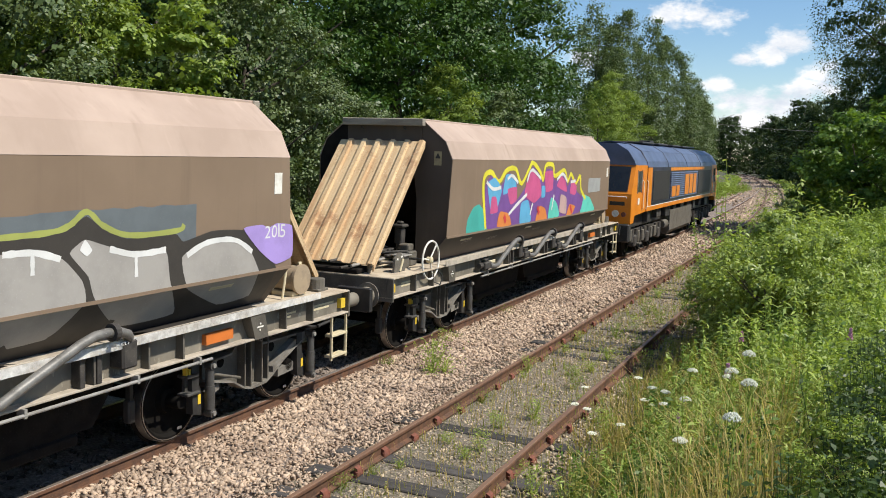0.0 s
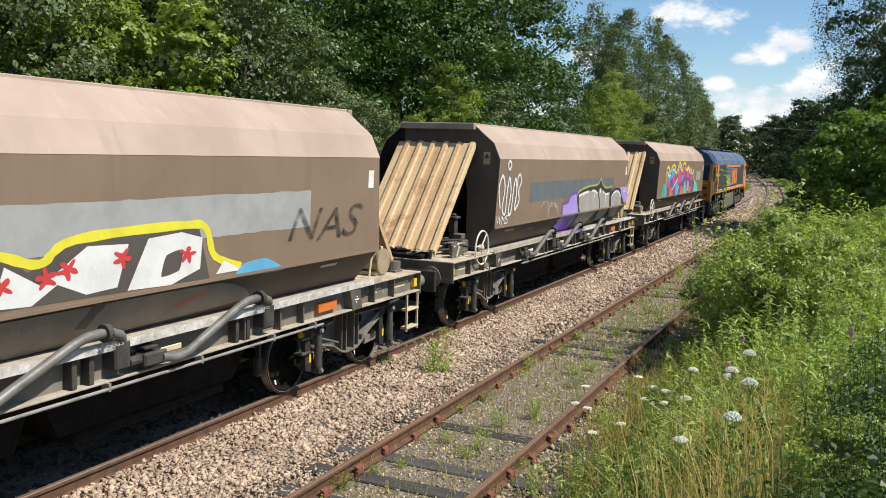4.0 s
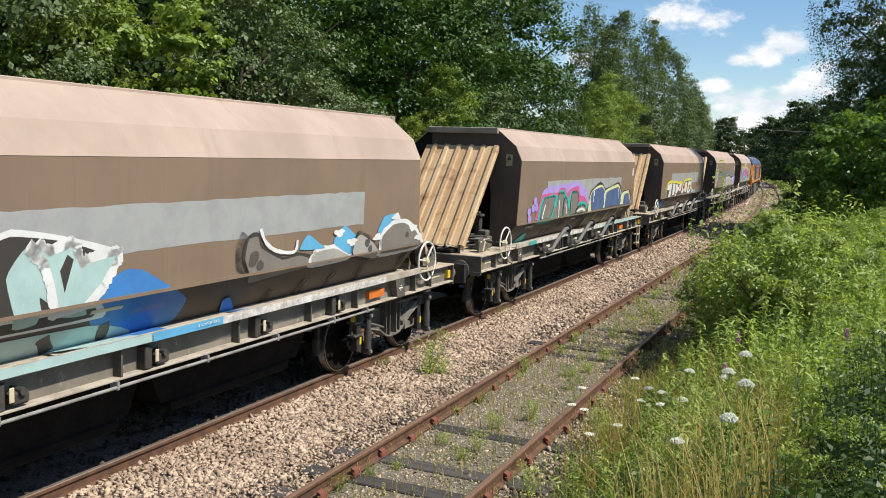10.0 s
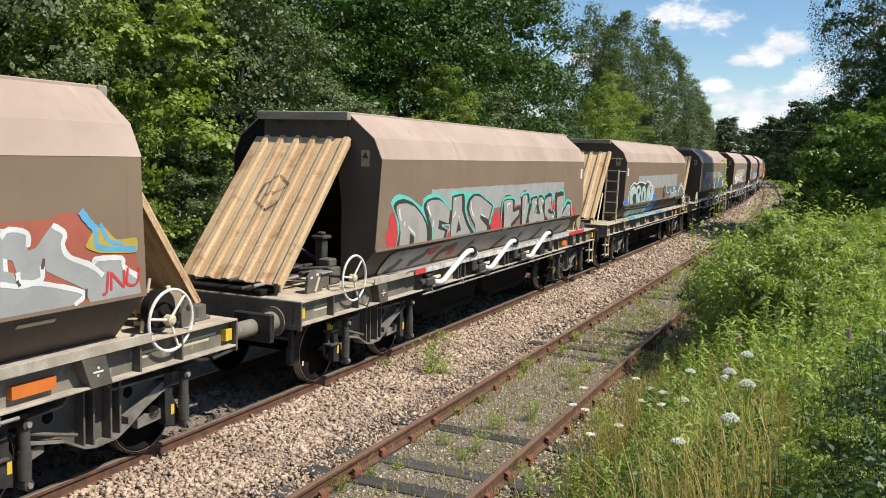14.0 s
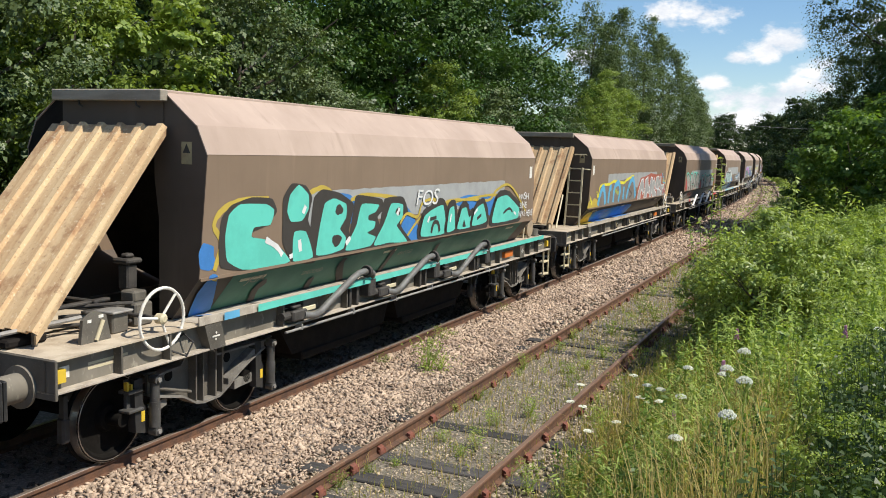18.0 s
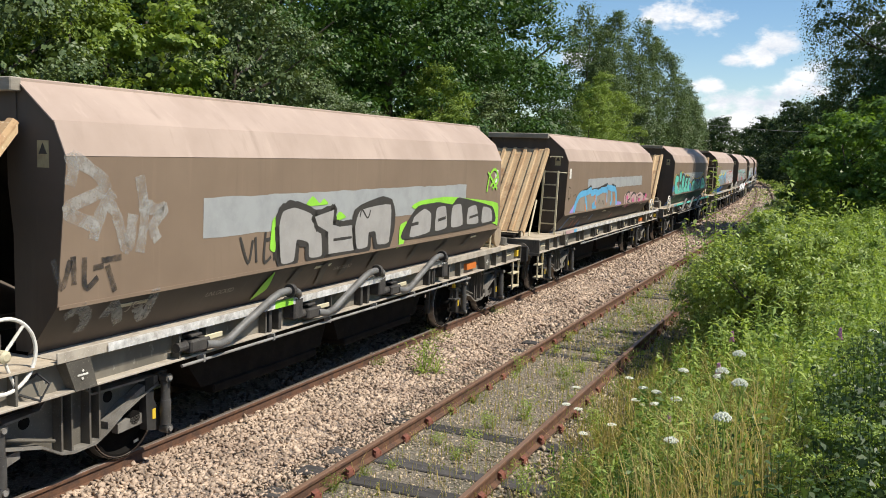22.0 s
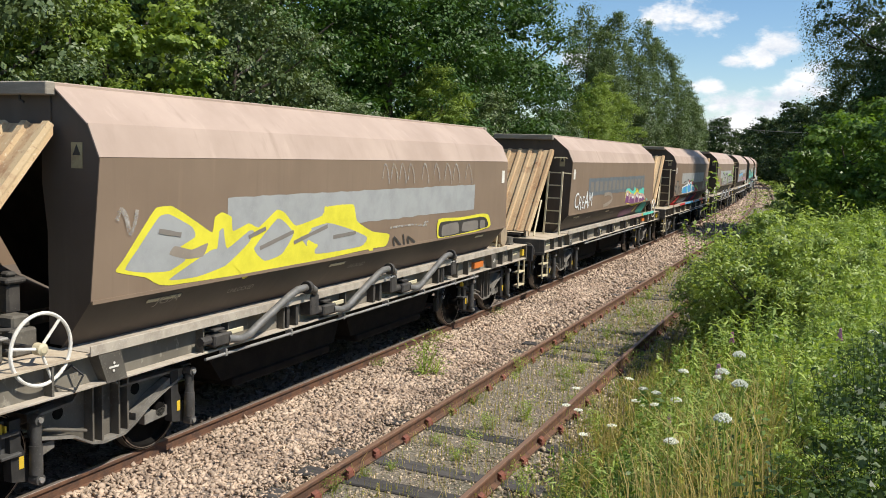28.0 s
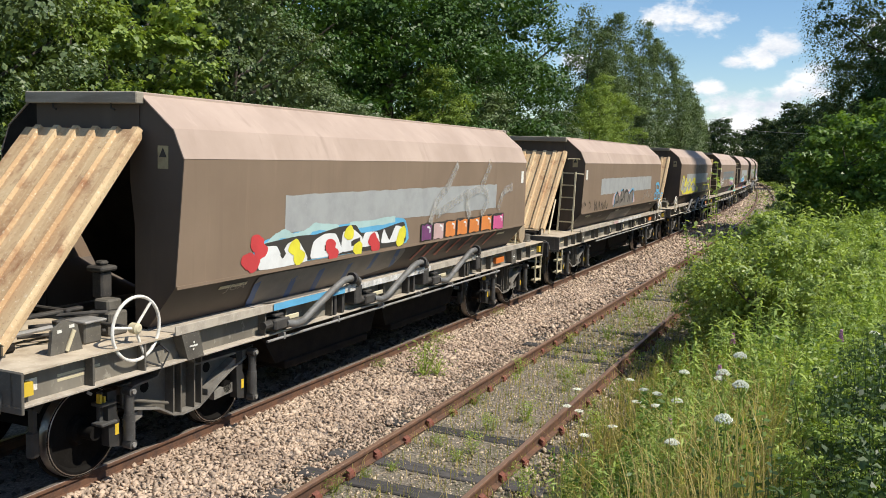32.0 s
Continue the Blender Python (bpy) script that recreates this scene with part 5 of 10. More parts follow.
    s.shape("white", (-3.11, 1.88), (-2.97, 2.24), (-3.04, 2.32), (-2.47, 2.34), (-2.61, 1.89), sharp=True)
    s.shape("white", (-2.37, 1.95), (-2.35, 2.29), (-1.97, 2.31), (-1.72, 2.16), (-1.32, 2.32), (-0.89, 2.3), (-1.08, 2.02), (-1.45, 2), (-1.66, 2.08), (-1.99, 1.93), sharp=True)
    s.shape("white", (-0.91, 1.91), (-0.78, 2.25), (-0.42, 2.05), (0.08, 2.35), (0.58, 2.33), (0.44, 1.93), (0.07, 1.91), (-0.25, 2.04), (-0.52, 1.89), sharp=True)
    s.shape("white", (0.57, 1.88), (0.84, 2.36), (1.31, 2.39), (1.63, 2.31), (1.6, 1.98), (1.16, 1.86), sharp=True)
    s.shape("white", (-2.5, 1.84), (-2.41, 1.91), (-2.13, 1.91), (-2.22, 1.85), sharp=True)
    s.shape("white", (1.86, 1.89), (1.99, 2.03), (2.31, 1.89), sharp=True)
    s.shape("soot", (1.02, 1.96), (1.09, 2.17), (1.33, 2.21), (1.28, 2))
    s.blob("red", -1.39, 2.15, 0.09, 0.07, 5, 0.4, name="red_star")
    s.blob("red", -0.82, 2.09, 0.09, 0.07, 5, 0.4, name="red_star")
    s.blob("red", -0.14, 2.16, 0.09, 0.07, 5, 0.4, name="red_star")
    s.blob("red", 0.5, 2.2, 0.09, 0.07, 5, 0.4, name="red_star")
    s.blob("red", 1.4, 2.15, 0.09, 0.07, 5, 0.4, name="red_star")
    s.blob("red", -0.37, 2.11, 0.09, 0.07, 5, 0.4, name="red_star")
    s.shape("sky", (2.19, 1.81), (2.34, 1.96), (2.76, 1.98), (3.19, 1.78))
    s.shape("blue", (-5.13, 1.26), (-4.84, 1.59), (-4.13, 1.75), (-3.71, 1.27), (-4.29, 1.24))
    s.shape("ash", (-3.57, 1.25), (-3.62, 1.76), (-1.87, 1.76), (1.99, 1.76), (2.77, 1.35), (-0.99, 1.23))
    s.line("soot", 0.16, (-2.42, 1.48), (-2.27, 1.71))
    s.line("soot", 0.16, (-3.8, 1.6), (-3.73, 1.77))
    s.line("soot", 0.16, (-1.51, 1.51), (-1.2, 1.73))
    s.line("soot", 0.16, (0.21, 1.46), (0.27, 1.79))
    s.line("rust", 0.09, (-2.91, 1.61), (-2.72, 1.7))
    s.line("rust", 0.09, (-1.2, 1.47), (-0.89, 1.65))
    s.line("rust", 0.08, (1.44, 1.49), (1.85, 1.64))
    s.patch("veil", -3.34, 5.31, 1.02, 1.215, 0.003)
    s.tag("NAS", 3.3, 4.9, 2.15, 2.55, "ghost", 0.3).tag("LIIS", -5.5, -4.5, 1.95, 2.2, "mist", 0.1)

    s = Spray(4)    # blue bubbles with cream edges, and a grey piece in teal and pink
    s.patch("grey", -3.56, 3.68, 2.24, 2.72)
    s.shape("soot", (0.06, 1.23), (-0.09, 1.75), (0.03, 1.81), (0.1, 2.06), (0.17, 2.32), (0.57, 2.47), (1.17, 2.51), (1.59, 2.45), (1.73, 2.38), (2.34, 2.41), (3.21, 2.52), (3.57, 2.49), (3.77, 2.33), (3.86, 2.18), (4.04, 2.29), (4.82, 2.28), (5.14, 1.93), (5.64, 1.23), (4.54, 1.23), (2.24, 1.23), (1.09, 1.23))
    s.shape("black", (0, 1.83), (0.03, 2.04), (0.14, 2.33), (0.33, 2.44), (0.61, 2.5), (0.96, 2.6), (1.26, 2.62), (1.55, 2.54), (1.73, 2.43), (2.14, 2.45), (2.65, 2.5), (3.03, 2.56), (3.39, 2.57), (3.63, 2.47), (3.81, 2.3), (3.88, 2.25), (4.1, 2.3), (4.66, 2.32), (4.94, 2.29), (4.86, 1.95), (3.97, 1.94), (2.35, 1.91), (1.25, 1.85))
    s.shape("cream", (0.06, 1.82), (0.1, 2.06), (0.2, 2.27), (0.37, 2.38), (0.72, 2.48), (1.13, 2.53), (1.42, 2.53), (1.64, 2.44), (1.79, 2.36), (2.14, 2.42), (2.65, 2.47), (3.27, 2.52), (3.51, 2.43), (3.77, 2.26), (3.85, 2.15), (3.99, 2.26), (4.52, 2.29), (4.79, 2.28), (5.14, 1.88), (4.39, 1.88), (2.45, 1.91), (1.54, 1.87), (0.74, 1.83))
    s.shape("navy", (0.43, 1.82), (0.28, 2.14), (0.26, 2.26), (0.43, 2.37), (0.79, 2.43), (1.17, 2.47), (1.42, 2.47), (1.64, 2.4), (1.81, 2.26), (1.79, 2.03), (1.59, 1.87), (0.94, 1.85))
    s.shape("navy", (1.86, 1.88), (1.9, 2.21), (1.97, 2.31), (2.44, 2.37), (2.98, 2.41), (3.33, 2.43), (3.57, 2.36), (3.73, 2.19), (3.77, 1.99), (3.59, 1.88), (2.55, 1.9))
    s.shape("navy", (4.15, 1.86), (4.16, 2.16), (4.46, 2.21), (4.73, 2.21), (4.85, 2.11), (5.08, 1.88))
    s.line("white", 0.045, (0.54, 2.37), (0.58, 2.08))
    s.line("white", 0.045, (0.6, 2.38), (0.63, 2.26))
    s.line("white", 0.045, (1.75, 2.28), (1.75, 2.01))
    s.line("white", 0.045, (3.35, 2.39), (3.41, 2.08))
    s.line("white", 0.045, (4.85, 2.17), (4.92, 1.99))
    s.shape("white", (1.68, 2.29), (1.75, 2.27), (1.79, 2.12), (1.73, 2.04), (1.68, 2.14))
    s.shape("white", (0.5, 2.38), (0.6, 2.39), (0.63, 2.28), (0.56, 2.27))
    s.line("gold", 0.16, (0.43, 1.63), (0.56, 1.29))
    s.line("gold", 0.14, (1.3, 1.69), (1.42, 1.33))
    s.line("gold", 0.16, (2.65, 1.75), (2.88, 1.28))
    s.line("gold", 0.14, (3.76, 1.82), (3.99, 1.37))
    s.patch("aqua", 0.86, 6.04, 1.02, 1.215, 0.003)
    s.shape("lilac", (-4.33, 1.87), (-4.14, 2.19), (-3.91, 2.5), (-3.45, 2.6), (-3, 2.6), (-2.09, 2.63), (-1.17, 2.67), (-0.41, 2.5), (-0.01, 2.23), (0.07, 2.06), (-1, 1.99), (-2.88, 1.88))
    s.shape("pink", (-4.31, 1.9), (-4.12, 2.23), (-3.91, 2.42), (-3.2, 2.44), (-2.78, 2.44), (-2.62, 2.54), (-2.21, 2.54), (-2.02, 2.39), (-1.77, 2.49), (-1.02, 2.56), (-0.84, 2.32), (-0.4, 2.26), (-0.07, 2.07), (-1, 1.95), (-2.66, 1.86))
    s.shape("teal", (-4.16, 1.75), (-4.04, 2.19), (-3.84, 2.35), (-2.99, 2.41), (-2.76, 2.35), (-2.56, 2.5), (-2.18, 2.45), (-1.83, 2.26), (-1.63, 2.44), (-1.05, 2.42), (-0.92, 2.14), (-0.4, 2.16), (-0.03, 1.99), (-0.39, 1.87), (-2.6, 1.8), (-3.38, 1.73))
    s.piece("ash", "ghost", 0.05, (-3.97, 1.87), (-3.88, 2.17), (-3.72, 2.32), (-2.99, 2.33), (-3.07, 2.1), (-3.29, 1.87), sharp=True)
    s.piece("ash", "ghost", 0.05, (-2.66, 1.87), (-2.75, 2.14), (-2.67, 2.39), (-2.28, 2.4), (-2.3, 2.1), (-2.32, 1.86), sharp=True)
    s.piece("ash", "ghost", 0.05, (-2.2, 1.88), (-2.18, 2.26), (-2.01, 2.24), (-1.9, 2.07), (-1.67, 1.82))
    s.piece("ash", "ghost", 0.05, (-1.61, 1.88), (-1.57, 2.35), (-1.04, 2.36), (-1.01, 2.07), (-1.14, 1.89))
    s.piece("ash", "ghost", 0.05, (-1.17, 1.89), (-0.86, 2.01), (-0.39, 2.02), (-0.12, 1.87), (-0.38, 1.86))
    s.shape("ash", (-3.07, 1.82), (-2.99, 2.05), (-2.75, 2.16), (-2.73, 1.87))
    s.line("white", 0.06, (-3.86, 1.87), (-3.75, 2.07), (-3.66, 2.18))
    s.line("white", 0.05, (-2.61, 2.26), (-2.6, 1.85))
    s.line("white", 0.05, (-2.08, 2.15), (-1.98, 2), (-1.97, 1.89))
    s.line("white", 0.06, (-1, 1.91), (-0.63, 1.96), (-0.31, 1.91))
    s.blob("lilac", -4.42, 2.3, 0.11, 0.09, 3, 0.05)
    s.blob("lilac", -4.54, 2.14, 0.11, 0.09, 3, 0.05)
    s.blob("lilac", -4.32, 2.15, 0.11, 0.09, 3, 0.05)
    s.blob("lilac", -4.8, 2.07, 0.11, 0.09, 3, 0.05)
    s.blob("lilac", -4.74, 1.91, 0.11, 0.09, 3, 0.05)
    s.shape("teal", (-4.75, 1.23), (-4.63, 1.37), (-4.48, 1.5), (-4.28, 1.49), (-4.12, 1.23), (-4.3, 1.23))
    s.line("ghost", 0.14, (-3.19, 1.35), (-3.12, 1.52))
    s.line("ghost", 0.14, (-2.73, 1.31), (-2.65, 1.53))
    s.line("ghost", 0.14, (-1.99, 1.51), (-1.66, 1.63))
    s.patch("teal", -4.76, -4.34, 1.02, 1.215, 0.003)
    s.patch("veil", -4.29, 1.42, 1.02, 1.215, 0.003)
    s.tag("17", 4.95, 5.30, 2.0, 2.30, "ghost")

    s = Spray(5)    # pale aqua letters at one end, a spotted grey monster shape at the other
    s.patch("grey", -3.58, 3.68, 2.26, 2.72)
    s.shape("blue", (-1.32, 1.78), (-1.1, 2.01), (-0.85, 2.1), (-0.63, 2.07), (-0.35, 1.92), (0.17, 1.61), (0.16, 1.25), (-0.78, 1.23))
    s.shape("blue", (-5.63, 1.89), (-5.49, 2.01), (-5.14, 2.02), (-4.97, 1.9), (-4.85, 1.73))
    s.shape("white", (-4.79, 1.66), (-4.93, 2.15), (-4.71, 2.41), (-4.25, 2.54), (-3.82, 2.48), (-3.49, 2.54), (-2.92, 2.53), (-2.45, 2.47), (-2.13, 2.57), (-1.61, 2.48), (-0.96, 2.29), (-1.24, 1.92), (-0.99, 1.58), (-2.75, 1.59))
    s.shape("black", (-4.72, 1.68), (-4.85, 2.14), (-4.67, 2.37), (-4.25, 2.49), (-3.82, 2.44), (-3.46, 2.5), (-2.92, 2.49), (-2.45, 2.42), (-2.13, 2.51), (-1.6, 2.43), (-1.11, 2.26), (-1.32, 1.95), (-1.14, 1.62), (-2.77, 1.62))
    s.shape("aqua", (-4.58, 1.7), (-4.78, 2.14), (-4.58, 2.36), (-4.19, 2.44), (-3.94, 2.34), (-3.81, 2.17), (-4.15, 2.15), (-4.34, 2.03), (-4.07, 1.71))
    s.shape("aqua", (-3.62, 1.7), (-3.86, 2.2), (-3.8, 2.4), (-3.42, 2.43), (-3.09, 2.3), (-3.11, 2.11), (-3.26, 2.01), (-2.81, 1.68), (-3.2, 1.7), (-3.55, 1.96), (-3.41, 1.69))
    s.shape("aqua", (-2.81, 1.71), (-3.04, 2.14), (-2.87, 2.35), (-2.58, 2.39), (-2.36, 2.25), (-2.28, 1.92), (-2.18, 1.68))
    s.shape("aqua", (-2.04, 1.67), (-2.18, 2.16), (-1.99, 2.4), (-1.69, 2.39), (-1.53, 2.03), (-1.24, 1.68), (-1.53, 1.7), (-1.85, 1.97), (-1.8, 1.68))
    s.shape("black", (-2.77, 1.89), (-2.78, 2.16), (-2.63, 2.23), (-2.56, 1.91))
    s.shape("black", (-3.58, 2.12), (-3.59, 2.3), (-3.4, 2.32), (-3.34, 2.2))
    s.shape("aqua", (-3.94, 1.23), (-4.32, 1.53), (-1.12, 1.5), (-0.42, 1.23), (-2.13, 1.23))
    s.line("soot", 0.14, (-4.02, 1.23), (-4.21, 1.44))
    s.line("soot", 0.14, (-3.03, 1.23), (-3.23, 1.43))
    s.line("soot", 0.14, (-2.32, 1.23), (-2.38, 1.42))
    s.line("soot", 0.14, (-1.46, 1.23), (-1.62, 1.46))
    s.line("soot", 0.14, (-0.81, 1.23), (-0.91, 1.48))
    s.line("white", 0.05, (-4.62, 2.12), (-4.49, 2.32), (-4.25, 2.37))
    s.line("white", 0.05, (-3.72, 2.26), (-3.62, 2.36), (-3.41, 2.36))
    s.line("white", 0.05, (-2.87, 2.13), (-2.73, 2.31))
    s.patch("sky", -4.8, -4.0, 1.02, 1.215, 0.003)
    s.patch("aqua", -4.0, 0.42, 1.02, 1.215, 0.003)
    s.piece("aqua", "white", 0.1, (-1.64, 1.8), (-1.7, 2.08), (-1.77, 2.28), (-1.9, 2.39), (-1.76, 2.31), (-1.49, 2.37), (-1.5, 2.31), (-1.41, 2.17), (-1.3, 2.21), (-0.98, 2.25), (-1.17, 2.01), (-1.37, 1.85), sharp=True)
    s.shape("black", (-1.56, 2.31), (-1.49, 2.26), (-1.59, 1.97), (-1.64, 2.17), sharp=True)
    s.shape("ghost", (0.83, 1.9), (0.8, 2.16), (0.9, 2.34), (1.03, 2.27), (1.09, 2.07), (1.31, 1.73))
    s.piece("ash", "black", 0.04, (1.17, 1.68), (0.97, 2.01), (1.03, 2.24), (1.2, 2.26), (1.27, 2.12), (1.7, 1.94), (2.07, 1.96), (2.46, 1.85), (2.42, 1.78), (1.51, 1.7))
    s.piece("silver", "white", 0.05, (2.37, 1.8), (2.46, 1.96), (2.87, 1.98), (3.09, 1.92), (3.31, 1.81))
    s.shape("sky", (2.07, 2.03), (2.25, 2.21), (2.52, 2.08), (2.66, 2))
    s.shape("sky", (2.87, 2.05), (3.04, 2.23), (3.19, 2.26), (3.5, 2.08), (3.44, 1.93), (3.29, 1.86))
    s.shape("sky", (4.09, 2.12), (4.28, 2.33), (4.61, 2.36), (4.65, 2.21), (4.3, 2.02))
    s.piece("silver", "ghost", 0.05, (3.4, 1.85), (3.5, 2.08), (3.62, 2.11), (3.96, 1.97), (4.24, 1.75), (4.18, 1.68))
    s.piece("ash", "white", 0.06, (4.29, 1.76), (4.23, 2.03), (4.56, 2.19), (4.93, 2.2), (5.34, 2.05), (5.58, 1.8), (5.21, 1.75))
    s.blob("soot", 1.14, 2.03, 0.09, 0.07, 3, 0.05)
    s.blob("soot", 1.1, 1.97, 0.07, 0.06, 3, 0.05)
    s.blob("soot", 3.79, 1.98, 0.07, 0.06, 3, 0.05)
    s.blob("soot", 3.88, 1.89, 0.06, 0.05, 3, 0.05)
    s.blob("soot", 1.25, 1.92, 0.07, 0.06, 3, 0.05)
    s.blob("soot", 5.04, 2.01, 0.06, 0.05, 3, 0.05)
    s.blob("white", 3.01, 2.18, 0.13, 0.05, 3, 0.2)
    s.blob("white", 3.35, 2.03, 0.13, 0.05, 3, 0.2)
    s.blob("white", 4.09, 2.04, 0.13, 0.05, 3, 0.2)
    s.blob("white", 5.23, 2.11, 0.13, 0.05, 3, 0.2)
    s.blob("white", 4.65, 2.31, 0.13, 0.05, 3, 0.2)
    s.blob("white", 5.45, 1.94, 0.13, 0.05, 3, 0.2)
    s.line("white", 0.05, (1.24, 2.35), (1.35, 2.18), (1.58, 2.06), (1.94, 2.02), (2.01, 2.16))
    s.line("ghost", 0.16, (1.77, 1.23), (1.83, 1.47))
    s.line("ghost", 0.16, (2.53, 1.23), (2.5, 1.56))
    s.line("ghost", 0.16, (3.22, 1.23), (3.21, 1.55))
    s.line("ghost", 0.16, (4.07, 1.23), (3.92, 1.62))
    s.line("ghost", 0.16, (5.3, 1.36), (5.18, 1.69))
    s.shape("blue", (0.99, 1.23), (0.87, 1.46), (0.99, 1.48), (1.24, 1.23))
    s.patch("sky", -0.55, 0.53, 1.02, 1.215, 0.003)
    s.patch("veil", 0.53, 4.32, 1.02, 1.215, 0.003)

    s = Spray(6)    # silver letters edged in black and mint over red clouds
    s.patch("grey", -3.68, 3.75, 2.26, 2.69)
    s.shape("red", (-5.11, 1.82), (-5.22, 2.02), (-5.18, 2.11), (-5.1, 2.14), (-5.13, 2.26), (-5.1, 2.35), (-5.02, 2.39), (-4.93, 2.29), (-4.83, 2.11), (-4.82, 1.8))
    s.shape("red", (-1.07, 1.87), (-1.03, 2.08), (-0.86, 2.18), (-0.62, 2.11), (-0.53, 1.87), (-0.64, 1.79))
    s.shape("mint", (-5.1, 2.52), (-5.06, 2.58), (-4.97, 2.63), (-4.83, 2.65), (-4.56, 2.61), (-4.34, 2.54), (-4.04, 2.42), (-4, 2.54), (-3.86, 2.6), (-3.64, 2.62), (-3.41, 2.61), (-3.12, 2.5), (-2.88, 2.33), (-2.92, 2.63), (-2.59, 2.64), (-2.28, 2.63), (-2.15, 2.58), (-1.94, 2.61), (-1.67, 2.6), (-1.33, 2.48), (-0.83, 2.33), (-0.89, 2.06), (-1.07, 1.87), (-1.43, 1.73), (-2.8, 1.78), (-3.61, 1.81), (-4.83, 1.79), (-4.82, 2.03), (-4.87, 2.21), (-5.01, 2.42))
    s.shape("black", (-5.01, 2.46), (-4.96, 2.53), (-4.85, 2.56), (-4.66, 2.57), (-4.38, 2.51), (-4.11, 2.38), (-3.89, 2.23), (-3.77, 2.12), (-3.96, 2.38), (-3.96, 2.46), (-3.83, 2.53), (-3.59, 2.56), (-3.37, 2.54), (-3.12, 2.43), (-2.86, 2.3), (-2.85, 2.55), (-2.57, 2.58), (-2.34, 2.58), (-2.28, 2.44), (-2.26, 2.28), (-2.09, 2.07), (-1.68, 1.79), (-1.75, 1.92), (-2.14, 2.24), (-2.2, 2.35), (-2.1, 2.49), (-1.89, 2.56), (-1.62, 2.56), (-1.33, 2.46), (-0.89, 2.31), (-1.05, 1.99), (-0.94, 1.77), (-2.81, 1.8), (-3.66, 1.82), (-4.82, 1.8), (-4.78, 2.06), (-4.82, 2.22))
    s.shape("silver", (-4.77, 1.83), (-4.74, 2.05), (-4.8, 2.2), (-4.91, 2.41), (-4.91, 2.47), (-4.81, 2.5), (-4.57, 2.5), (-4.28, 2.43), (-4.01, 2.28), (-3.85, 2.13), (-3.79, 1.98), (-3.79, 1.82), (-4.34, 1.81), (-4.26, 1.87), (-4.27, 1.96), (-4.42, 2.03), (-4.42, 1.82), sharp=True)
    s.shape("silver", (-3.6, 1.81), (-3.62, 2.13), (-3.76, 2.31), (-3.87, 2.4), (-3.84, 2.48), (-3.68, 2.52), (-3.37, 2.51), (-3.11, 2.42), (-2.92, 2.31), (-2.95, 2.09), (-3.35, 2.17), (-3.37, 2.02), (-3.08, 1.96), (-3.16, 1.81), sharp=True)
    s.shape("silver", (-2.83, 1.84), (-2.83, 2.05), (-2.79, 2.53), (-2.44, 2.55), (-2.4, 2.29), (-2.18, 2.03), (-1.87, 1.8), sharp=True)
    s.shape("silver", (-1.68, 1.81), (-1.75, 2), (-1.99, 2.18), (-2.08, 2.29), (-2.04, 2.45), (-1.83, 2.53), (-1.56, 2.5), (-1.27, 2.41), (-0.94, 2.3), (-1.08, 2.05), (-1.51, 2.16), (-1.51, 2.09), (-1.17, 1.93), (-1.11, 1.8), sharp=True)
    s.shape("black", (-2.61, 1.9), (-2.53, 2.12), (-2.39, 1.94), sharp=True)
    s.shape("mint", (-3.24, 2.09), (-3.22, 2.05), (-2.97, 1.98), (-3.05, 1.81), (-2.87, 1.81), (-2.88, 2.07), sharp=True)
    s.shape("red", (-3.19, 2.07), (-2.93, 2.05), (-2.93, 1.84), (-3, 1.82), (-2.93, 1.98), sharp=True)
    s.shape("red", (-2.18, 2.24), (-2.07, 2.17), (-1.84, 1.97), (-1.79, 1.9), (-1.93, 2), sharp=True)
    s.line("mint", 0.025, (-3.56, 1.82), (-3.62, 2.07), (-3.76, 2.25))
    s.line("white", 0.045, (-4.81, 2.43), (-4.8, 2.34), (-4.74, 2.24))
    s.line("white", 0.035, (-4.61, 2.23), (-4.63, 2.16))
    s.line("white", 0.035, (-4.48, 2.14), (-4.43, 2.09), (-4.27, 2.01), (-4.24, 1.96))
    s.line("white", 0.045, (-3.8, 2.44), (-3.77, 2.35), (-3.68, 2.25))
    s.line("white", 0.035, (-3.56, 2.18), (-3.59, 2.07))
    s.line("white", 0.04, (-2.72, 2.51), (-2.72, 2.48))
    s.line("white", 0.03, (-2.68, 2.28), (-2.77, 2.18))
    s.line("white", 0.03, (-2.51, 2.2), (-2.51, 2.15))
    s.line("white", 0.04, (-1.99, 2.42), (-1.99, 2.32), (-1.86, 2.16))
    s.line("white", 0.025, (-1.49, 2.17), (-1.27, 2.11))
    s.shape("red", (-0.92, 1.7), (-0.96, 2.07), (-0.77, 2.2), (-0.46, 2.1), (-0.19, 1.75))
    s.shape("red", (0.32, 2.18), (0.47, 2.27), (0.69, 2.24), (0.67, 2.09))
    s.shape("red", (-3.02, 1.86), (-2.91, 1.97), (-2.84, 1.75), (-2.92, 1.68))
    s.piece("silver", "black", 0.08, (-0.22, 1.77), (-0.27, 2.16), (-0.3, 2.37), (0.16, 2.38), (0.23, 2.13), (0.6, 2.16), (0.6, 2.06), (0.18, 1.9), (0.18, 1.78))
    s.piece("silver", "black", 0.07, (0.85, 1.77), (0.78, 2.41), (1.05, 2.46), (1.13, 2.23), (1.08, 1.86), (0.99, 1.75))
    s.shape("red", (2.87, 2.23), (2.97, 2.27), (3.08, 2.25), (3.11, 2.03), (2.87, 2.04))
    s.shape("red", (3.78, 2.15), (3.85, 2.23), (3.99, 2.16), (3.84, 2.07))
    s.shape("red", (4.46, 2.05), (4.56, 2.07), (4.73, 1.99), (4.82, 1.87), (4.8, 1.78), (4.54, 1.79))
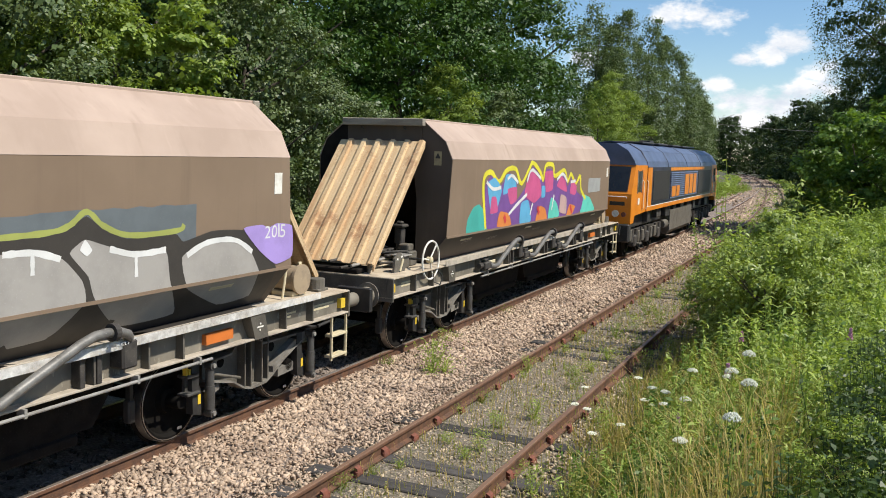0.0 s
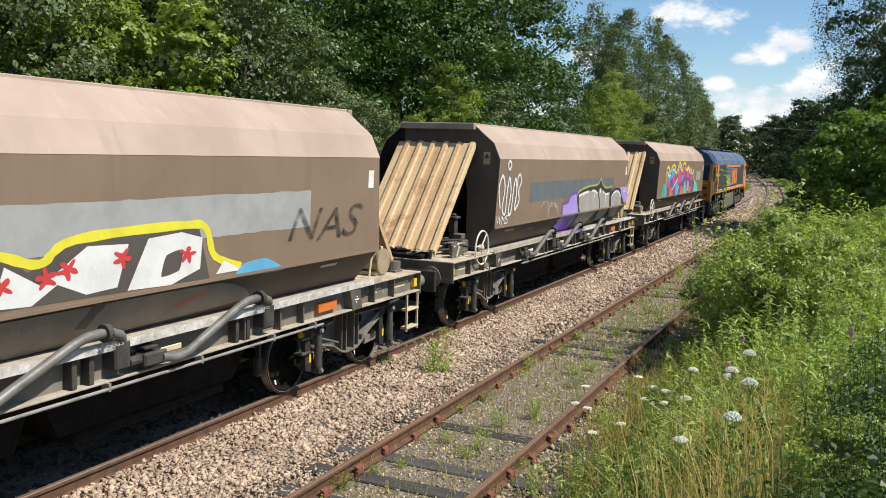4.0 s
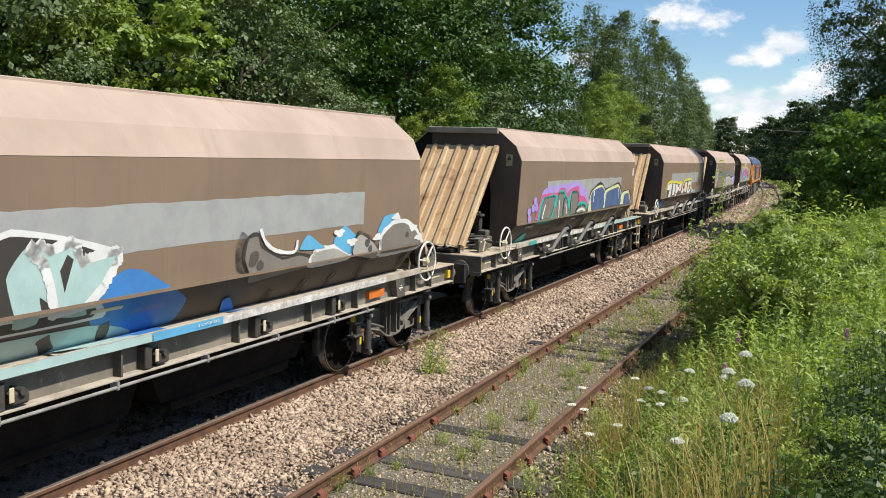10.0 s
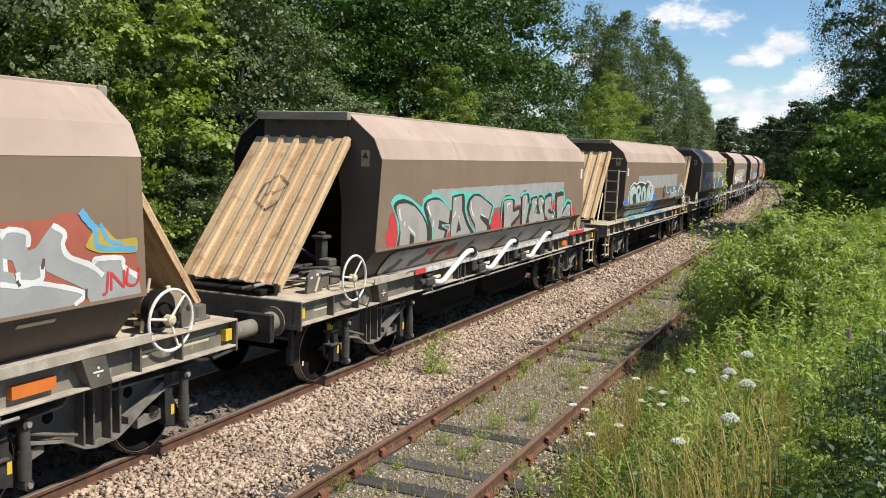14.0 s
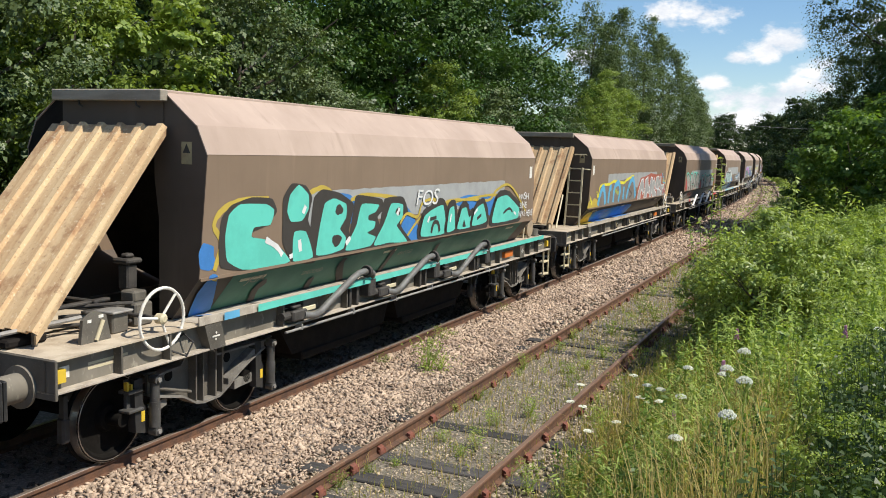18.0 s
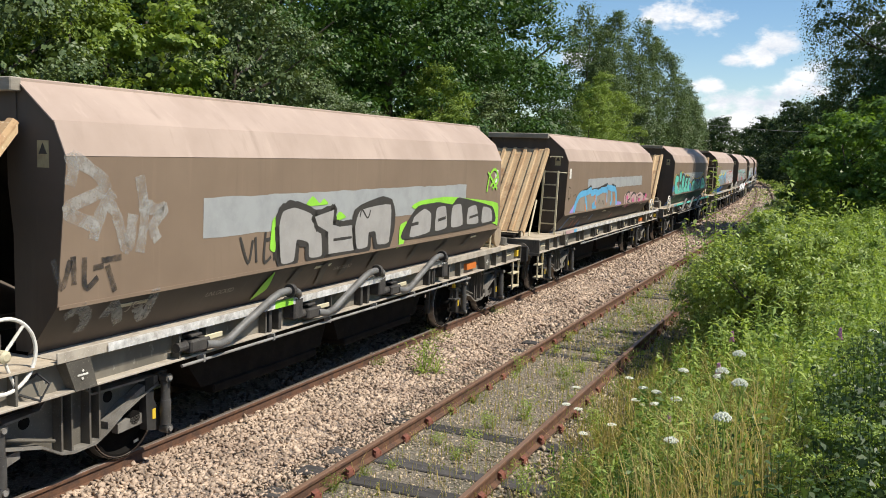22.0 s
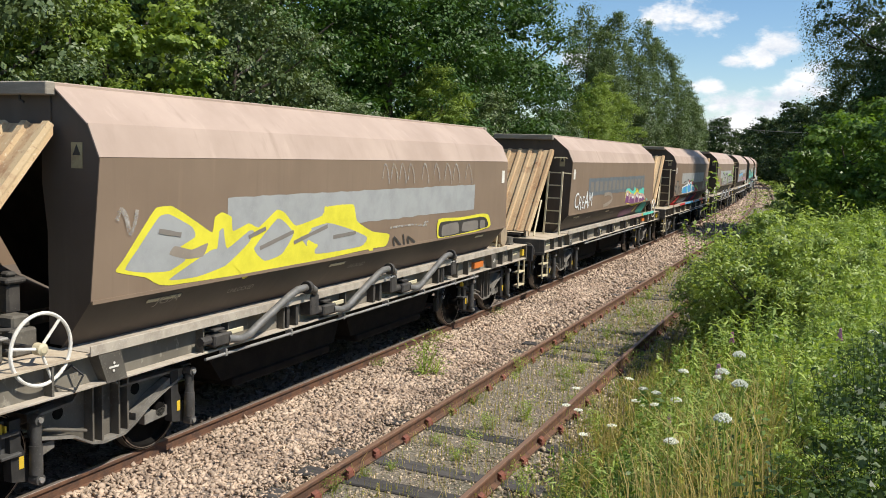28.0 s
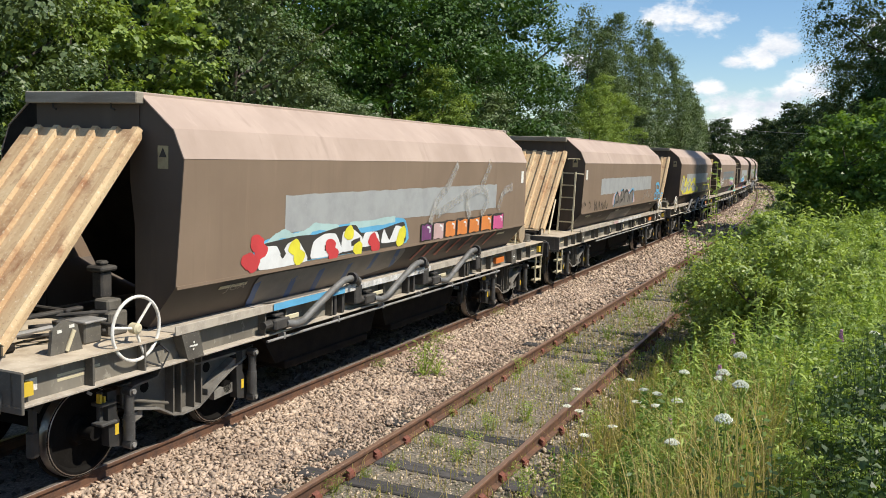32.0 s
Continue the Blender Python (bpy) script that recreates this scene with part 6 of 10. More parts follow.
    s.shape("mint", (1.1, 2.17), (1.21, 2.33), (1.31, 2.41), (1.46, 2.43), (1.73, 2.44), (1.78, 2.38), (1.83, 2.45), (2.01, 2.46), (2.22, 2.39), (2.27, 2.45), (2.56, 2.47), (2.8, 2.46), (2.89, 2.3), (2.84, 2.07), (3.06, 2.02), (3.26, 1.76), (2.27, 1.75), (1.15, 1.88))
    s.shape("mint", (3.03, 2.24), (3.13, 2.38), (3.25, 2.47), (3.48, 2.5), (3.74, 2.48), (3.84, 2.3), (3.84, 2.15), (3.99, 2.25), (4.11, 2.26), (4.4, 2.21), (4.5, 2.02), (4.55, 1.76), (3.16, 1.78), (3.11, 2.04))
    s.shape("black", (1.15, 2.07), (1.25, 2.33), (1.33, 2.38), (1.47, 2.4), (1.72, 2.41), (1.79, 2.33), (1.86, 2.42), (2.01, 2.43), (2.22, 2.36), (2.27, 2.28), (2.27, 2.39), (2.56, 2.45), (2.77, 2.43), (2.84, 2.29), (2.79, 2.03), (2.94, 2.04), (3.08, 1.93), (3.19, 1.74), (2.27, 1.75), (1.14, 1.87))
    s.shape("black", (3.07, 2.27), (3.1, 2.46), (3.26, 2.44), (3.48, 2.47), (3.71, 2.43), (3.78, 2.21), (3.8, 2.03), (4.04, 2.19), (4.19, 2.2), (4.36, 2.16), (4.43, 2), (4.48, 1.78), (3.23, 1.75))
    s.shape("silver", (1.25, 1.97), (1.4, 2.21), (1.37, 2.31), (1.44, 2.36), (1.73, 2.36), (1.72, 2.24), (1.58, 2.03), (1.64, 2.04), (1.94, 2), (1.99, 2.01), (1.83, 2.26), (1.85, 2.34), (1.94, 2.38), (2.11, 2.36), (2.25, 2.28), (2.23, 2.23), (2.14, 2.22), (2.12, 2.15), (2.32, 1.91), (2.36, 1.82), (1.81, 1.85), (1.28, 1.82), sharp=True)
    s.shape("silver", (2.32, 2.02), (2.31, 2.31), (2.52, 2.36), (2.77, 2.37), (2.78, 2.09), (2.54, 2.07), (2.57, 2.02), (2.79, 1.95), (2.82, 1.89), (2.72, 1.8), (2.38, 1.94), sharp=True)
    s.shape("silver", (2.84, 1.82), (2.82, 1.95), (2.92, 1.97), (3.05, 1.92), (3.11, 1.82), sharp=True)
    s.shape("silver", (3.32, 1.82), (3.2, 2.23), (3.25, 2.34), (3.73, 2.36), (3.76, 2.03), (3.65, 1.85), sharp=True)
    s.shape("silver", (3.67, 1.86), (4.03, 2.12), (4.24, 2.14), (4.34, 2.09), (4.36, 1.84), sharp=True)
    s.shape("mint", (1.62, 2.04), (1.7, 2.17), (1.77, 2.05), sharp=True)
    s.shape("red", (1.67, 2.07), (1.7, 2.12), (1.74, 2.07), sharp=True)
    s.shape("black", (3.99, 1.87), (4.02, 1.95), (4.05, 1.87), sharp=True)
    s.line("white", 0.035, (1.59, 2.29), (1.68, 2.27), (1.67, 2.2))
    s.line("white", 0.035, (2.06, 2.3), (2.15, 2.29))
    s.line("white", 0.04, (2.03, 2.18), (2.06, 2.1), (2.12, 2.05))
    s.line("white", 0.04, (2.68, 2.34), (2.69, 2.27))
    s.line("white", 0.04, (2.92, 1.9), (3.01, 1.87))
    s.line("white", 0.035, (3.63, 2.27), (3.69, 2.16), (3.69, 2.01))
    s.line("white", 0.035, (4.17, 2.1), (4.29, 2.05), (4.32, 1.88))
    s.line("mint", 0.05, (-0.43, 2.03), (-0.41, 2.36), (-0.16, 2.44), (0.28, 2.4), (0.38, 2.23))
    s.line("mint", 0.05, (0.62, 2.42), (0.83, 2.5), (1.17, 2.49), (1.27, 2.26))
    s.line("white", 0.035, (-0.15, 2.15), (-0.13, 2.3), (0.04, 2.31))
    s.line("white", 0.035, (0.93, 2.07), (0.95, 2.32), (1.02, 2.41))
    s.shape("silver", (-4.77, 1.23), (-4.85, 1.7), (-3.82, 1.73), (-1.69, 1.78), (4.48, 1.73), (5.03, 1.23), (-0.27, 1.23), (-2.73, 1.23))
    s.line("soot", 0.18, (-4.63, 1.23), (-4.38, 1.4), (-4.33, 1.54))
    s.line("soot", 0.18, (-3.88, 1.35), (-3.53, 1.51), (-3.45, 1.66))
    s.line("soot", 0.18, (-2.88, 1.28), (-2.79, 1.52), (-2.28, 1.6))
    s.line("soot", 0.18, (-1.69, 1.25), (-1.58, 1.52), (-1.46, 1.64))
    s.line("soot", 0.18, (0.08, 1.23), (0.02, 1.28), (0.32, 1.57))
    s.line("soot", 0.18, (1.16, 1.23), (1.29, 1.42), (1.25, 1.6))
    s.line("soot", 0.18, (2.36, 1.23), (2.61, 1.41), (2.56, 1.61))
    s.line("soot", 0.18, (3.79, 1.23), (4.04, 1.43), (4.24, 1.54))
    s.shape("red", (-3.47, 1.54), (-3.36, 1.68), (-3, 1.69), (-3.11, 1.49))
    s.shape("red", (-2.45, 1.38), (-2.39, 1.62), (-2.26, 1.64), (-2.17, 1.4))
    s.patch("red", -4.3, -3.92, 1.02, 1.215, 0.003)
    s.patch("veil", -3.92, 4.14, 1.02, 1.215, 0.003)
    s.patch("red", 4.33, 5.55, 1.02, 1.215, 0.003)
    for pipe in s.wagon.children:
        if pipe.name.startswith("air_pipe"):
            pipe.data = pipe.data.copy()
            pipe.data.materials[0] = INK["white"]
            tagged(pipe, "bent discharge pipe sprayed white")

    s = Spray(7)    # sky-blue strokes edged yellow, and white zigzag letters over rust red
    s.patch("grey", -3.51, 3.70, 2.26, 2.74)
    s.shape("gold", (-5.57, 1.84), (-5.46, 2.05), (-5.29, 1.98), (-4.94, 2.1), (-4.58, 2.04), (-4.43, 1.85))
    s.shape("ash", (-4.47, 1.86), (-4.16, 2.34), (-2.75, 2.48), (-0.2, 2.58), (0.26, 1.9))
    s.line("yellow", 0.08, (-4.54, 2.11), (-4.38, 2.39), (-4.05, 2.44), (-3.29, 2.45), (-2.75, 2.52), (-1.55, 2.45), (-1.07, 2.54), (-0.13, 2.65))
    s.line("yellow", 0.1, (-5.36, 2.14), (-5.18, 1.94))
    s.line("yellow", 0.06, (-4.73, 2.29), (-4.58, 2.09))
    s.line("sky", 0.18, (-4.52, 1.88), (-4.31, 2.2), (-4.04, 2.38), (-3.83, 2.19), (-3.7, 1.88))
    s.line("sky", 0.18, (-3.35, 1.9), (-3.27, 2.28), (-3.07, 2.36))
    s.line("sky", 0.18, (-2.75, 1.9), (-2.68, 2.32), (-2.23, 2.46), (-1.96, 2.25), (-2.11, 1.9))
    s.line("sky", 0.18, (-1.49, 1.93), (-1.44, 2.33))
    s.line("sky", 0.18, (-1.03, 1.95), (-0.74, 2.35), (-0.19, 2.53), (0.26, 1.95))
    s.line("olive", 0.1, (-2.59, 2.28), (-2.28, 2.16), (-2.08, 2.18))
    s.line("soot", 0.05, (-0.8, 2.26), (-0.31, 2.06), (-0.66, 1.96))
    s.shape("rust", (0.42, 1.85), (0.5, 2.2), (0.95, 2.56), (1.7, 2.6), (2.5, 2.68), (2.5, 1.85), sharp=True)
    s.shape("gold", (-5.23, 1.23), (-5.17, 1.65), (-4.59, 1.66), (-4.1, 1.23))
    s.shape("blue", (-4.04, 1.23), (-4.37, 1.66), (0.26, 1.68), (0.21, 1.23), (-2.43, 1.23))
    s.shape("rust", (2.47, 2.71), (3.17, 2.66), (3.88, 2.63), (4.38, 2.63), (4.41, 2.67), (4.68, 2.68), (4.81, 2.55), (4.9, 2.33), (5.36, 2.25), (5.47, 1.82), (4.42, 1.86), (3.86, 1.84), (2.47, 1.75), sharp=True)
    s.piece("grey", "white", 0.045, (0.6, 1.86), (0.72, 2.12), (1.05, 2.46), (1.32, 2.5), (1.5, 2.3), (1.62, 2.12), (1.4, 2.02), (1.3, 2.2), (1.12, 2.16), (1.0, 1.87), sharp=True)
    s.piece("grey", "white", 0.045, (1.62, 1.87), (1.78, 2.2), (1.72, 2.46), (2.1, 2.55), (2.22, 2.3), (2.5, 2.14), (2.36, 2.02), (2.1, 2.08), (2.06, 1.88), sharp=True)
    s.piece("grey", "white", 0.045, (2.6, 1.88), (2.5, 2.26), (2.66, 2.54), (2.92, 2.5), (2.98, 2.3), (3.22, 2.5), (3.4, 2.36), (3.3, 2.1), (3.7, 1.96), (3.74, 1.87), (3.1, 1.88), (2.94, 2.12), (2.86, 1.88), sharp=True)
    s.piece("grey", "white", 0.045, (3.5, 2.28), (3.62, 2.52), (3.88, 2.54), (3.9, 2.16), (3.66, 2.12), sharp=True)
    s.shape("grey", (3.87, 2.47), (3.95, 2.57), (4.12, 2.53), (4.13, 2.38), (4.21, 2.4), (4.38, 2.59), (4.52, 2.52), (4.48, 2.4), (4.55, 2.3), (4.95, 2.08), (5, 2.01), (4.84, 2.2), (4.87, 2.25), (5.17, 2.24), (5.23, 2.13), (5.4, 2.01), (5.44, 1.84), (4.8, 1.84), (4.73, 1.98), (4.31, 2.19), (4.3, 2.28), (4.26, 2.12), (4.05, 2.13), (3.98, 2.31), (3.87, 2.35), sharp=True)
    s.shape("grey", (3.86, 2.1), (4.06, 2.11), (4.25, 2.1), (4.73, 1.95), (4.65, 1.83), (3.86, 1.85), sharp=True)
    s.shape("grey", (3.87, 2.24), (3.99, 2.21), (4.03, 2.1), (3.86, 2.09), sharp=True)
    s.line("white", 0.045, (3.86, 2.52), (3.95, 2.57), (4.12, 2.53), (4.13, 2.41))
    s.line("white", 0.05, (4.38, 2.58), (4.51, 2.5), (4.49, 2.4), (4.56, 2.29), (4.8, 2.19), (4.95, 2.08))
    s.line("white", 0.05, (4.86, 2.2), (4.86, 2.24), (5.17, 2.22), (5.21, 2.13), (5.39, 2.02))
    s.line("white", 0.05, (4.27, 2.24), (4.26, 2.12), (4.06, 2.12), (4.03, 2.21))
    s.line("white", 0.045, (3.86, 2.13), (4.05, 2.09), (4.25, 2.09), (4.72, 1.95), (4.62, 1.85))
    s.line("soot", 0.03, (4.29, 2.3), (4.27, 2.21))
    s.line("soot", 0.03, (4.05, 2.09), (4.02, 2.14))
    s.line("soot", 0.03, (4.75, 1.98), (4.75, 1.89))
    s.shape("gold", (4.74, 2.36), (4.83, 2.5), (4.95, 2.53), (5.11, 2.4), (5.36, 2.4), (5.36, 2.26), (4.92, 2.29))
    s.line("sky", 0.07, (4.68, 2.69), (4.76, 2.6), (4.87, 2.5))
    s.line("sky", 0.05, (4.87, 2.49), (4.86, 2.39), (4.95, 2.33), (5.36, 2.29))
    s.line("sky", 0.04, (4.91, 2.56), (5.01, 2.4), (5.18, 2.36))
    s.tag("JNU", 4.95, 5.4, 1.95, 2.12, "red", 0.0)

    s = Spray(8)    # big mint letters with black shadows, green below
    s.patch("grey", -3.5, 3.64, 2.26, 2.72)
    s.shape("blue", (-5.54, 2.12), (-5.47, 2.23), (-5.3, 2.18), (-5.29, 2.08), (-5.24, 1.97), (-5.36, 1.92), (-5.51, 1.96))
    s.shape("blue", (-3.27, 2.56), (-3.07, 2.7), (-2.41, 2.64), (-2.09, 2.35), (-2.55, 2.22))
    s.shape("blue", (-1.4, 1.98), (-1.24, 2.39), (-0.68, 2.41), (-0.15, 1.97), (-0.02, 1.62), (-0.76, 1.65))
    s.shape("blue", (1.06, 2.38), (1.81, 2.5), (3.26, 2.39), (4.43, 2.17), (4.65, 1.86), (3.3, 2))
    s.patch("green", -4.9, 4.9, 1.23, 1.835, 0.004)
    s.line("gold", 0.07, (-5.28, 1.91), (-5.17, 2.21), (-5.3, 2.41), (-5.14, 2.58), (-4.8, 2.66), (-4.31, 2.66))
    s.line("gold", 0.07, (-3.53, 2.68), (-3.14, 2.76), (-2.86, 2.66))
    s.line("gold", 0.06, (-2.41, 2.57), (-1.94, 2.63), (-1.07, 2.55), (-0.83, 2.46))
    s.line("gold", 0.05, (-0.65, 1.92), (-0.16, 2.2), (0.59, 2.35), (1.82, 2.43), (3.25, 2.45), (4.42, 2.29))
    s.shape("black", (-5.17, 1.93), (-5.21, 2.28), (-5.17, 2.49), (-5, 2.62), (-4.64, 2.69), (-4.25, 2.66), (-4.14, 2.5), (-4.36, 2.34), (-4.69, 2.27), (-4.36, 2.14), (-4.01, 2.04), (-3.82, 1.8), (-4.29, 1.79))
    s.shape("black", (-4.02, 2.39), (-4.02, 2.66), (-3.85, 2.83), (-3.54, 2.8), (-3.38, 2.64), (-3.46, 2.36), (-3.32, 2.13), (-3.21, 1.76), (-3.77, 1.84), (-4.01, 2.11))
    s.shape("black", (-3.41, 1.84), (-3.39, 2.35), (-3.34, 2.64), (-3.14, 2.74), (-2.71, 2.68), (-2.33, 2.52), (-2.37, 2.33), (-2.43, 2.14), (-2.31, 1.97), (-2.59, 1.78))
    s.shape("black", (-2.59, 1.78), (-2.42, 2.06), (-2.29, 2.6), (-2.13, 2.63), (-1.51, 2.55), (-1.45, 2.4), (-1.62, 2.29), (-1.51, 2.11), (-1.6, 1.91), (-1.96, 1.77))
    s.shape("black", (-1.86, 1.82), (-1.55, 2.16), (-1.43, 2.55), (-0.84, 2.56), (-0.63, 2.32), (-0.85, 2.11), (-0.49, 1.86), (-0.3, 1.76))
    s.shape("mint", (-5.07, 2), (-5.11, 2.27), (-5.05, 2.51), (-4.85, 2.62), (-4.37, 2.6), (-4.2, 2.52), (-4.27, 2.35), (-4.58, 2.34), (-4.63, 2.23), (-4.36, 2.18), (-4.04, 2.04), (-3.84, 1.87), (-4.2, 1.82), (-4.79, 1.87))
    s.shape("mint", (-3.93, 2.49), (-3.88, 2.69), (-3.69, 2.81), (-3.47, 2.68), (-3.46, 2.5), (-3.6, 2.36), (-3.84, 2.36))
    s.shape("mint", (-3.77, 1.86), (-3.77, 2.22), (-3.5, 2.21), (-3.32, 1.87))
    s.shape("mint", (-3.25, 1.89), (-3.18, 2.26), (-3.08, 2.55), (-2.85, 2.61), (-2.53, 2.52), (-2.52, 2.34), (-2.67, 2.19), (-2.51, 2.06), (-2.57, 1.91), (-2.9, 1.87))
    s.shape("mint", (-2.51, 1.88), (-2.24, 2.2), (-2.1, 2.5), (-1.6, 2.47), (-1.69, 2.37), (-1.89, 2.33), (-1.89, 2.26), (-1.69, 2.23), (-1.72, 2.13), (-1.92, 2.08), (-1.66, 2), (-1.82, 1.88))
    s.shape("mint", (-1.71, 1.88), (-1.41, 2.19), (-1.21, 2.47), (-0.83, 2.44), (-0.82, 2.24), (-1, 2.12), (-0.61, 1.84), (-1.21, 1.88))
    s.blob("black", -2.71, 2.45, 0.1, 0.07, 3, 0.1)
    s.blob("black", -2.75, 2.04, 0.12, 0.08, 3, 0.1)
    s.blob("black", -0.98, 2.34, 0.08, 0.06, 3, 0.1)
    s.line("white", 0.07, (-4.36, 2.18), (-4.13, 2.07), (-4.01, 1.96))
    s.line("white", 0.07, (-3.65, 2.12), (-3.62, 1.97))
    s.line("white", 0.07, (-3.53, 2.54), (-3.59, 2.45))
    s.line("white", 0.07, (-3.83, 1.96), (-3.82, 1.9))
    s.line("white", 0.07, (-2.39, 2.05), (-2.51, 1.97))
    s.line("white", 0.07, (-0.94, 2.39), (-1.01, 2.29))
    s.line("gold", 0.05, (-0.9, 2.15), (-0.68, 2.29), (-0.3, 2.22), (-0.14, 2.43), (0.25, 2.48), (0.61, 2.38), (0.99, 2.43), (1.97, 2.41), (2.81, 2.37), (3.16, 2.54), (3.79, 2.64), (4.35, 2.43), (4.98, 2.04))
    s.piece("mint", "black", 0.1, (-0.14, 1.89), (-0.05, 2.2), (0.22, 2.3), (0.68, 2.36), (0.82, 1.88))
    s.piece("mint", "black", 0.1, (0.88, 1.89), (0.95, 2.28), (1.14, 2.31), (1.22, 1.92))
    s.piece("mint", "black", 0.1, (1.33, 1.91), (1.49, 2.25), (1.7, 2.27), (1.84, 2.09), (2.01, 2.14), (1.95, 1.91))
    s.piece("mint", "black", 0.1, (1.99, 1.93), (2.13, 2.21), (2.5, 2.31), (2.73, 1.97), (2.38, 1.92))
    s.piece("mint", "black", 0.1, (3.03, 1.91), (3.23, 2.37), (3.79, 2.42), (4.54, 2.13), (4.46, 1.92))
    s.line("black", 0.07, (0.24, 1.92), (0.32, 2.08), (0.49, 2.07), (0.57, 1.92))
    s.line("black", 0.06, (0.18, 2.15), (0.42, 2.17))
    s.line("black", 0.06, (2.22, 2.04), (2.43, 2.1))
    s.line("black", 0.05, (3.61, 2.07), (3.94, 2.15), (4.15, 2.06))
    s.shape("black", (1.55, 1.94), (1.61, 2.06), (1.7, 1.93))
    s.line("white", 0.05, (0.08, 2.11), (0.15, 2.2))
    s.line("white", 0.05, (0.99, 2.06), (1.03, 2.2))
    s.line("white", 0.05, (2.07, 2.14), (2.22, 2.22))
    s.line("white", 0.05, (4.22, 2.06), (4.37, 2.01))
    s.line("black", 0.13, (-4.15, 1.23), (-4.24, 1.48), (-4.12, 1.6))
    s.line("black", 0.13, (-2.93, 1.23), (-2.98, 1.46))
    s.line("black", 0.13, (-2.03, 1.23), (-2.38, 1.58), (-2.41, 1.75))
    s.line("black", 0.13, (-0.85, 1.23), (-0.89, 1.61), (-0.96, 1.74))
    s.line("black", 0.13, (0.98, 1.29), (0.82, 1.65))
    s.line("gold", 0.09, (-5.14, 1.33), (-5.22, 1.66), (-5.27, 1.84))
    s.shape("blue", (-5.27, 1.23), (-5.41, 1.61), (-5.38, 1.86), (-5.24, 1.85), (-4.93, 1.28))
    s.patch("sky", -5.17, -4.9, 1.02, 1.215, 0.003)
    s.patch("mint", -4.55, 6.2, 1.02, 1.215, 0.003)
    s.tag("FOS", -0.35, 0.45, 2.42, 2.66, "white").tag("WISH", 4.45, 5.1, 2.30, 2.44, "white", 0).tag("SINE", 4.55, 5.0, 2.12, 2.25, "white", 0).tag("WAS HERE", 4.5, 5.4, 1.94, 2.07, "white", 0)

    s = Spray(9)    # blue looping outline, and small pink letters
    s.patch("grey", -3.42, 3.71, 2.40, 2.71)
    s.shape("dust", (-4.66, 1.91), (-4.4, 2.24), (-4.02, 2.37), (-3.19, 2.38), (-0.91, 2.43), (-0.23, 2.38), (-0.02, 1.88), (-2.03, 1.83), (-3.48, 1.83))
    s.shape("lilac", (-5.06, 1.87), (-4.83, 1.99), (-4.66, 2.06), (-4.73, 1.92), (-4.79, 1.81))
    s.shape("lilac", (-0.02, 1.88), (0.16, 1.96), (0.75, 1.92), (0.68, 1.8), (0.28, 1.78))
    s.line("black", 0.09, (-4.21, 2.34), (-3.73, 2.39), (-3.41, 2.42), (-3.1, 2.49), (-2.99, 2.38), (-2.72, 2.4), (-2.35, 2.4), (-1.88, 2.44), (-1.22, 2.51), (-1.19, 2.38), (-0.66, 2.44), (-0.61, 2.48), (-0.14, 2.41))
    s.line("sky", 0.17, (-4.68, 1.85), (-4.53, 2.08), (-4.26, 2.26), (-3.93, 2.32), (-3.52, 2.33), (-3.1, 2.39), (-2.94, 2.31), (-2.54, 2.34), (-2.28, 2.3), (-1.81, 2.36), (-1.25, 2.37), (-1.19, 2.43), (-0.66, 2.38), (-0.13, 2.31), (0.07, 1.87))
    s.line("sky", 0.12, (-3.62, 2.24), (-3.52, 2.1), (-3.38, 1.86))
    s.line("sky", 0.12, (-2.47, 2.3), (-2.49, 2.08), (-2.84, 1.94), (-2.4, 1.92))
    s.line("sky", 0.11, (-1.22, 2.33), (-1.17, 1.97))
    s.line("sky", 0.11, (-0.66, 2.36), (-0.59, 2.01), (-0.75, 1.92))
    s.line("orange", 0.08, (-3.62, 2.03), (-3.49, 1.85))
    s.line("orange", 0.08, (-2.62, 2.24), (-2.49, 1.94))
    s.line("orange", 0.08, (-1.34, 2.26), (-1.23, 1.9))
    s.line("orange", 0.08, (-0.36, 2.2), (-0.11, 1.97))
    s.line("navy", 0.16, (-4.67, 1.23), (-4.72, 1.53), (-4.74, 1.74))
    s.line("navy", 0.16, (-2.97, 1.23), (-3.21, 1.41))
    s.line("navy", 0.16, (-2.16, 1.41), (-2.24, 1.63))
    s.line("rust", 0.07, (-3.87, 1.23), (-4.02, 1.56))
    s.line("rust", 0.07, (-3.43, 1.26), (-3.56, 1.57))
    s.line("rust", 0.07, (0.4, 1.53), (0.54, 1.32))
    s.line("ghost", 0.03, (-5.31, 2.46), (-5.3, 2.26), (-5.13, 2.25), (-5.08, 2.47), (-5.16, 2.5), (-5.3, 2.53))
    s.line("ghost", 0.03, (-5.3, 2.26), (-5.22, 2.17))
    s.line("ghost", 0.03, (-4.83, 2.28), (-4.62, 2.32), (-4.44, 2.19))
    s.line("ghost", 0.025, (-2.21, 1.99), (-2.08, 2.09), (-1.96, 1.95))
    s.line("ghost", 0.025, (-1.79, 1.95), (-1.65, 2.05), (-1.53, 1.91))
    s.shape("rose", (1.28, 1.71), (1.11, 2.1), (1.37, 2.18), (2.29, 2.2), (3.07, 2.1), (3.62, 2.16), (4.54, 1.94), (5.2, 1.85), (5.19, 1.69), (3.01, 1.75))
    s.line("black", 0.06, (1.38, 1.75), (1.29, 2.08), (1.77, 2.21), (1.97, 2), (1.61, 1.91), (2.19, 1.79))
    s.line("black", 0.06, (2.38, 1.75), (2.11, 2.04), (2.6, 2.16), (2.98, 1.99), (3, 1.79), (2.53, 1.73))
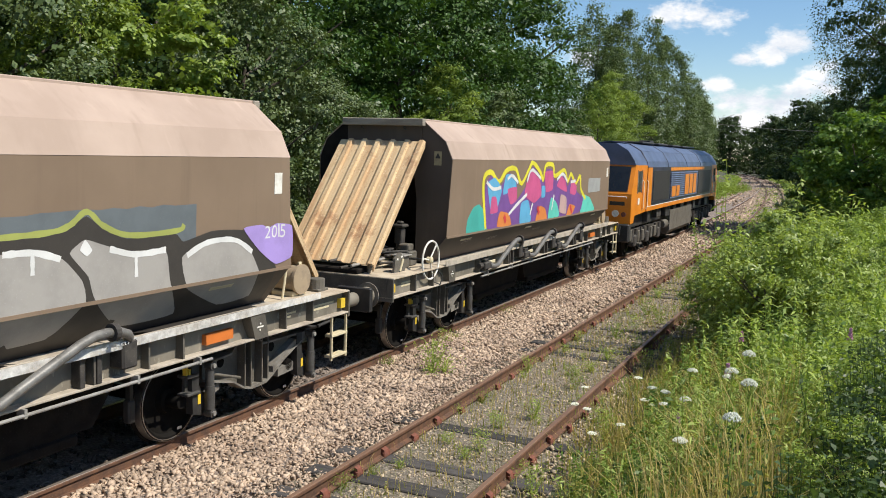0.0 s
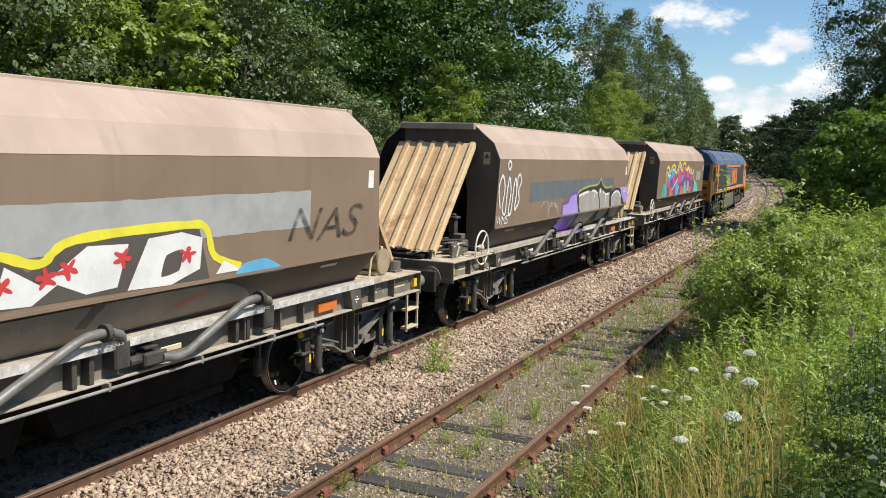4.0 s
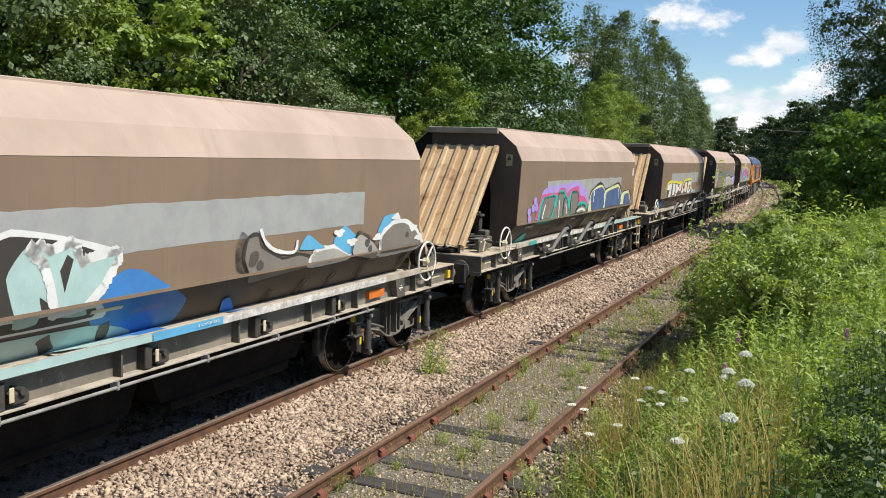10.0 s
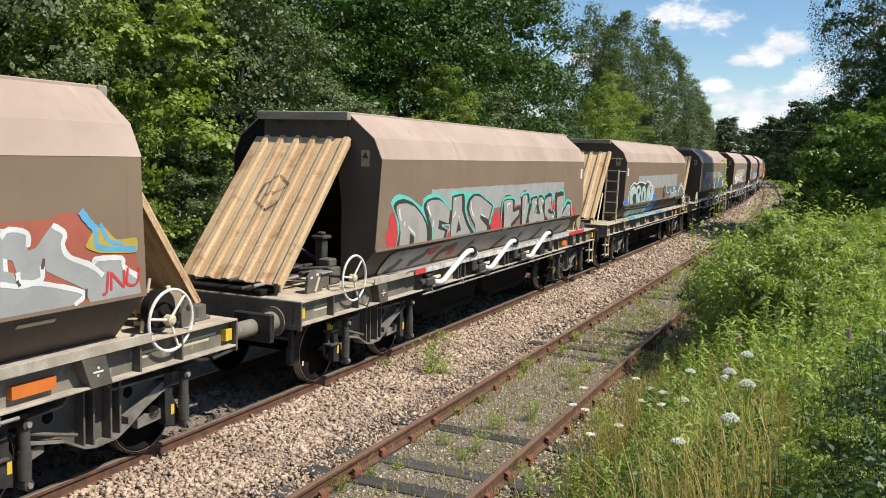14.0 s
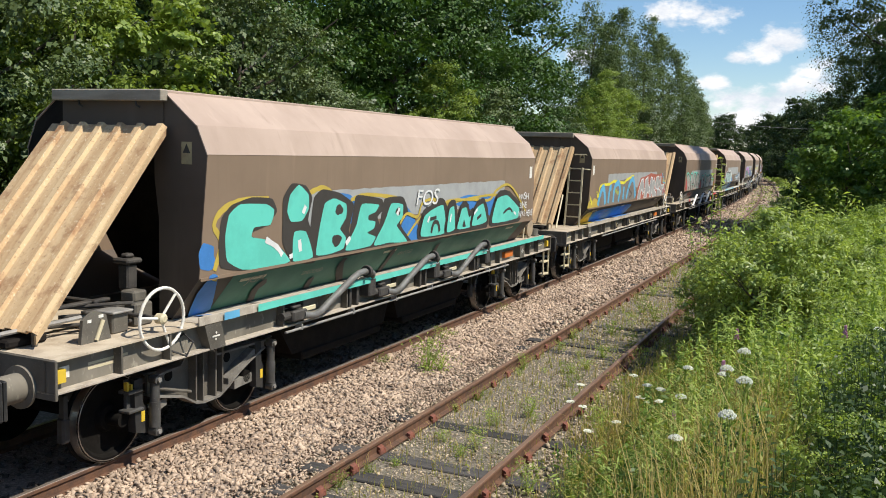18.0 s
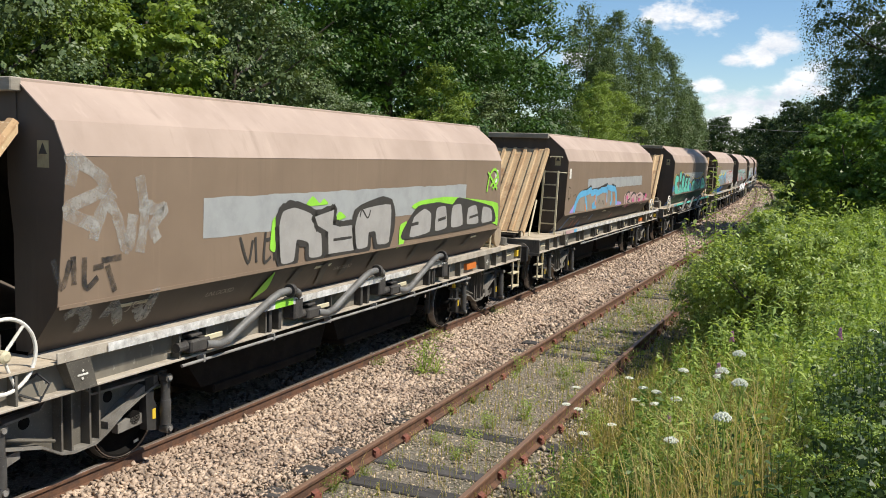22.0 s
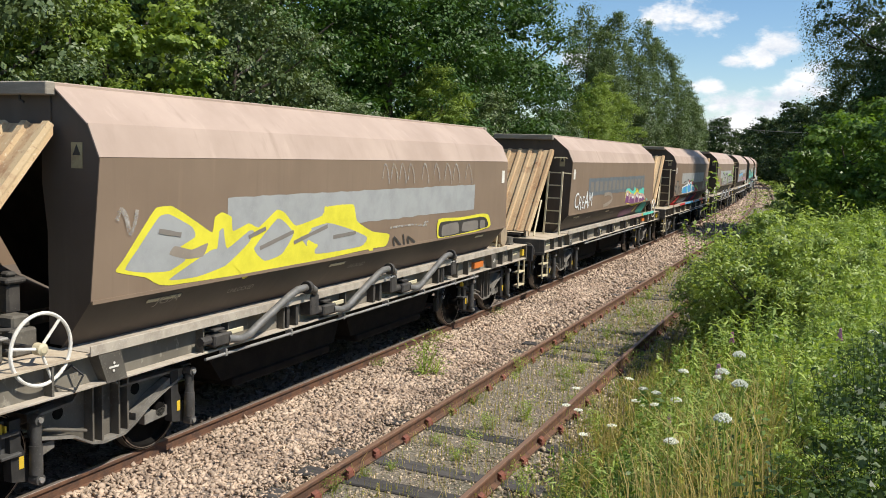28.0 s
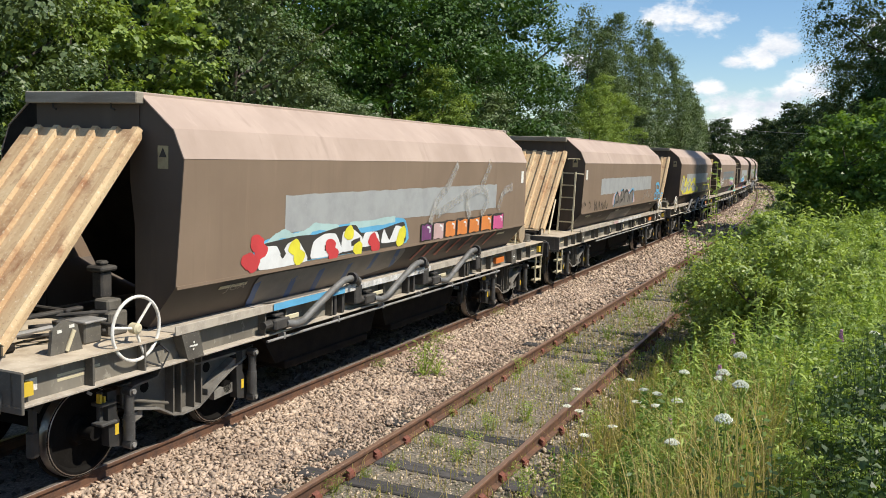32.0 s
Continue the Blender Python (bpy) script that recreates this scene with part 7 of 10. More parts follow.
    s.line("black", 0.06, (3.4, 1.71), (3.19, 2.03), (3.63, 2.06))
    s.line("black", 0.06, (3.2, 1.92), (3.64, 1.93))
    s.line("black", 0.06, (4.3, 1.72), (4.1, 2.06), (4.47, 2.06))
    s.blob("pink", 1.55, 2.03, 0.13, 0.08, 3, 0.1)
    s.blob("pink", 1.79, 1.74, 0.13, 0.08, 3, 0.1)
    s.blob("pink", 2.44, 1.92, 0.13, 0.08, 3, 0.1)
    s.blob("pink", 3.42, 1.88, 0.13, 0.08, 3, 0.1)
    s.blob("pink", 4.24, 1.85, 0.13, 0.08, 3, 0.1)
    s.blob("pink", 4.54, 2.0, 0.13, 0.08, 3, 0.1)
    s.line("black", 0.14, (2.38, 1.23), (2.52, 1.31))
    s.line("black", 0.14, (3.55, 1.23), (3.55, 1.4))
    s.line("black", 0.14, (4.75, 1.23), (5.07, 1.38))
    s.patch("rose", -5.46, -4.72, 1.02, 1.215, 0.003)
    s.patch("sky", -4.72, -4.49, 1.02, 1.215, 0.003)
    s.patch("veil", -4.49, 6.93, 1.02, 1.215, 0.003)

    s = Spray(10)    # silver blocks edged black over lime, with loose tags
    s.patch("grey", -3.59, 3.68, 2.30, 2.74)
    s.line("mist", 0.13, (-5.39, 3.2), (-5.35, 3.05), (-5.39, 2.91))
    s.line("mist", 0.13, (-5.38, 3.18), (-4.97, 2.9), (-5.42, 2.7), (-5.12, 2.54), (-5.12, 2.41))
    s.line("mist", 0.13, (-5.12, 2.41), (-5.01, 2.69), (-4.87, 2.84))
    s.line("mist", 0.13, (-4.94, 2.74), (-4.84, 2.63), (-4.7, 2.29), (-4.62, 2.62))
    s.line("mist", 0.13, (-4.54, 2.99), (-4.47, 2.61), (-4.53, 2.24))
    s.line("mist", 0.13, (-4.51, 2.72), (-4.31, 2.65), (-4.19, 2.65), (-4.35, 2.49), (-4.28, 2.34))
    s.line("ghost", 0.06, (-5.57, 2.27), (-5.48, 2.01), (-5.38, 2.25))
    s.line("ghost", 0.06, (-5.35, 2.28), (-5.34, 2.02))
    s.line("ghost", 0.06, (-5.22, 2.26), (-5.21, 1.98), (-5.06, 2.06))
    s.line("ghost", 0.06, (-5.12, 2.15), (-4.99, 2.16))
    s.line("ghost", 0.06, (-4.95, 2.16), (-4.85, 1.9))
    s.line("ghost", 0.06, (-5.02, 2.21), (-4.77, 2.22))
    s.line("black", 0.04, (-2.95, 2.27), (-2.79, 1.96), (-2.71, 2.22))
    s.line("black", 0.04, (-2.66, 2.25), (-2.63, 1.95))
    s.line("black", 0.04, (-2.46, 2.3), (-2.48, 1.95), (-2.34, 1.99))
    s.line("black", 0.04, (-2.29, 2.29), (-2.27, 1.94))
    s.line("black", 0.04, (-2.46, 2.2), (-2.23, 2.22))
    s.shape("lime", (-2.37, 2.09), (-2.33, 2.43), (-2.18, 2.49), (-2.25, 2.05))
    s.shape("lime", (-1.62, 2.57), (-1.46, 2.69), (-1.29, 2.59), (-1.19, 2.65), (-1.08, 2.57))
    s.shape("lime", (1.05, 1.77), (1.06, 2.14), (1.3, 2.2), (1.22, 1.87))
    s.shape("lime", (0.4, 2.19), (0.71, 2.43), (0.59, 2.58), (0.45, 2.56))
    s.shape("lime", (1.53, 2.39), (1.79, 2.51), (2.81, 2.54), (3.84, 2.47), (5.32, 2.33), (5.37, 1.87), (5.11, 1.94))
    s.shape("lime", (-0.92, 2.33), (-0.78, 2.46), (-0.6, 2.37))
    s.piece("silver", "black", 0.09, (-2.13, 1.89), (-2.19, 2.35), (-2.12, 2.52), (-1.87, 2.56), (-1.51, 2.47), (-1.26, 2.29), (-1.2, 1.9), (-1.5, 1.9), (-1.53, 2.09), (-1.8, 2.15), (-1.86, 1.89))
    s.piece("silver", "black", 0.08, (-1.4, 2.42), (-0.93, 2.49), (-0.95, 2.29), (-0.77, 2.25), (-0.34, 2.25), (-0.3, 1.89), (-1.03, 1.9), (-1.06, 2.2), (-1.32, 2.3), sharp=True)
    s.piece("silver", "black", 0.09, (-0.27, 1.91), (-0.34, 2.23), (-0.19, 2.45), (0.71, 2.49), (0.7, 1.93), (0.34, 1.92), (0.26, 2.11), (0.06, 2.11), (0.03, 1.91))
    s.line("black", 0.04, (-0.92, 2.08), (-0.43, 2.08))
    s.line("black", 0.03, (-0.22, 2.35), (-0.16, 2.45), (0.01, 2.33), (0.09, 2.44))
    s.shape("black", (1.16, 1.92), (1.34, 2.22), (1.69, 2.43), (2.46, 2.46), (3.06, 2.4), (3.36, 2.51), (5.01, 2.28), (5.23, 1.97), (3.89, 1.91))
    s.shape("silver", (1.41, 1.94), (1.54, 2.25), (1.91, 2.37), (2.18, 2.28), (2.15, 1.98))
    s.shape("silver", (2.38, 1.98), (2.4, 2.35), (2.77, 2.37), (2.85, 2.01))
    s.shape("silver", (3.05, 2), (3.07, 2.36), (3.45, 2.38), (3.56, 2.01))
    s.shape("silver", (3.77, 2.01), (3.8, 2.3), (4.18, 2.33), (4.33, 2))
    s.shape("silver", (4.5, 1.99), (4.53, 2.29), (4.96, 2.23), (5.04, 2))
    s.line("black", 0.05, (1.3, 2.13), (1.71, 2.15))
    s.line("black", 0.05, (2.48, 2.15), (2.79, 2.18))
    s.line("black", 0.05, (3.87, 2.12), (4.28, 2.15))
    s.line("lime", 0.05, (4.68, 2.57), (4.8, 2.89), (5.09, 3), (5.27, 2.78), (4.98, 2.62))
    s.line("lime", 0.05, (4.7, 2.95), (5.23, 2.61))
    s.line("lime", 0.05, (4.85, 2.67), (5.26, 2.89))
    s.line("black", 0.15, (-1.62, 1.48), (-1.6, 1.74))
    s.line("black", 0.15, (-0.8, 1.34), (-1, 1.75))
    s.line("black", 0.15, (-0.29, 1.43), (-0.35, 1.77))
    s.line("black", 0.15, (0.56, 1.41), (0.44, 1.78))
    s.line("black", 0.15, (1.92, 1.41), (1.81, 1.81))
    s.line("black", 0.15, (2.95, 1.47), (3.05, 1.74))
    s.line("black", 0.15, (4.09, 1.48), (4.12, 1.81))
    s.shape("lime", (-2.31, 1.31), (-2.27, 1.6), (-2.2, 1.78), (-2.1, 1.47))
    s.patch("veil", -4.99, -1.85, 1.02, 1.215, 0.003)
    s.patch("lime", -2.31, -1.92, 1.02, 1.215, 0.003)
    s.patch("veil", -1.85, 1.42, 1.02, 1.215, 0.003)
    s.line("mist", 0.12, (-5.39, 1.7), (-5.24, 1.78), (-5.09, 1.63), (-5.08, 1.44))
    s.line("mist", 0.12, (-4.85, 1.58), (-4.82, 1.77), (-4.58, 1.44))
    s.line("mist", 0.12, (-4.45, 1.65), (-4.23, 1.44), (-4.32, 1.86))

    s = Spray(11)    # bright blue piece edged white over red
    s.patch("grey", -3.56, 3.70, 2.28, 2.74)
    s.piece("ash", "black", 0.07, (-5.26, 2.06), (-5.41, 2.07), (-5.22, 2.21), (-4.93, 2.12), (-4.91, 2.38), (-4.49, 2.37), (-4.55, 1.86), (-4.87, 1.87), (-5, 1.95), (-4.97, 1.99), (-5.13, 2.04), sharp=True)
    s.blob("black", -4.26, 1.99, 0.24, 0.24, 3, 0.03).blob("ash", -4.26, 1.99, 0.18, 0.18, 3, 0.03)
    s.line("black", 0.03, (-4.36, 2.06), (-4.2, 2.05))
    s.line("black", 0.03, (-4.29, 2.05), (-4.28, 1.91))
    s.line("black", 0.03, (-4.22, 2.01), (-4.18, 1.92))
    s.shape("ash", (-5.39, 1.85), (-5.07, 1.85), (-4.53, 1.78), (-4.38, 1.43), (-5.16, 1.58))
    s.shape("red", (-4.07, 1.23), (-3.91, 1.45), (-3.76, 1.71), (-3.47, 1.74), (-3.23, 1.61), (-3.15, 1.23))
    s.shape("red", (0.36, 1.87), (0.71, 2.09), (1.08, 2.11), (1.78, 1.93), (1.77, 1.81), (0.94, 1.68))
    s.shape("red", (-0.64, 2.3), (-0.44, 2.37), (-0.12, 2.31), (0.01, 2.18), (-0.61, 2.19))
    s.shape("red", (-1.46, 2.43), (-1.3, 2.42), (-1.19, 2.34), (-1.35, 2.31))
    s.shape("lime", (-3.61, 1.81), (-3.57, 1.94), (-3.47, 1.85), (-3.46, 1.78))
    s.shape("lime", (0.56, 2.09), (0.89, 2.17), (1.67, 2.01), (1.85, 1.88), (1.08, 2.05))
    s.shape("lime", (-0.62, 2.42), (-0.39, 2.44), (-0.15, 2.33), (-0.47, 2.35))
    s.shape("black", (-3.47, 1.85), (-3.52, 2.15), (-3.43, 2.2), (-1.95, 2.28), (-1.98, 2.43), (-1.77, 2.45), (-1.32, 2.31), (-1.19, 2.39), (-0.56, 2.4), (-0.43, 2.21), (0.01, 2.24), (0.44, 2.15), (0.75, 1.88), (0.37, 1.85))
    s.shape("white", (-3.41, 1.86), (-3.45, 2.13), (-3.34, 2.15), (-1.89, 2.26), (-1.9, 2.4), (-1.71, 2.39), (-1.29, 2.25), (-1.1, 2.32), (-0.59, 2.34), (-0.49, 2.14), (-0.15, 2.2), (0.35, 2.1), (0.64, 1.89), (-1.17, 1.85), (-2.63, 1.85))
    s.shape("azure", (-3.34, 1.89), (-3.35, 2.06), (-3.05, 2.11), (-1.81, 2.17), (-1.77, 1.87), (-2.63, 1.86))
    s.shape("azure", (-1.62, 1.88), (-1.68, 2.25), (-1.32, 2.16), (-1.02, 2.26), (-0.69, 2.25), (-0.66, 1.91), (-1.17, 1.88))
    s.shape("azure", (-0.36, 1.93), (-0.36, 2.06), (0.02, 2.13), (0.32, 2.02), (0.5, 1.91), (0.03, 1.9))
    s.line("black", 0.045, (-3.05, 2.34), (-2.53, 2.37), (-2.31, 2.38))
    s.line("black", 0.045, (-1.77, 2.48), (-1.45, 2.39))
    s.line("black", 0.04, (-0.07, 2.35), (0.26, 2.25), (0.49, 2.15))
    s.blob("mint", -3.14, 1.98, 0.10, 0.07, 4, 0.2)
    s.blob("mint", -3.12, 2.03, 0.10, 0.07, 4, 0.2)
    s.blob("mint", -2.07, 2.01, 0.10, 0.07, 4, 0.2)
    s.blob("mint", -1.95, 1.96, 0.10, 0.07, 4, 0.2)
    s.blob("mint", -2.0, 2.07, 0.10, 0.07, 4, 0.2)
    s.blob("mint", -2.13, 2.08, 0.10, 0.07, 4, 0.2)
    s.blob("mint", -0.9, 2.05, 0.10, 0.07, 4, 0.2)
    s.blob("mint", -0.93, 2.13, 0.10, 0.07, 4, 0.2)
    s.blob("mint", -0.14, 1.99, 0.10, 0.07, 4, 0.2)
    s.shape("navy", (-2.39, 1.23), (-2.71, 1.33), (-1.99, 1.53), (-0.27, 1.56), (1.43, 1.6), (2.08, 1.41), (1.98, 1.23), (-0.29, 1.23))
    s.line("silver", 0.16, (-2.54, 1.24), (-2.53, 1.62))
    s.line("silver", 0.16, (-1.69, 1.23), (-1.67, 1.57))
    s.line("silver", 0.16, (-1.06, 1.23), (-0.9, 1.6))
    s.line("silver", 0.16, (0.76, 1.23), (0.66, 1.54))
    s.shape("red", (-0.06, 1.24), (-0.41, 1.69), (-0.18, 1.69), (0.3, 1.3))
    s.shape("red", (1.73, 1.23), (1.68, 1.71), (2.18, 1.65), (2.84, 1.23))
    s.patch("red", -3.9, -2.48, 1.02, 1.215, 0.003)
    s.patch("sky", -2.48, 0.06, 1.02, 1.215, 0.003)
    s.patch("red", 0.06, 0.5, 1.02, 1.215, 0.003)
    s.patch("sky", 0.5, 2.15, 1.02, 1.215, 0.003)
    s.patch("red", 2.15, 3.61, 1.02, 1.215, 0.003)
    s.line("black", 0.04, (3.22, 1.92), (3.24, 2.27), (3.61, 2.38), (4.03, 2.2), (4.11, 1.91))
    s.line("black", 0.035, (4.27, 1.95), (4.31, 2.11), (4.6, 2.06), (4.56, 1.91))
    s.shape("ash", (3.32, 1.93), (3.39, 2.23), (3.64, 2.32), (3.92, 2.16), (4, 1.93))
    s.word("SUES", 4.40, 5.25, 2.02, 2.30, "", "lime", "", 0.3, 0.1)
    s.line("soot", 0.12, (3.53, 1.23), (3.52, 1.71), (4.34, 1.69))

    s = Spray(12)    # plum bubbles edged pink and yellow with mint tops, on an old dark panel
    s.patch("slate", -3.7, 3.75, 2.26, 2.74)
    for k in range(14):
        s.patch("ash", -3.5 + 0.51 * k, -3.16 + 0.51 * k, 2.36, 2.64, 0.012, 0.1, "pale faded bar")
    s.line("dust", 0.10, (-1.9, 2.25), (-1.2, 2.25), (-0.9, 2.1), (-1.3, 1.98), (-1.95, 1.92))
    s.shape("mint", (0.87, 2.25), (1.08, 2.35), (1.5, 2.34), (1.8, 2.26), (2.02, 2.26), (2.13, 2.3), (2.19, 2.39), (2.31, 2.37), (2.37, 2.32), (2.46, 2.2), (2.88, 2.16), (3.02, 2.26), (3.13, 2.29), (3.27, 2.25), (3.46, 2.32), (3.66, 2.32), (3.8, 2.29), (3.78, 2.06), (3.02, 2.04), (1.79, 2.04))
    s.shape("yellow", (0.9, 1.92), (0.91, 2.24), (1.21, 2.29), (1.8, 2.18), (2.13, 2.14), (2.36, 2.21), (2.62, 2.29), (2.81, 2.23), (2.95, 2.15), (3.46, 2.14), (3.7, 2.09), (4.04, 2.01), (4.07, 1.85), (2.44, 1.71))
    s.shape("plum", (0.94, 1.91), (0.95, 2.2), (1.21, 2.24), (1.8, 2.13), (2.24, 2.08), (2.61, 2.2), (2.88, 2.13), (3.46, 2.1), (4, 1.97), (4.02, 1.88), (2.39, 1.81))
    s.line("rose", 0.12, (0.94, 2.05), (1.03, 2.21), (1.26, 2.2), (1.44, 2.09), (1.48, 1.9))
    s.line("rose", 0.11, (1.49, 1.99), (1.59, 2.11), (1.9, 2.12), (2.24, 2.07), (2.35, 1.97), (2.39, 1.83))
    s.line("rose", 0.12, (2.37, 1.91), (2.45, 2.08), (2.68, 2.14), (2.88, 2.08), (2.99, 1.93), (3.01, 1.85))
    s.line("rose", 0.11, (2.96, 1.99), (3.23, 2.07), (3.7, 2.05), (4, 1.95))
    s.line("white", 0.08, (1.85, 2.05), (2.07, 2.04), (2.12, 2))
    s.line("white", 0.08, (2.55, 2.1), (2.71, 2.07), (2.81, 2.01))
    s.line("white", 0.08, (3.02, 2.01), (3.31, 2.01), (3.52, 1.99))
    s.line("white", 0.08, (1.08, 2.16), (1.25, 2.15))
    s.line("gold", 0.04, (2.37, 2.29), (2.62, 2.3), (2.88, 2.21))
    s.line("mint", 0.05, (4.22, 1.86), (4.31, 1.9), (4.48, 1.86))
    s.shape("plum", (1.07, 1.53), (1.91, 1.63), (2.59, 1.68), (3.31, 1.75), (3.58, 1.45), (2.79, 1.33), (1.56, 1.25))
    s.line("black", 0.1, (1.94, 1.55), (2.1, 1.68))
    s.line("black", 0.1, (2.3, 1.53), (2.37, 1.72))
    s.line("black", 0.1, (2.64, 1.59), (2.69, 1.73))
    s.line("black", 0.1, (3.05, 1.45), (3.03, 1.73))
    s.shape("gold", (3.14, 1.43), (3.06, 1.69), (3.29, 1.71), (3.46, 1.4))
    s.shape("teal", (3.82, 1.4), (3.67, 1.68), (3.82, 1.81), (4.36, 1.8), (4.85, 1.67), (5.27, 1.23), (4.5, 1.24))
    s.patch("rose", 1.63, 3.45, 1.02, 1.215, 0.003)
    s.patch("gold", 3.45, 3.72, 1.02, 1.215, 0.003)
    s.patch("mint", 3.72, 5.59, 1.02, 1.215, 0.003)
    s.word("CREAM", -5.05, -3.3, 1.95, 2.35, "", "white", "", 0.35, 0.15)

    s = Spray(13)    # pale wild letters edged yellow
    s.patch("grey", -3.56, 3.72, 2.28, 2.74)
    s.shape("yellow", (-5.22, 2.09), (-5.12, 2.2), (-4.75, 2.62), (-4.67, 2.68), (-4.45, 2.68), (-4.06, 2.49), (-3.82, 2.37), (-3.78, 2.53), (-3.66, 2.58), (-3.49, 2.52), (-3.46, 2.36), (-3.17, 2.43), (-2.98, 2.37), (-2.62, 2.56), (-2.44, 2.51), (-2.19, 2.34), (-1.52, 2.45), (-1.45, 2.55), (-0.78, 2.55), (-0.66, 2.31), (-0.19, 2.13), (0.35, 2.05), (0.25, 1.88), (-0.18, 1.88), (-2.24, 1.84), (-4.49, 1.87), (-4.82, 1.99))
    s.shape("grey", (-5.1, 2.1), (-4.93, 2.29), (-4.65, 2.58), (-4.49, 2.6), (-4.15, 2.45), (-4.1, 2.34), (-4.41, 2.22), (-4.24, 2.11), (-4.49, 2.02), (-4.82, 2.04))
    s.shape("grey", (-4.49, 1.93), (-3.85, 2.17), (-3.73, 2.19), (-3.7, 2.37), (-3.63, 2.4), (-3.56, 2.17), (-3.17, 2.34), (-3.07, 2.33), (-3.17, 2.2), (-3.58, 1.98), (-4.06, 1.91))
    s.shape("grey", (-3.06, 2.13), (-2.61, 2.45), (-2.43, 2.39), (-2.25, 2.24), (-2.49, 2.01), (-2.84, 1.96))
    s.shape("grey", (-2.12, 2.23), (-1.45, 2.33), (-0.85, 2.21), (-0.35, 2.06), (-0.52, 1.94), (-1.71, 1.94))
    s.shape("dust", (-4.49, 2.19), (-4.41, 2.27), (-4.15, 2.21), (-3.89, 2.26), (-3.97, 2.12), (-4.24, 2.12))
    s.blob("yellow", -1.45, 2.44, 0.14, 0.10, 4, 0.2)
    s.blob("yellow", -1.01, 2.44, 0.16, 0.11, 4, 0.2)
    s.blob("yellow", -0.18, 1.96, 0.16, 0.11, 4, 0.2)
    s.blob("yellow", -1.85, 2.02, 0.14, 0.10, 4, 0.2)
    s.blob("yellow", -3.17, 1.94, 0.2, 0.14, 4, 0.2)
    s.blob("yellow", -1.99, 2.25, 0.12, 0.08, 4, 0.2)
    s.line("ash", 0.05, (-2.95, 2.12), (-2.25, 2.27))
    s.line("ash", 0.05, (-2.24, 2.13), (-1.45, 2.29))
    s.line("ash", 0.05, (-3.17, 2.27), (-2.84, 2.35))
    s.line("ash", 0.05, (-1.3, 2.13), (-0.69, 2.15))
    s.line("ash", 0.05, (-4.65, 2.44), (-4.32, 2.38))
    s.line("mist", 0.03, (0.35, 2.15), (1.12, 2.15), (1.66, 2.1), (1.55, 2.15), (1.72, 2.17))
    s.line("black", 0.045, (0.53, 1.8), (0.5, 1.99), (0.84, 1.79), (0.81, 2.02))
    s.line("black", 0.045, (1.07, 1.77), (0.97, 1.96), (1.25, 1.85))
    s.shape("yellow", (2.22, 1.81), (2.13, 2.18), (3.09, 2.16), (4.05, 2.18), (4.46, 2.14), (4.55, 1.89))
    s.shape("black", (2.24, 1.86), (2.22, 2.12), (3.09, 2.11), (4.05, 2.12), (4.35, 2.08), (4.43, 1.9))
    s.shape("ash", (2.31, 1.88), (2.32, 2.06), (2.96, 2.08), (3.03, 1.89))
    s.shape("ash", (3.19, 1.9), (3.23, 2.06), (3.91, 2.06), (3.93, 1.89))
    s.shape("ash", (4.07, 1.9), (4.06, 2.05), (4.29, 2.04), (4.31, 1.9))
    s.line("mist", 0.03, (0.04, 2.89), (0.1, 3.12), (0.21, 2.99), (0.25, 2.82))
    s.line("mist", 0.03, (0.31, 2.88), (0.37, 3.12), (0.49, 2.99), (0.53, 2.82))
    s.line("mist", 0.03, (0.59, 2.88), (0.65, 3.12), (0.77, 2.99), (0.82, 2.81))
    s.line("mist", 0.03, (0.88, 2.87), (0.94, 3.12), (1.07, 2.99), (1.12, 2.81))
    s.line("mist", 0.03, (1.39, 2.87), (1.46, 3.12), (1.6, 2.98), (1.65, 2.8))
    s.line("mist", 0.03, (1.83, 2.86), (1.9, 3.12), (2.04, 2.98), (2.1, 2.79))
    s.line("mist", 0.03, (2.29, 2.85), (2.36, 3.12), (2.52, 2.98), (2.58, 2.78))
    s.line("mist", 0.03, (2.65, 2.85), (2.73, 3.12), (2.89, 2.98), (2.96, 2.77))
    s.line("mist", 0.03, (3.21, 2.84), (3.29, 3.13), (3.47, 2.97), (3.54, 2.76))
    s.line("mist", 0.05, (-5.22, 2.58), (-5.17, 2.68), (-5.1, 2.6), (-5.05, 2.45), (-4.99, 2.54), (-4.96, 2.67))

    s = Spray(14)    # a grey wild tag edged blue and pink, and a small blue tag
    s.patch("grey", -3.54, 3.70, 2.28, 2.74)
    s.shape("rose", (-2.03, 1.93), (-1.96, 2.23), (-1.67, 2.29), (-1.05, 2.29), (0, 2.34), (0.8, 2.32), (1.08, 1.93), (0.83, 1.9), (-0.7, 1.9))
    s.shape("ash", (-1.81, 1.87), (-1.7, 2.21), (-1.49, 2.28), (-1.17, 2.16), (-0.92, 2.32), (-0.63, 2.27), (-0.51, 2.32), (-0.18, 2.33), (0.16, 2.18), (0.7, 2.33), (0.85, 2.18), (0.72, 1.88))
    s.line("black", 0.08, (-1.81, 1.87), (-1.7, 2.17), (-1.49, 2.28), (-1.37, 2.23), (-1.13, 1.93))
    s.line("black", 0.08, (-1.66, 1.98), (-1.28, 2.01))
    s.line("black", 0.08, (-0.95, 1.96), (-0.92, 2.28), (-0.72, 2.35), (-0.57, 2.22), (-0.79, 2.03), (-0.96, 2.08))
    s.line("black", 0.08, (-0.49, 1.95), (-0.43, 2.25), (-0.15, 2.32), (0.09, 2.2), (0.02, 1.94))
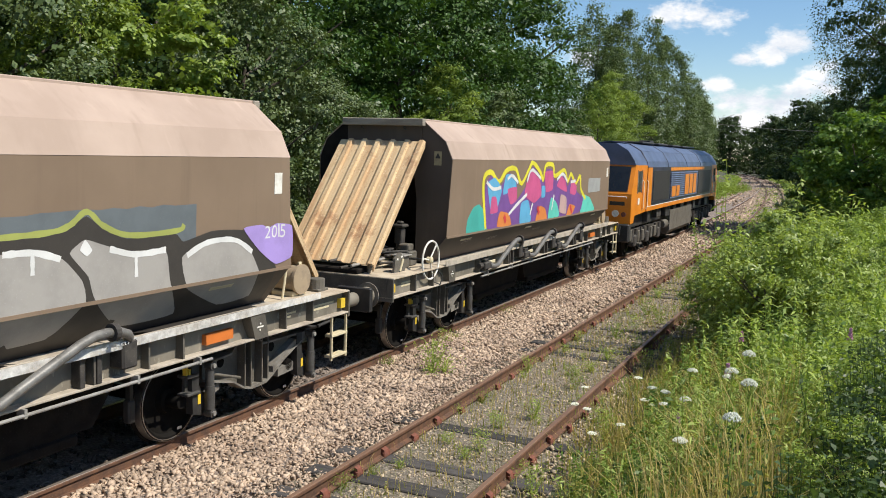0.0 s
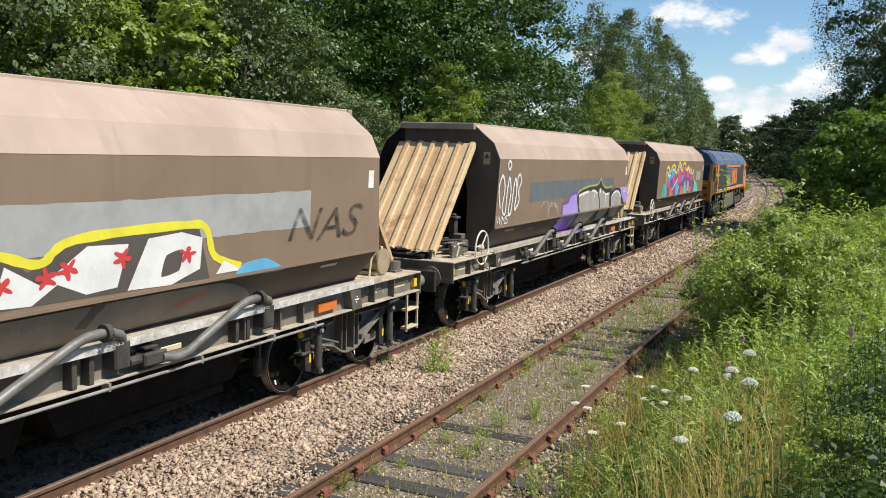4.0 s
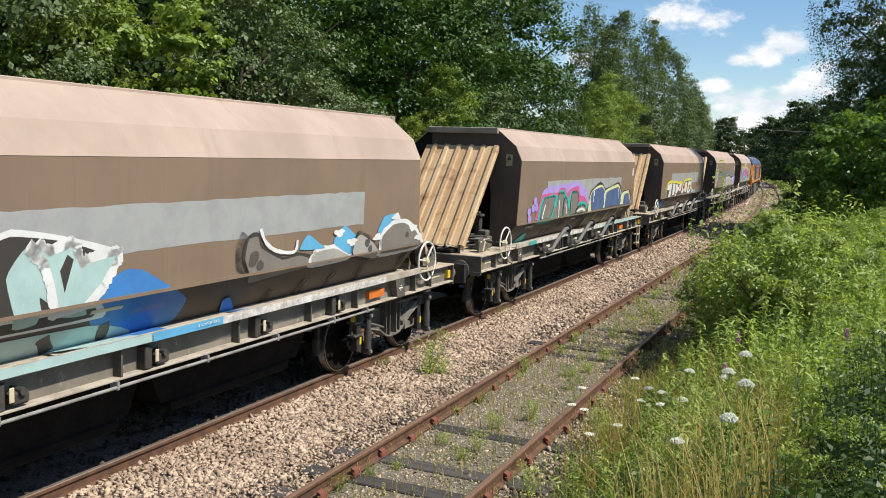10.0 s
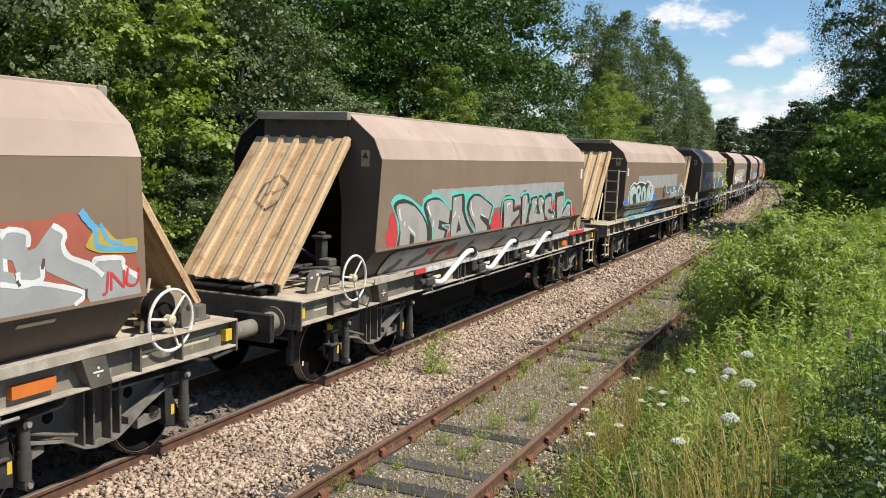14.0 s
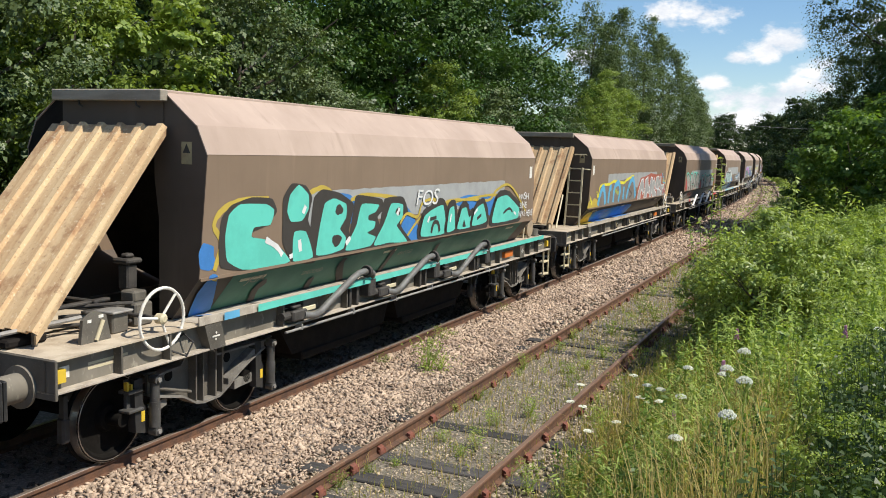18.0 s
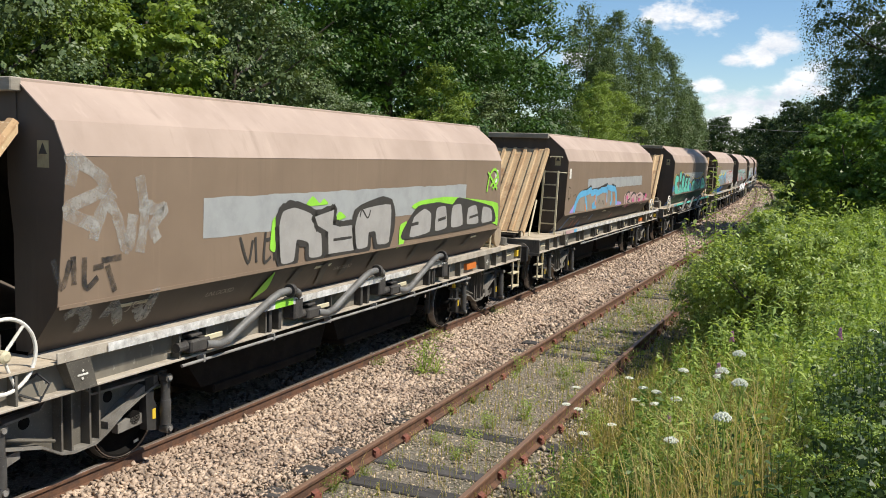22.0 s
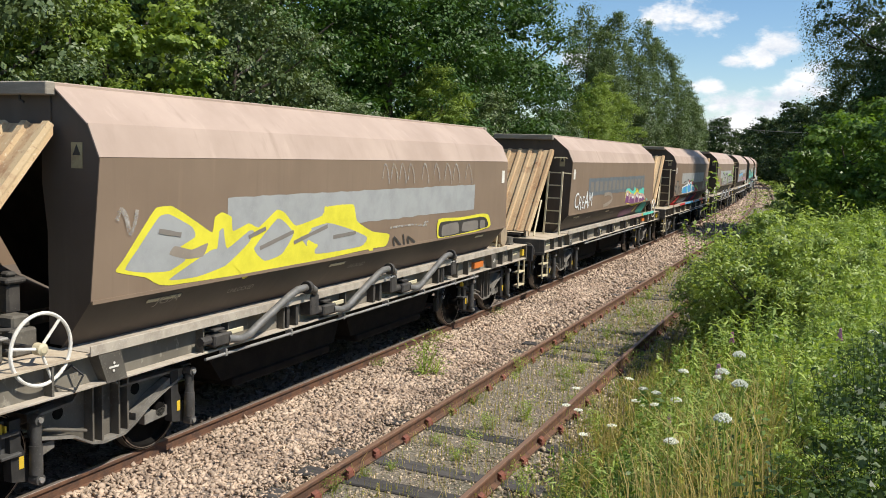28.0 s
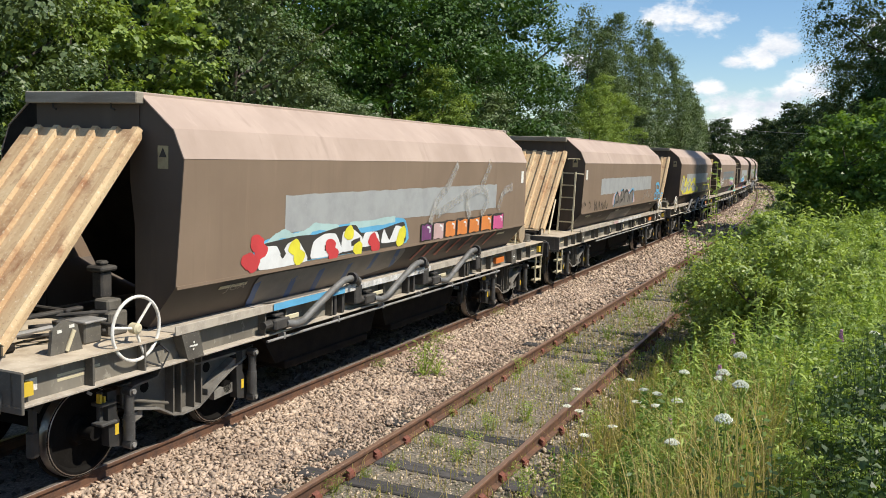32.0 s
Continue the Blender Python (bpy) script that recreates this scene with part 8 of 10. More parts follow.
    s.line("black", 0.08, (0.26, 1.96), (0.32, 2.21), (0.7, 2.31), (0.78, 1.95))
    s.line("black", 0.08, (-1.18, 1.23), (-1.3, 1.31), (-1.45, 1.67))
    s.line("black", 0.08, (-0.19, 1.23), (-0.36, 1.28), (-0.37, 1.52))
    s.line("black", 0.08, (0.56, 1.23), (0.46, 1.53), (0.51, 1.65))
    s.shape("ash", (-1.33, 1.23), (-1.56, 1.63), (1.05, 1.71), (1.37, 1.23), (-0.86, 1.23))
    s.line("sky", 0.05, (-1.88, 1.86), (-1.79, 2.18), (-1.6, 2.3))
    s.line("sky", 0.05, (0.79, 1.91), (0.85, 2.27), (0.63, 2.36), (0.1, 2.22))
    s.line("sky", 0.04, (-1.05, 2.32), (-0.8, 2.38))
    s.line("ghost", 0.07, (-4.2, 2.16), (-4.12, 1.87), (-4, 2.08), (-3.9, 1.84))
    s.line("ghost", 0.07, (-3.81, 1.83), (-3.69, 2.09), (-3.52, 1.83))
    s.line("ghost", 0.07, (-3.45, 1.82), (-3.36, 2.05), (-3.2, 1.83), (-3.1, 2.07))
    s.line("ghost", 0.07, (-3.03, 1.88), (-2.95, 2.09), (-2.82, 1.86), (-2.63, 2.02))
    s.line("ghost", 0.06, (-5.6, 2.1), (-5.49, 2), (-5.41, 2.13))
    s.line("ghost", 0.06, (-5.32, 2.01), (-5.27, 2.12), (-5.14, 2.04))
    s.line("ghost", 0.06, (-4.84, 2.13), (-4.62, 2.05), (-4.71, 1.94))
    s.line("sky", 0.1, (4.76, 2.24), (4.67, 2.41), (5, 2.46), (5.29, 2.36), (5.27, 2.19), (4.76, 2.21))
    s.line("sky", 0.06, (4.47, 1.91), (4.51, 2.08), (4.84, 2.1), (4.79, 1.91), (4.47, 1.89))
    s.line("sky", 0.06, (4.96, 1.88), (5.04, 2.11))
    s.line("sky", 0.06, (5.24, 1.89), (5.21, 2.08), (5.53, 2.06), (5.55, 1.88), (5.27, 1.88))
    s.line("sky", 0.06, (5.77, 1.88), (5.82, 2.07), (6.12, 2.05))
    s.line("sky", 0.06, (5.83, 1.97), (6.05, 1.98))
    s.line("mist", 0.06, (2.46, 1.93), (2.64, 2.18))
    s.line("mist", 0.06, (2.85, 1.96), (3.1, 2.21), (3.4, 1.98))
    s.line("mist", 0.06, (3.55, 1.97), (3.97, 2.22))
    s.patch("rose", -1.91, -1.33, 1.02, 1.215, 0.003)
    s.patch("veil", -1.33, 2.05, 1.02, 1.215, 0.003)

    s = Spray(15)    # white blocks spotted red and yellow over sky blue, and a row of rounded blocks
    s.patch("grey", -3.58, 3.70, 2.28, 2.74)
    s.shape("sky", (-4.22, 2.08), (-3.98, 2.22), (-3.39, 2.27), (-2.3, 2.3), (-0.63, 2.31), (-0.28, 2.25), (-0.22, 1.89), (-2.86, 1.88), (-4.11, 1.88))
    s.line("aqua", 0.1, (-3.98, 2.13), (-3.63, 2.27), (-3.39, 2.21), (-3.07, 2.25), (-2.87, 2.31), (-2.3, 2.25))
    s.line("aqua", 0.1, (-2, 2.27), (-1.34, 2.27), (-0.63, 2.29))
    s.shape("black", (-4.13, 1.87), (-4.16, 2.1), (-3.98, 2.18), (-3.26, 2.22), (-2.87, 2.21), (-2.3, 2.27), (-1.84, 2.27), (-1.67, 2.15), (-1.16, 2.15), (-0.53, 2.22), (-0.31, 2.21), (-0.33, 1.88), (-2.86, 1.89))
    s.shape("white", (-4.09, 1.87), (-4.07, 2.13), (-3.75, 2.13), (-3.65, 2.02), (-3.51, 2.14), (-3.29, 2.17), (-3.06, 1.88))
    s.shape("white", (-2.97, 1.9), (-2.92, 2.12), (-2.66, 2.2), (-2.37, 2.18), (-2.2, 1.91))
    s.shape("white", (-2.2, 1.92), (-2.18, 2.19), (-1.92, 2.22), (-1.64, 2.08), (-1.66, 1.94))
    s.shape("white", (-1.63, 1.94), (-1.57, 2.14), (-1.2, 2.13), (-1.12, 1.96))
    s.shape("white", (-1.05, 1.95), (-0.99, 2.16), (-0.8, 1.98), (-0.62, 2.18), (-0.39, 2.15), (-0.38, 1.95))
    s.line("black", 0.08, (-2.65, 2.01), (-2.44, 2.02))
    s.line("black", 0.08, (-1.95, 2.01), (-1.7, 2.05))
    s.line("black", 0.08, (-3.65, 1.99), (-3.57, 2.05))
    s.blob("red", -4.15, 2.2, 0.13, 0.10, 3, 0.08)
    s.blob("red", -4.07, 2.1, 0.13, 0.10, 3, 0.08)
    s.blob("red", -4.31, 2.0, 0.13, 0.10, 3, 0.08)
    s.blob("red", -4.22, 1.96, 0.13, 0.10, 3, 0.08)
    s.blob("yellow", -3.36, 2.08, 0.13, 0.10, 3, 0.08)
    s.blob("yellow", -3.26, 1.95, 0.13, 0.10, 3, 0.08)
    s.blob("red", -2.51, 2.03, 0.13, 0.10, 3, 0.08)
    s.blob("red", -2.43, 1.91, 0.13, 0.10, 3, 0.08)
    s.blob("yellow", -2.02, 2.17, 0.13, 0.10, 3, 0.08)
    s.blob("yellow", -1.76, 1.93, 0.13, 0.10, 3, 0.08)
    s.blob("red", -1.33, 2.02, 0.13, 0.10, 3, 0.08)
    s.blob("red", -1.24, 1.93, 0.13, 0.10, 3, 0.08)
    s.blob("yellow", -0.45, 1.95, 0.13, 0.10, 3, 0.08)
    s.blob("yellow", -0.38, 2.06, 0.13, 0.10, 3, 0.08)
    s.shape("ash", (-3.71, 1.23), (-4.02, 1.76), (-2.75, 1.77), (-0.23, 1.81), (-0.22, 1.4), (-2.17, 1.23))
    s.line("navy", 0.12, (-3.8, 1.23), (-3.96, 1.66))
    s.line("navy", 0.12, (-2.99, 1.23), (-3.14, 1.62))
    s.line("navy", 0.12, (-2.36, 1.23), (-2.53, 1.68))
    s.line("navy", 0.12, (-1.64, 1.26), (-1.77, 1.68))
    s.line("navy", 0.12, (-1.02, 1.46), (-1.1, 1.82))
    s.line("navy", 0.12, (-0.22, 1.4), (-0.42, 1.8))
    s.patch("sky", -3.85, -2.17, 1.02, 1.215, 0.003)
    s.patch("veil", -2.17, 0.63, 1.02, 1.215, 0.003)
    s.patch("black", 0.28, 0.73, 1.87, 2.16, 0.012).patch("plum", 0.32, 0.69, 1.865, 2.13, 0.02).line("white", 0.035, (0.52, 2.09), (0.62, 2.07), (0.63, 1.99), name="highlight").line("rust", 0.10, (0.60, 1.78), (0.48, 1.62), (0.42, 1.45))
    s.patch("black", 0.74, 1.22, 1.87, 2.16, 0.012).patch("rose", 0.78, 1.18, 1.865, 2.13, 0.02).line("white", 0.035, (1.01, 2.09), (1.11, 2.07), (1.12, 1.99), name="highlight").line("rust", 0.10, (1.06, 1.78), (0.94, 1.62), (0.88, 1.45))
    s.patch("black", 1.23, 1.73, 1.87, 2.16, 0.012).patch("orange", 1.27, 1.69, 1.865, 2.13, 0.02).line("white", 0.035, (1.52, 2.09), (1.62, 2.07), (1.63, 1.99), name="highlight").line("rust", 0.10, (1.55, 1.78), (1.43, 1.62), (1.37, 1.45))
    s.patch("black", 1.75, 2.27, 1.87, 2.16, 0.012).patch("orange", 1.79, 2.23, 1.865, 2.13, 0.02).line("white", 0.035, (2.06, 2.09), (2.16, 2.07), (2.17, 1.99), name="highlight").line("rust", 0.10, (2.07, 1.78), (1.95, 1.62), (1.89, 1.45))
    s.patch("black", 2.30, 2.86, 1.87, 2.16, 0.012).patch("orange", 2.34, 2.82, 1.865, 2.13, 0.02).line("white", 0.035, (2.65, 2.09), (2.75, 2.07), (2.76, 1.99), name="highlight").line("rust", 0.10, (2.62, 1.78), (2.50, 1.62), (2.44, 1.45))
    s.patch("black", 2.89, 3.48, 1.87, 2.16, 0.012).patch("orange", 2.93, 3.44, 1.865, 2.13, 0.02).line("white", 0.035, (3.27, 2.09), (3.37, 2.07), (3.38, 1.99), name="highlight").line("rust", 0.10, (3.21, 1.78), (3.09, 1.62), (3.03, 1.45))
    s.patch("black", 3.52, 4.14, 1.87, 2.16, 0.012).patch("pink", 3.56, 4.10, 1.865, 2.13, 0.02).line("white", 0.035, (3.93, 2.09), (4.03, 2.07), (4.04, 1.99), name="highlight").line("rust", 0.10, (3.84, 1.78), (3.72, 1.62), (3.66, 1.45))
    s.line("mist", 0.16, (0.61, 2.15), (0.81, 2.48), (1.25, 2.75), (1.66, 3.14))
    s.line("mist", 0.16, (0.82, 2.28), (1.52, 2.45), (2.28, 2.63))
    s.line("mist", 0.16, (2.32, 2.16), (2.16, 2.53), (2.83, 2.66), (3.2, 2.49), (2.88, 2.18))
    s.line("mist", 0.16, (3.78, 2.25), (4.07, 2.58), (4.56, 2.68))
    s.line("mist", 0.16, (2.83, 2.72), (3.15, 3.04), (3.25, 3.2))


spray_all()


def slope_tags():
    """Scrawls on the sloping end sheets, following their ribs: (across, share of the way down)."""
    top, down = Vector((0, -5.50, 3.46)), Vector((0, -1.72, -1.96))
    up = Vector((0, -1.96, 1.72)).normalized()
    w = 1.68 / 6

    def rib(x):
        k = ((x + 0.84) % w) / w
        return 0.042 * max(0.0, min(1.0, (k - 0.56) / 0.10, (0.995 - k) / 0.065))

    def scrawl(number, ink, wide, *pts):
        V, F = [], []
        S = []
        for (a, b), (c, d) in zip(pts[:-1], pts[1:]):
            n = max(2, int(math.hypot(c - a, (d - b) * 2.6) / 0.012))
            S += [(a + (c - a) * i / n, b + (d - b) * i / n) for i in range(n)]
        S.append(pts[-1])
        for i, (x, k) in enumerate(S):
            (ax, ak), (bx, bk) = S[max(0, i - 1)], S[min(len(S) - 1, i + 1)]
            d = Vector((bx - ax, (bk - ak) * 2.61))
            d = d.normalized() if d.length > 1e-6 else Vector((1, 0))
            for q in (-0.5, 0.5):
                x2, k2 = x - d.y * wide * q, k + d.x * wide * q / 2.61
                V.append(top + down * k2 + Vector((x2, 0, 0)) + up * (rib(x2) + 0.006))
            if i:
                F.append((2 * i - 2, 2 * i - 1, 2 * i + 1, 2 * i))
        me = bpy.data.meshes.new("sprayed_scrawl")
        me.from_pydata(V, [], F)
        me.materials.append(INK[ink])
        ob = new("sprayed_scrawl", me)
        ob.parent = WAGONS[number - 1]
        tagged(ob, ("dark" if ink == "ghost" else ink) + " sprayed scrawl on the end sheet")

    scrawl(3, "black", 0.022, (-0.45, 0.62), (-0.40, 0.42), (-0.36, 0.60), (-0.48, 0.64))
    scrawl(3, "black", 0.022, (-0.40, 0.42), (-0.18, 0.38), (-0.16, 0.42), (-0.30, 0.52), (-0.40, 0.56), (-0.22, 0.57))
    scrawl(11, "mint", 0.06, (-0.52, 0.16), (-0.30, 0.08), (-0.42, 0.26), (-0.36, 0.32))
    scrawl(11, "mint", 0.06, (0.12, 0.13), (-0.04, 0.22), (0.10, 0.26), (0.02, 0.34))
    scrawl(11, "mint", 0.05, (-0.14, 0.10), (-0.08, 0.20), (-0.05, 0.42), (-0.10, 0.48))
    scrawl(6, "ghost", 0.05, (0.20, 0.36), (0.0, 0.30), (-0.22, 0.36), (-0.24, 0.48), (0.0, 0.54), (0.20, 0.46), (0.20, 0.36), (0.0, 0.42), (-0.12, 0.46))


slope_tags()


def stencils():
    """Small lettering that each wagon carries below the sill."""
    for number, wagon in enumerate(WAGONS, 1):
        s = Spray(number)
        s.layer = 110
        s.tag("JGA", -4.62, -4.26, 1.66, 1.76, "dust", 0.1, 0.0)
        for y in (-3.4, -0.7):
            s.tag("UNLOCKED", y, y + 0.48, 1.60, 1.67, "dust", 0.0, 0.0)
        for y in (-2.7, 0.1, 2.4):
            s.tag("LOCKED", y, y + 0.34, 1.12, 1.18, "white", 0.0, 0.0)


stencils()

# ---- locomotive ----
M_LORANGE = mat("orange_livery", (0.72, 0.235, 0.015), (0.62, 0.19, 0.012), (0.76, 0.27, 0.03), rough=0.38, scale=1.2, bump=0.03)
M_LBLUE = mat("dark_blue_livery", (0.012, 0.016, 0.045), (0.009, 0.012, 0.032), (0.022, 0.028, 0.065), rough=0.35, scale=1.2, bump=0.03)
M_LROOF = mat("blue_grey_roof", (0.085, 0.115, 0.20), (0.065, 0.085, 0.14), (0.15, 0.17, 0.22), rough=0.45, scale=1.5, bump=0.05)
M_LGLASS = mat("dark_cab_glass", (0.012, 0.014, 0.016), (0.018, 0.020, 0.022), (0.02, 0.022, 0.024), rough=0.12, scale=2, bump=0)
LOCO_R = 0.53
LOCO_AXLES = (-8.6, -6.6, -4.55, 4.55, 6.6, 8.6)


def build_loco():
    w = thing("diesel_locomotive", "orange and dark blue diesel locomotive pulling the train", "locomotive")
    side = [(1.32, 1.20), (1.32, 2.85), (1.24, 3.15), (1.02, 3.52), (0.62, 3.76), (0.0, 3.84)]
    for s in (1, -1):
        part("body_side", Shape().box(*sorted((s * 1.29, s * 1.32)), -7.9, 7.9, 1.665, 2.98), M_LBLUE, w)
        part("sill_stripe", Shape().box(*sorted((s * 1.29, s * 1.326)), -7.9, 7.9, 1.50, 1.64), M_LORANGE, w, "orange sill band")
        part("white_stripe", Shape().box(*sorted((s * 1.29, s * 1.327)), -7.9, 7.9, 1.64, 1.665), M_WHITE, w, "thin white line")
        part("orange_panel", Shape().box(*sorted((s * 1.29, s * 1.3265)), -7.9, -7.15, 1.665, 2.97), M_LORANGE, w, "orange panel beside the cab door")
        for k in range(9):
            yk = -7.0 + 1.72 * k
            part("equipment_box", Shape().box(*sorted((s * 1.0, s * 1.2)), yk, yk + 0.5 + 0.25 * (k % 3), 1.08 + 0.06 * (k % 2), 1.46, 0.02), M_BOGIE if k % 2 else M_BLACK, w)
        # curved cantrail and roof in sections
        for k, (y0, y1) in enumerate(((-7.9, -4.1), (-4.1, 0.2), (0.2, 4.1), (4.1, 7.9))):
            sh = Shape()
            pr = [(s * 1.30, 2.96), (s * 1.25, 3.16), (s * 1.04, 3.50), (s * 0.66, 3.72), (0.0, 3.80)]
            for a, b in zip(pr[:-1], pr[1:]):
                plate(sh, a, b, y0 + 0.012, y1 - 0.012, 0.02 * -s)
            part("roof_section", sh, M_LROOF, w, "dull blue-grey roof section", True)
            part("roof_seam", Shape().tube([(s * 1.31, y0, 2.97), (s * 1.26, y0, 3.17), (s * 1.05, y0, 3.515), (s * 0.66, y0, 3.735), (0, y0, 3.815)], 0.022, 6), M_LBLUE, w)
        # louvred panel with slats, orange bars in place of the operator's letters
        gr = part("grille_panel", Shape().box(*sorted((s * 1.32, s * 1.328)), -3.6, 3.2, 1.76, 2.80), M_LBLUE, w)
        for i in range(13):
            z = 1.80 + 0.079 * i
            part("louvre", Shape().prism([(s * 1.328, z), (s * 1.352, z - 0.02), (s * 1.352, z - 0.008), (s * 1.328, z + 0.03)], "y", -3.5, 3.1), M_LROOF, gr)
        for y0, y1, z0, z1 in ((-3.3, -2.5, 1.84, 2.25), (-2.3, -1.6, 1.84, 2.25), (-0.3, 0.7, 1.84, 2.68), (0.9, 1.7, 1.84, 2.68), (1.9, 2.7, 1.84, 2.68)):
            part("logo_block", Shape().box(*sorted((s * 1.352, s * 1.356)), y0, y1, z0, z1), M_LORANGE, gr, "orange block lettering reduced to a bar")
        part("orange_flash", Shape().box(*sorted((s * 1.32, s * 1.327)), -3.6, 5.2, 2.84, 2.96), M_LORANGE, w, "orange cantrail band")
        part("radiator_grille", Shape().box(*sorted((s * 1.32, s * 1.330)), 3.5, 7.4, 1.74, 2.80), M_BLACK, w)
        part("side_grille", Shape().box(*sorted((s * 1.32, s * 1.330)), -6.9, -3.8, 1.80, 2.85), M_BLACK, w)
        part("fuel_tank", Shape().prism([(s * 0.3, 0.35), (s * 1.10, 0.35), (s * 1.22, 0.50), (s * 1.22, 1.28), (s * 0.3, 1.28)], "y", -2.7, 2.7), M_FRAME, w)
        part("air_tank", Shape().cyl((s * 1.05, -3.7, 0.78), (s * 1.05, -2.85, 0.78), 0.17, 14), M_FRAME, w, "", True)
        for e in (-1, 1):
            part("buffer", Shape().lathe([(0, 0.16), (e * 0.05, 0.16), (e * 0.05, 0.11), (e * 0.42, 0.10), (e * 0.42, 0.23), (e * 0.45, 0.22)], (s * 0.865, e * 10.22, 1.06), "y", 20), M_BLACK, w)
    part("walkway_body", Shape().box(-1.28, 1.28, -7.9, 7.9, 1.50, 3.0), M_LBLUE, w)
    part("underframe", Shape().box(-1.02, 1.02, -10.1, 10.1, 0.98, 1.50, 0.02), M_BLACK, w)
    for y0, y1 in ((-5.6, -3.4), (-2.6, -0.6), (0.6, 2.4), (3.2, 6.6)):
        part("roof_hatch", Shape().box(-0.62, 0.62, y0, y1, 3.80, 3.88, 0.03), M_BLACK, w)
    part("exhaust", Shape().box(-0.22, 0.22, -2.3, -1.6, 3.86, 3.98, 0.02), M_BLACK, w)
    for e in (-1, 1):
        lo, hi = sorted((e * 7.9, e * 10.2))
        prof = [(e * 7.9, 1.50), (e * 9.6, 1.44), (e * 9.75, 1.22), (e * 10.18, 1.20), (e * 10.2, 2.15), (e * 9.72, 3.05), (e * 7.9, 3.05)]
        cab = part("cab", Shape().prism(prof if e > 0 else prof[::-1], "x", -1.30, 1.30), M_LORANGE, w, "orange driving cab")
        top = [(-1.30, 3.05), (1.30, 3.05), (1.24, 3.20), (1.02, 3.52), (0.62, 3.74), (-0.62, 3.74), (-1.02, 3.52), (-1.24, 3.20)]
        part("cab_roof", Shape().prism(top, "y", *sorted((e * 7.9, e * 9.75))), M_LROOF, cab, "blue cab roof", True)
        part("cab_skirt", Shape().box(-1.28, 1.28, *sorted((e * 9.9, e * 10.24)), 0.62, 1.20, 0.04), M_BLACK, cab)
        for s in (-1, 1):
            x0, x1 = sorted((s * 0.08, s * 1.16))
            q = [(e * 10.165, 2.22), (e * 9.755, 3.0)]
            v = [(x, y + e * 0.012, z) for y, z in q for x in (x0, x1)]
            sh = Shape().add(v + [(x, y - e * 0.02, z) for x, y, z in v], [(0, 1, 3, 2), (4, 6, 7, 5), (0, 4, 5, 1), (2, 3, 7, 6), (0, 2, 6, 4), (1, 5, 7, 3)])
            part("windscreen", sh, M_LGLASS, cab, "dark windscreen")
            part("side_window", Shape().box(*sorted((s * 1.30, s * 1.312)), *sorted((e * 8.75, e * 9.35)), 2.18, 2.86, 0.01), M_LGLASS, cab, "dark cab side window")
            part("window_frame", Shape().box(*sorted((s * 1.30, s * 1.318)), *sorted((e * 8.70, e * 8.75)), 2.14, 2.9).box(*sorted((s * 1.30, s * 1.318)), *sorted((e * 9.35, e * 9.40)), 2.14, 2.9), M_PIPE, cab)
            part("cab_door", Shape().box(*sorted((s * 1.30, s * 1.312)), *sorted((e * 8.02, e * 8.55)), 1.56, 2.92, 0.01), M_LORANGE, cab)
            for yy in (7.96, 8.60):
                part("handrail", Shape().tube([(s * 1.31, e * yy, 1.6), (s * 1.36, e * yy, 1.66), (s * 1.36, e * yy, 2.5), (s * 1.31, e * yy, 2.56)], 0.015, 6), M_WHITE, cab, "white handrail")
            part("marker_lamp", Shape().cyl((s * 0.82, e * 10.18, 1.52), (s * 0.82, e * 10.235, 1.52), 0.11, 16), M_WHITE, cab, "round lamp")
            part("tail_lamp", Shape().cyl((s * 1.08, e * 10.18, 1.50), (s * 1.08, e * 10.235, 1.50), 0.075, 14), M_CHAIR, cab, "red lamp")
            part("crest_plate", Shape().box(*sorted((s * 1.30, s * 1.314)), *sorted((e * 9.0, e * 9.25)), 1.78, 1.98), M_WHITE, cab, "small white crest panel")
            part("number_bar", Shape().box(*sorted((s * 0.62, s * 1.10)), *sorted((e * 10.185, e * 10.205)), 1.78, 1.90), M_BLACK, cab, "black bar in place of the number")
        part("cab_rail", Shape().tube([(-1.15, e * 10.19, 2.02), (-1.15, e * 10.25, 2.06), (1.15, e * 10.25, 2.06), (1.15, e * 10.19, 2.02)], 0.016, 6), M_WHITE, cab)
        part("coupling", Shape().tube([(0, e * 10.24, 1.0), (0, e * 10.45, 0.95), (0, e * 10.66, 0.93)], 0.05, 8), M_BLACK, w)
        yc = e * 6.58
        bg = part("bogie", Shape().box(-0.8, 0.8, yc - 2.3, yc + 2.3, 0.60, 0.92, 0.04), M_BOGIE, w)
        for s in (-1, 1):
            pr = [(yc - 2.75, 0.72), (yc - 2.4, 0.60), (yc + 2.4, 0.60), (yc + 2.75, 0.72), (yc + 2.75, 0.90), (yc - 2.75, 0.90)]
            part("sideframe", Shape().prism(pr, "x", *sorted((s * 0.92, s * 1.06))), M_BOGIE, bg)
            for ax in (-2.03, 0.0, 2.03):
                part("axlebox", Shape().box(*sorted((s * 0.95, s * 1.18)), yc + ax - 0.20, yc + ax + 0.20, 0.36, 0.74, 0.04), M_BOGIE, bg)
                for k in (-0.36, 0.36):
                    part("spring", Shape().cyl((s * 1.07, yc + ax + k, 0.52), (s * 1.07, yc + ax + k, 0.92), 0.085, 12), M_BOGIE, bg, "", True)
            for k in (-1.4, -0.75, 0.75, 1.4):
                part("brake_unit", Shape().box(*sorted((s * 1.02, s * 1.16)), yc + k - 0.12, yc + k + 0.12, 0.45, 0.85, 0.03), M_FRAME, bg)
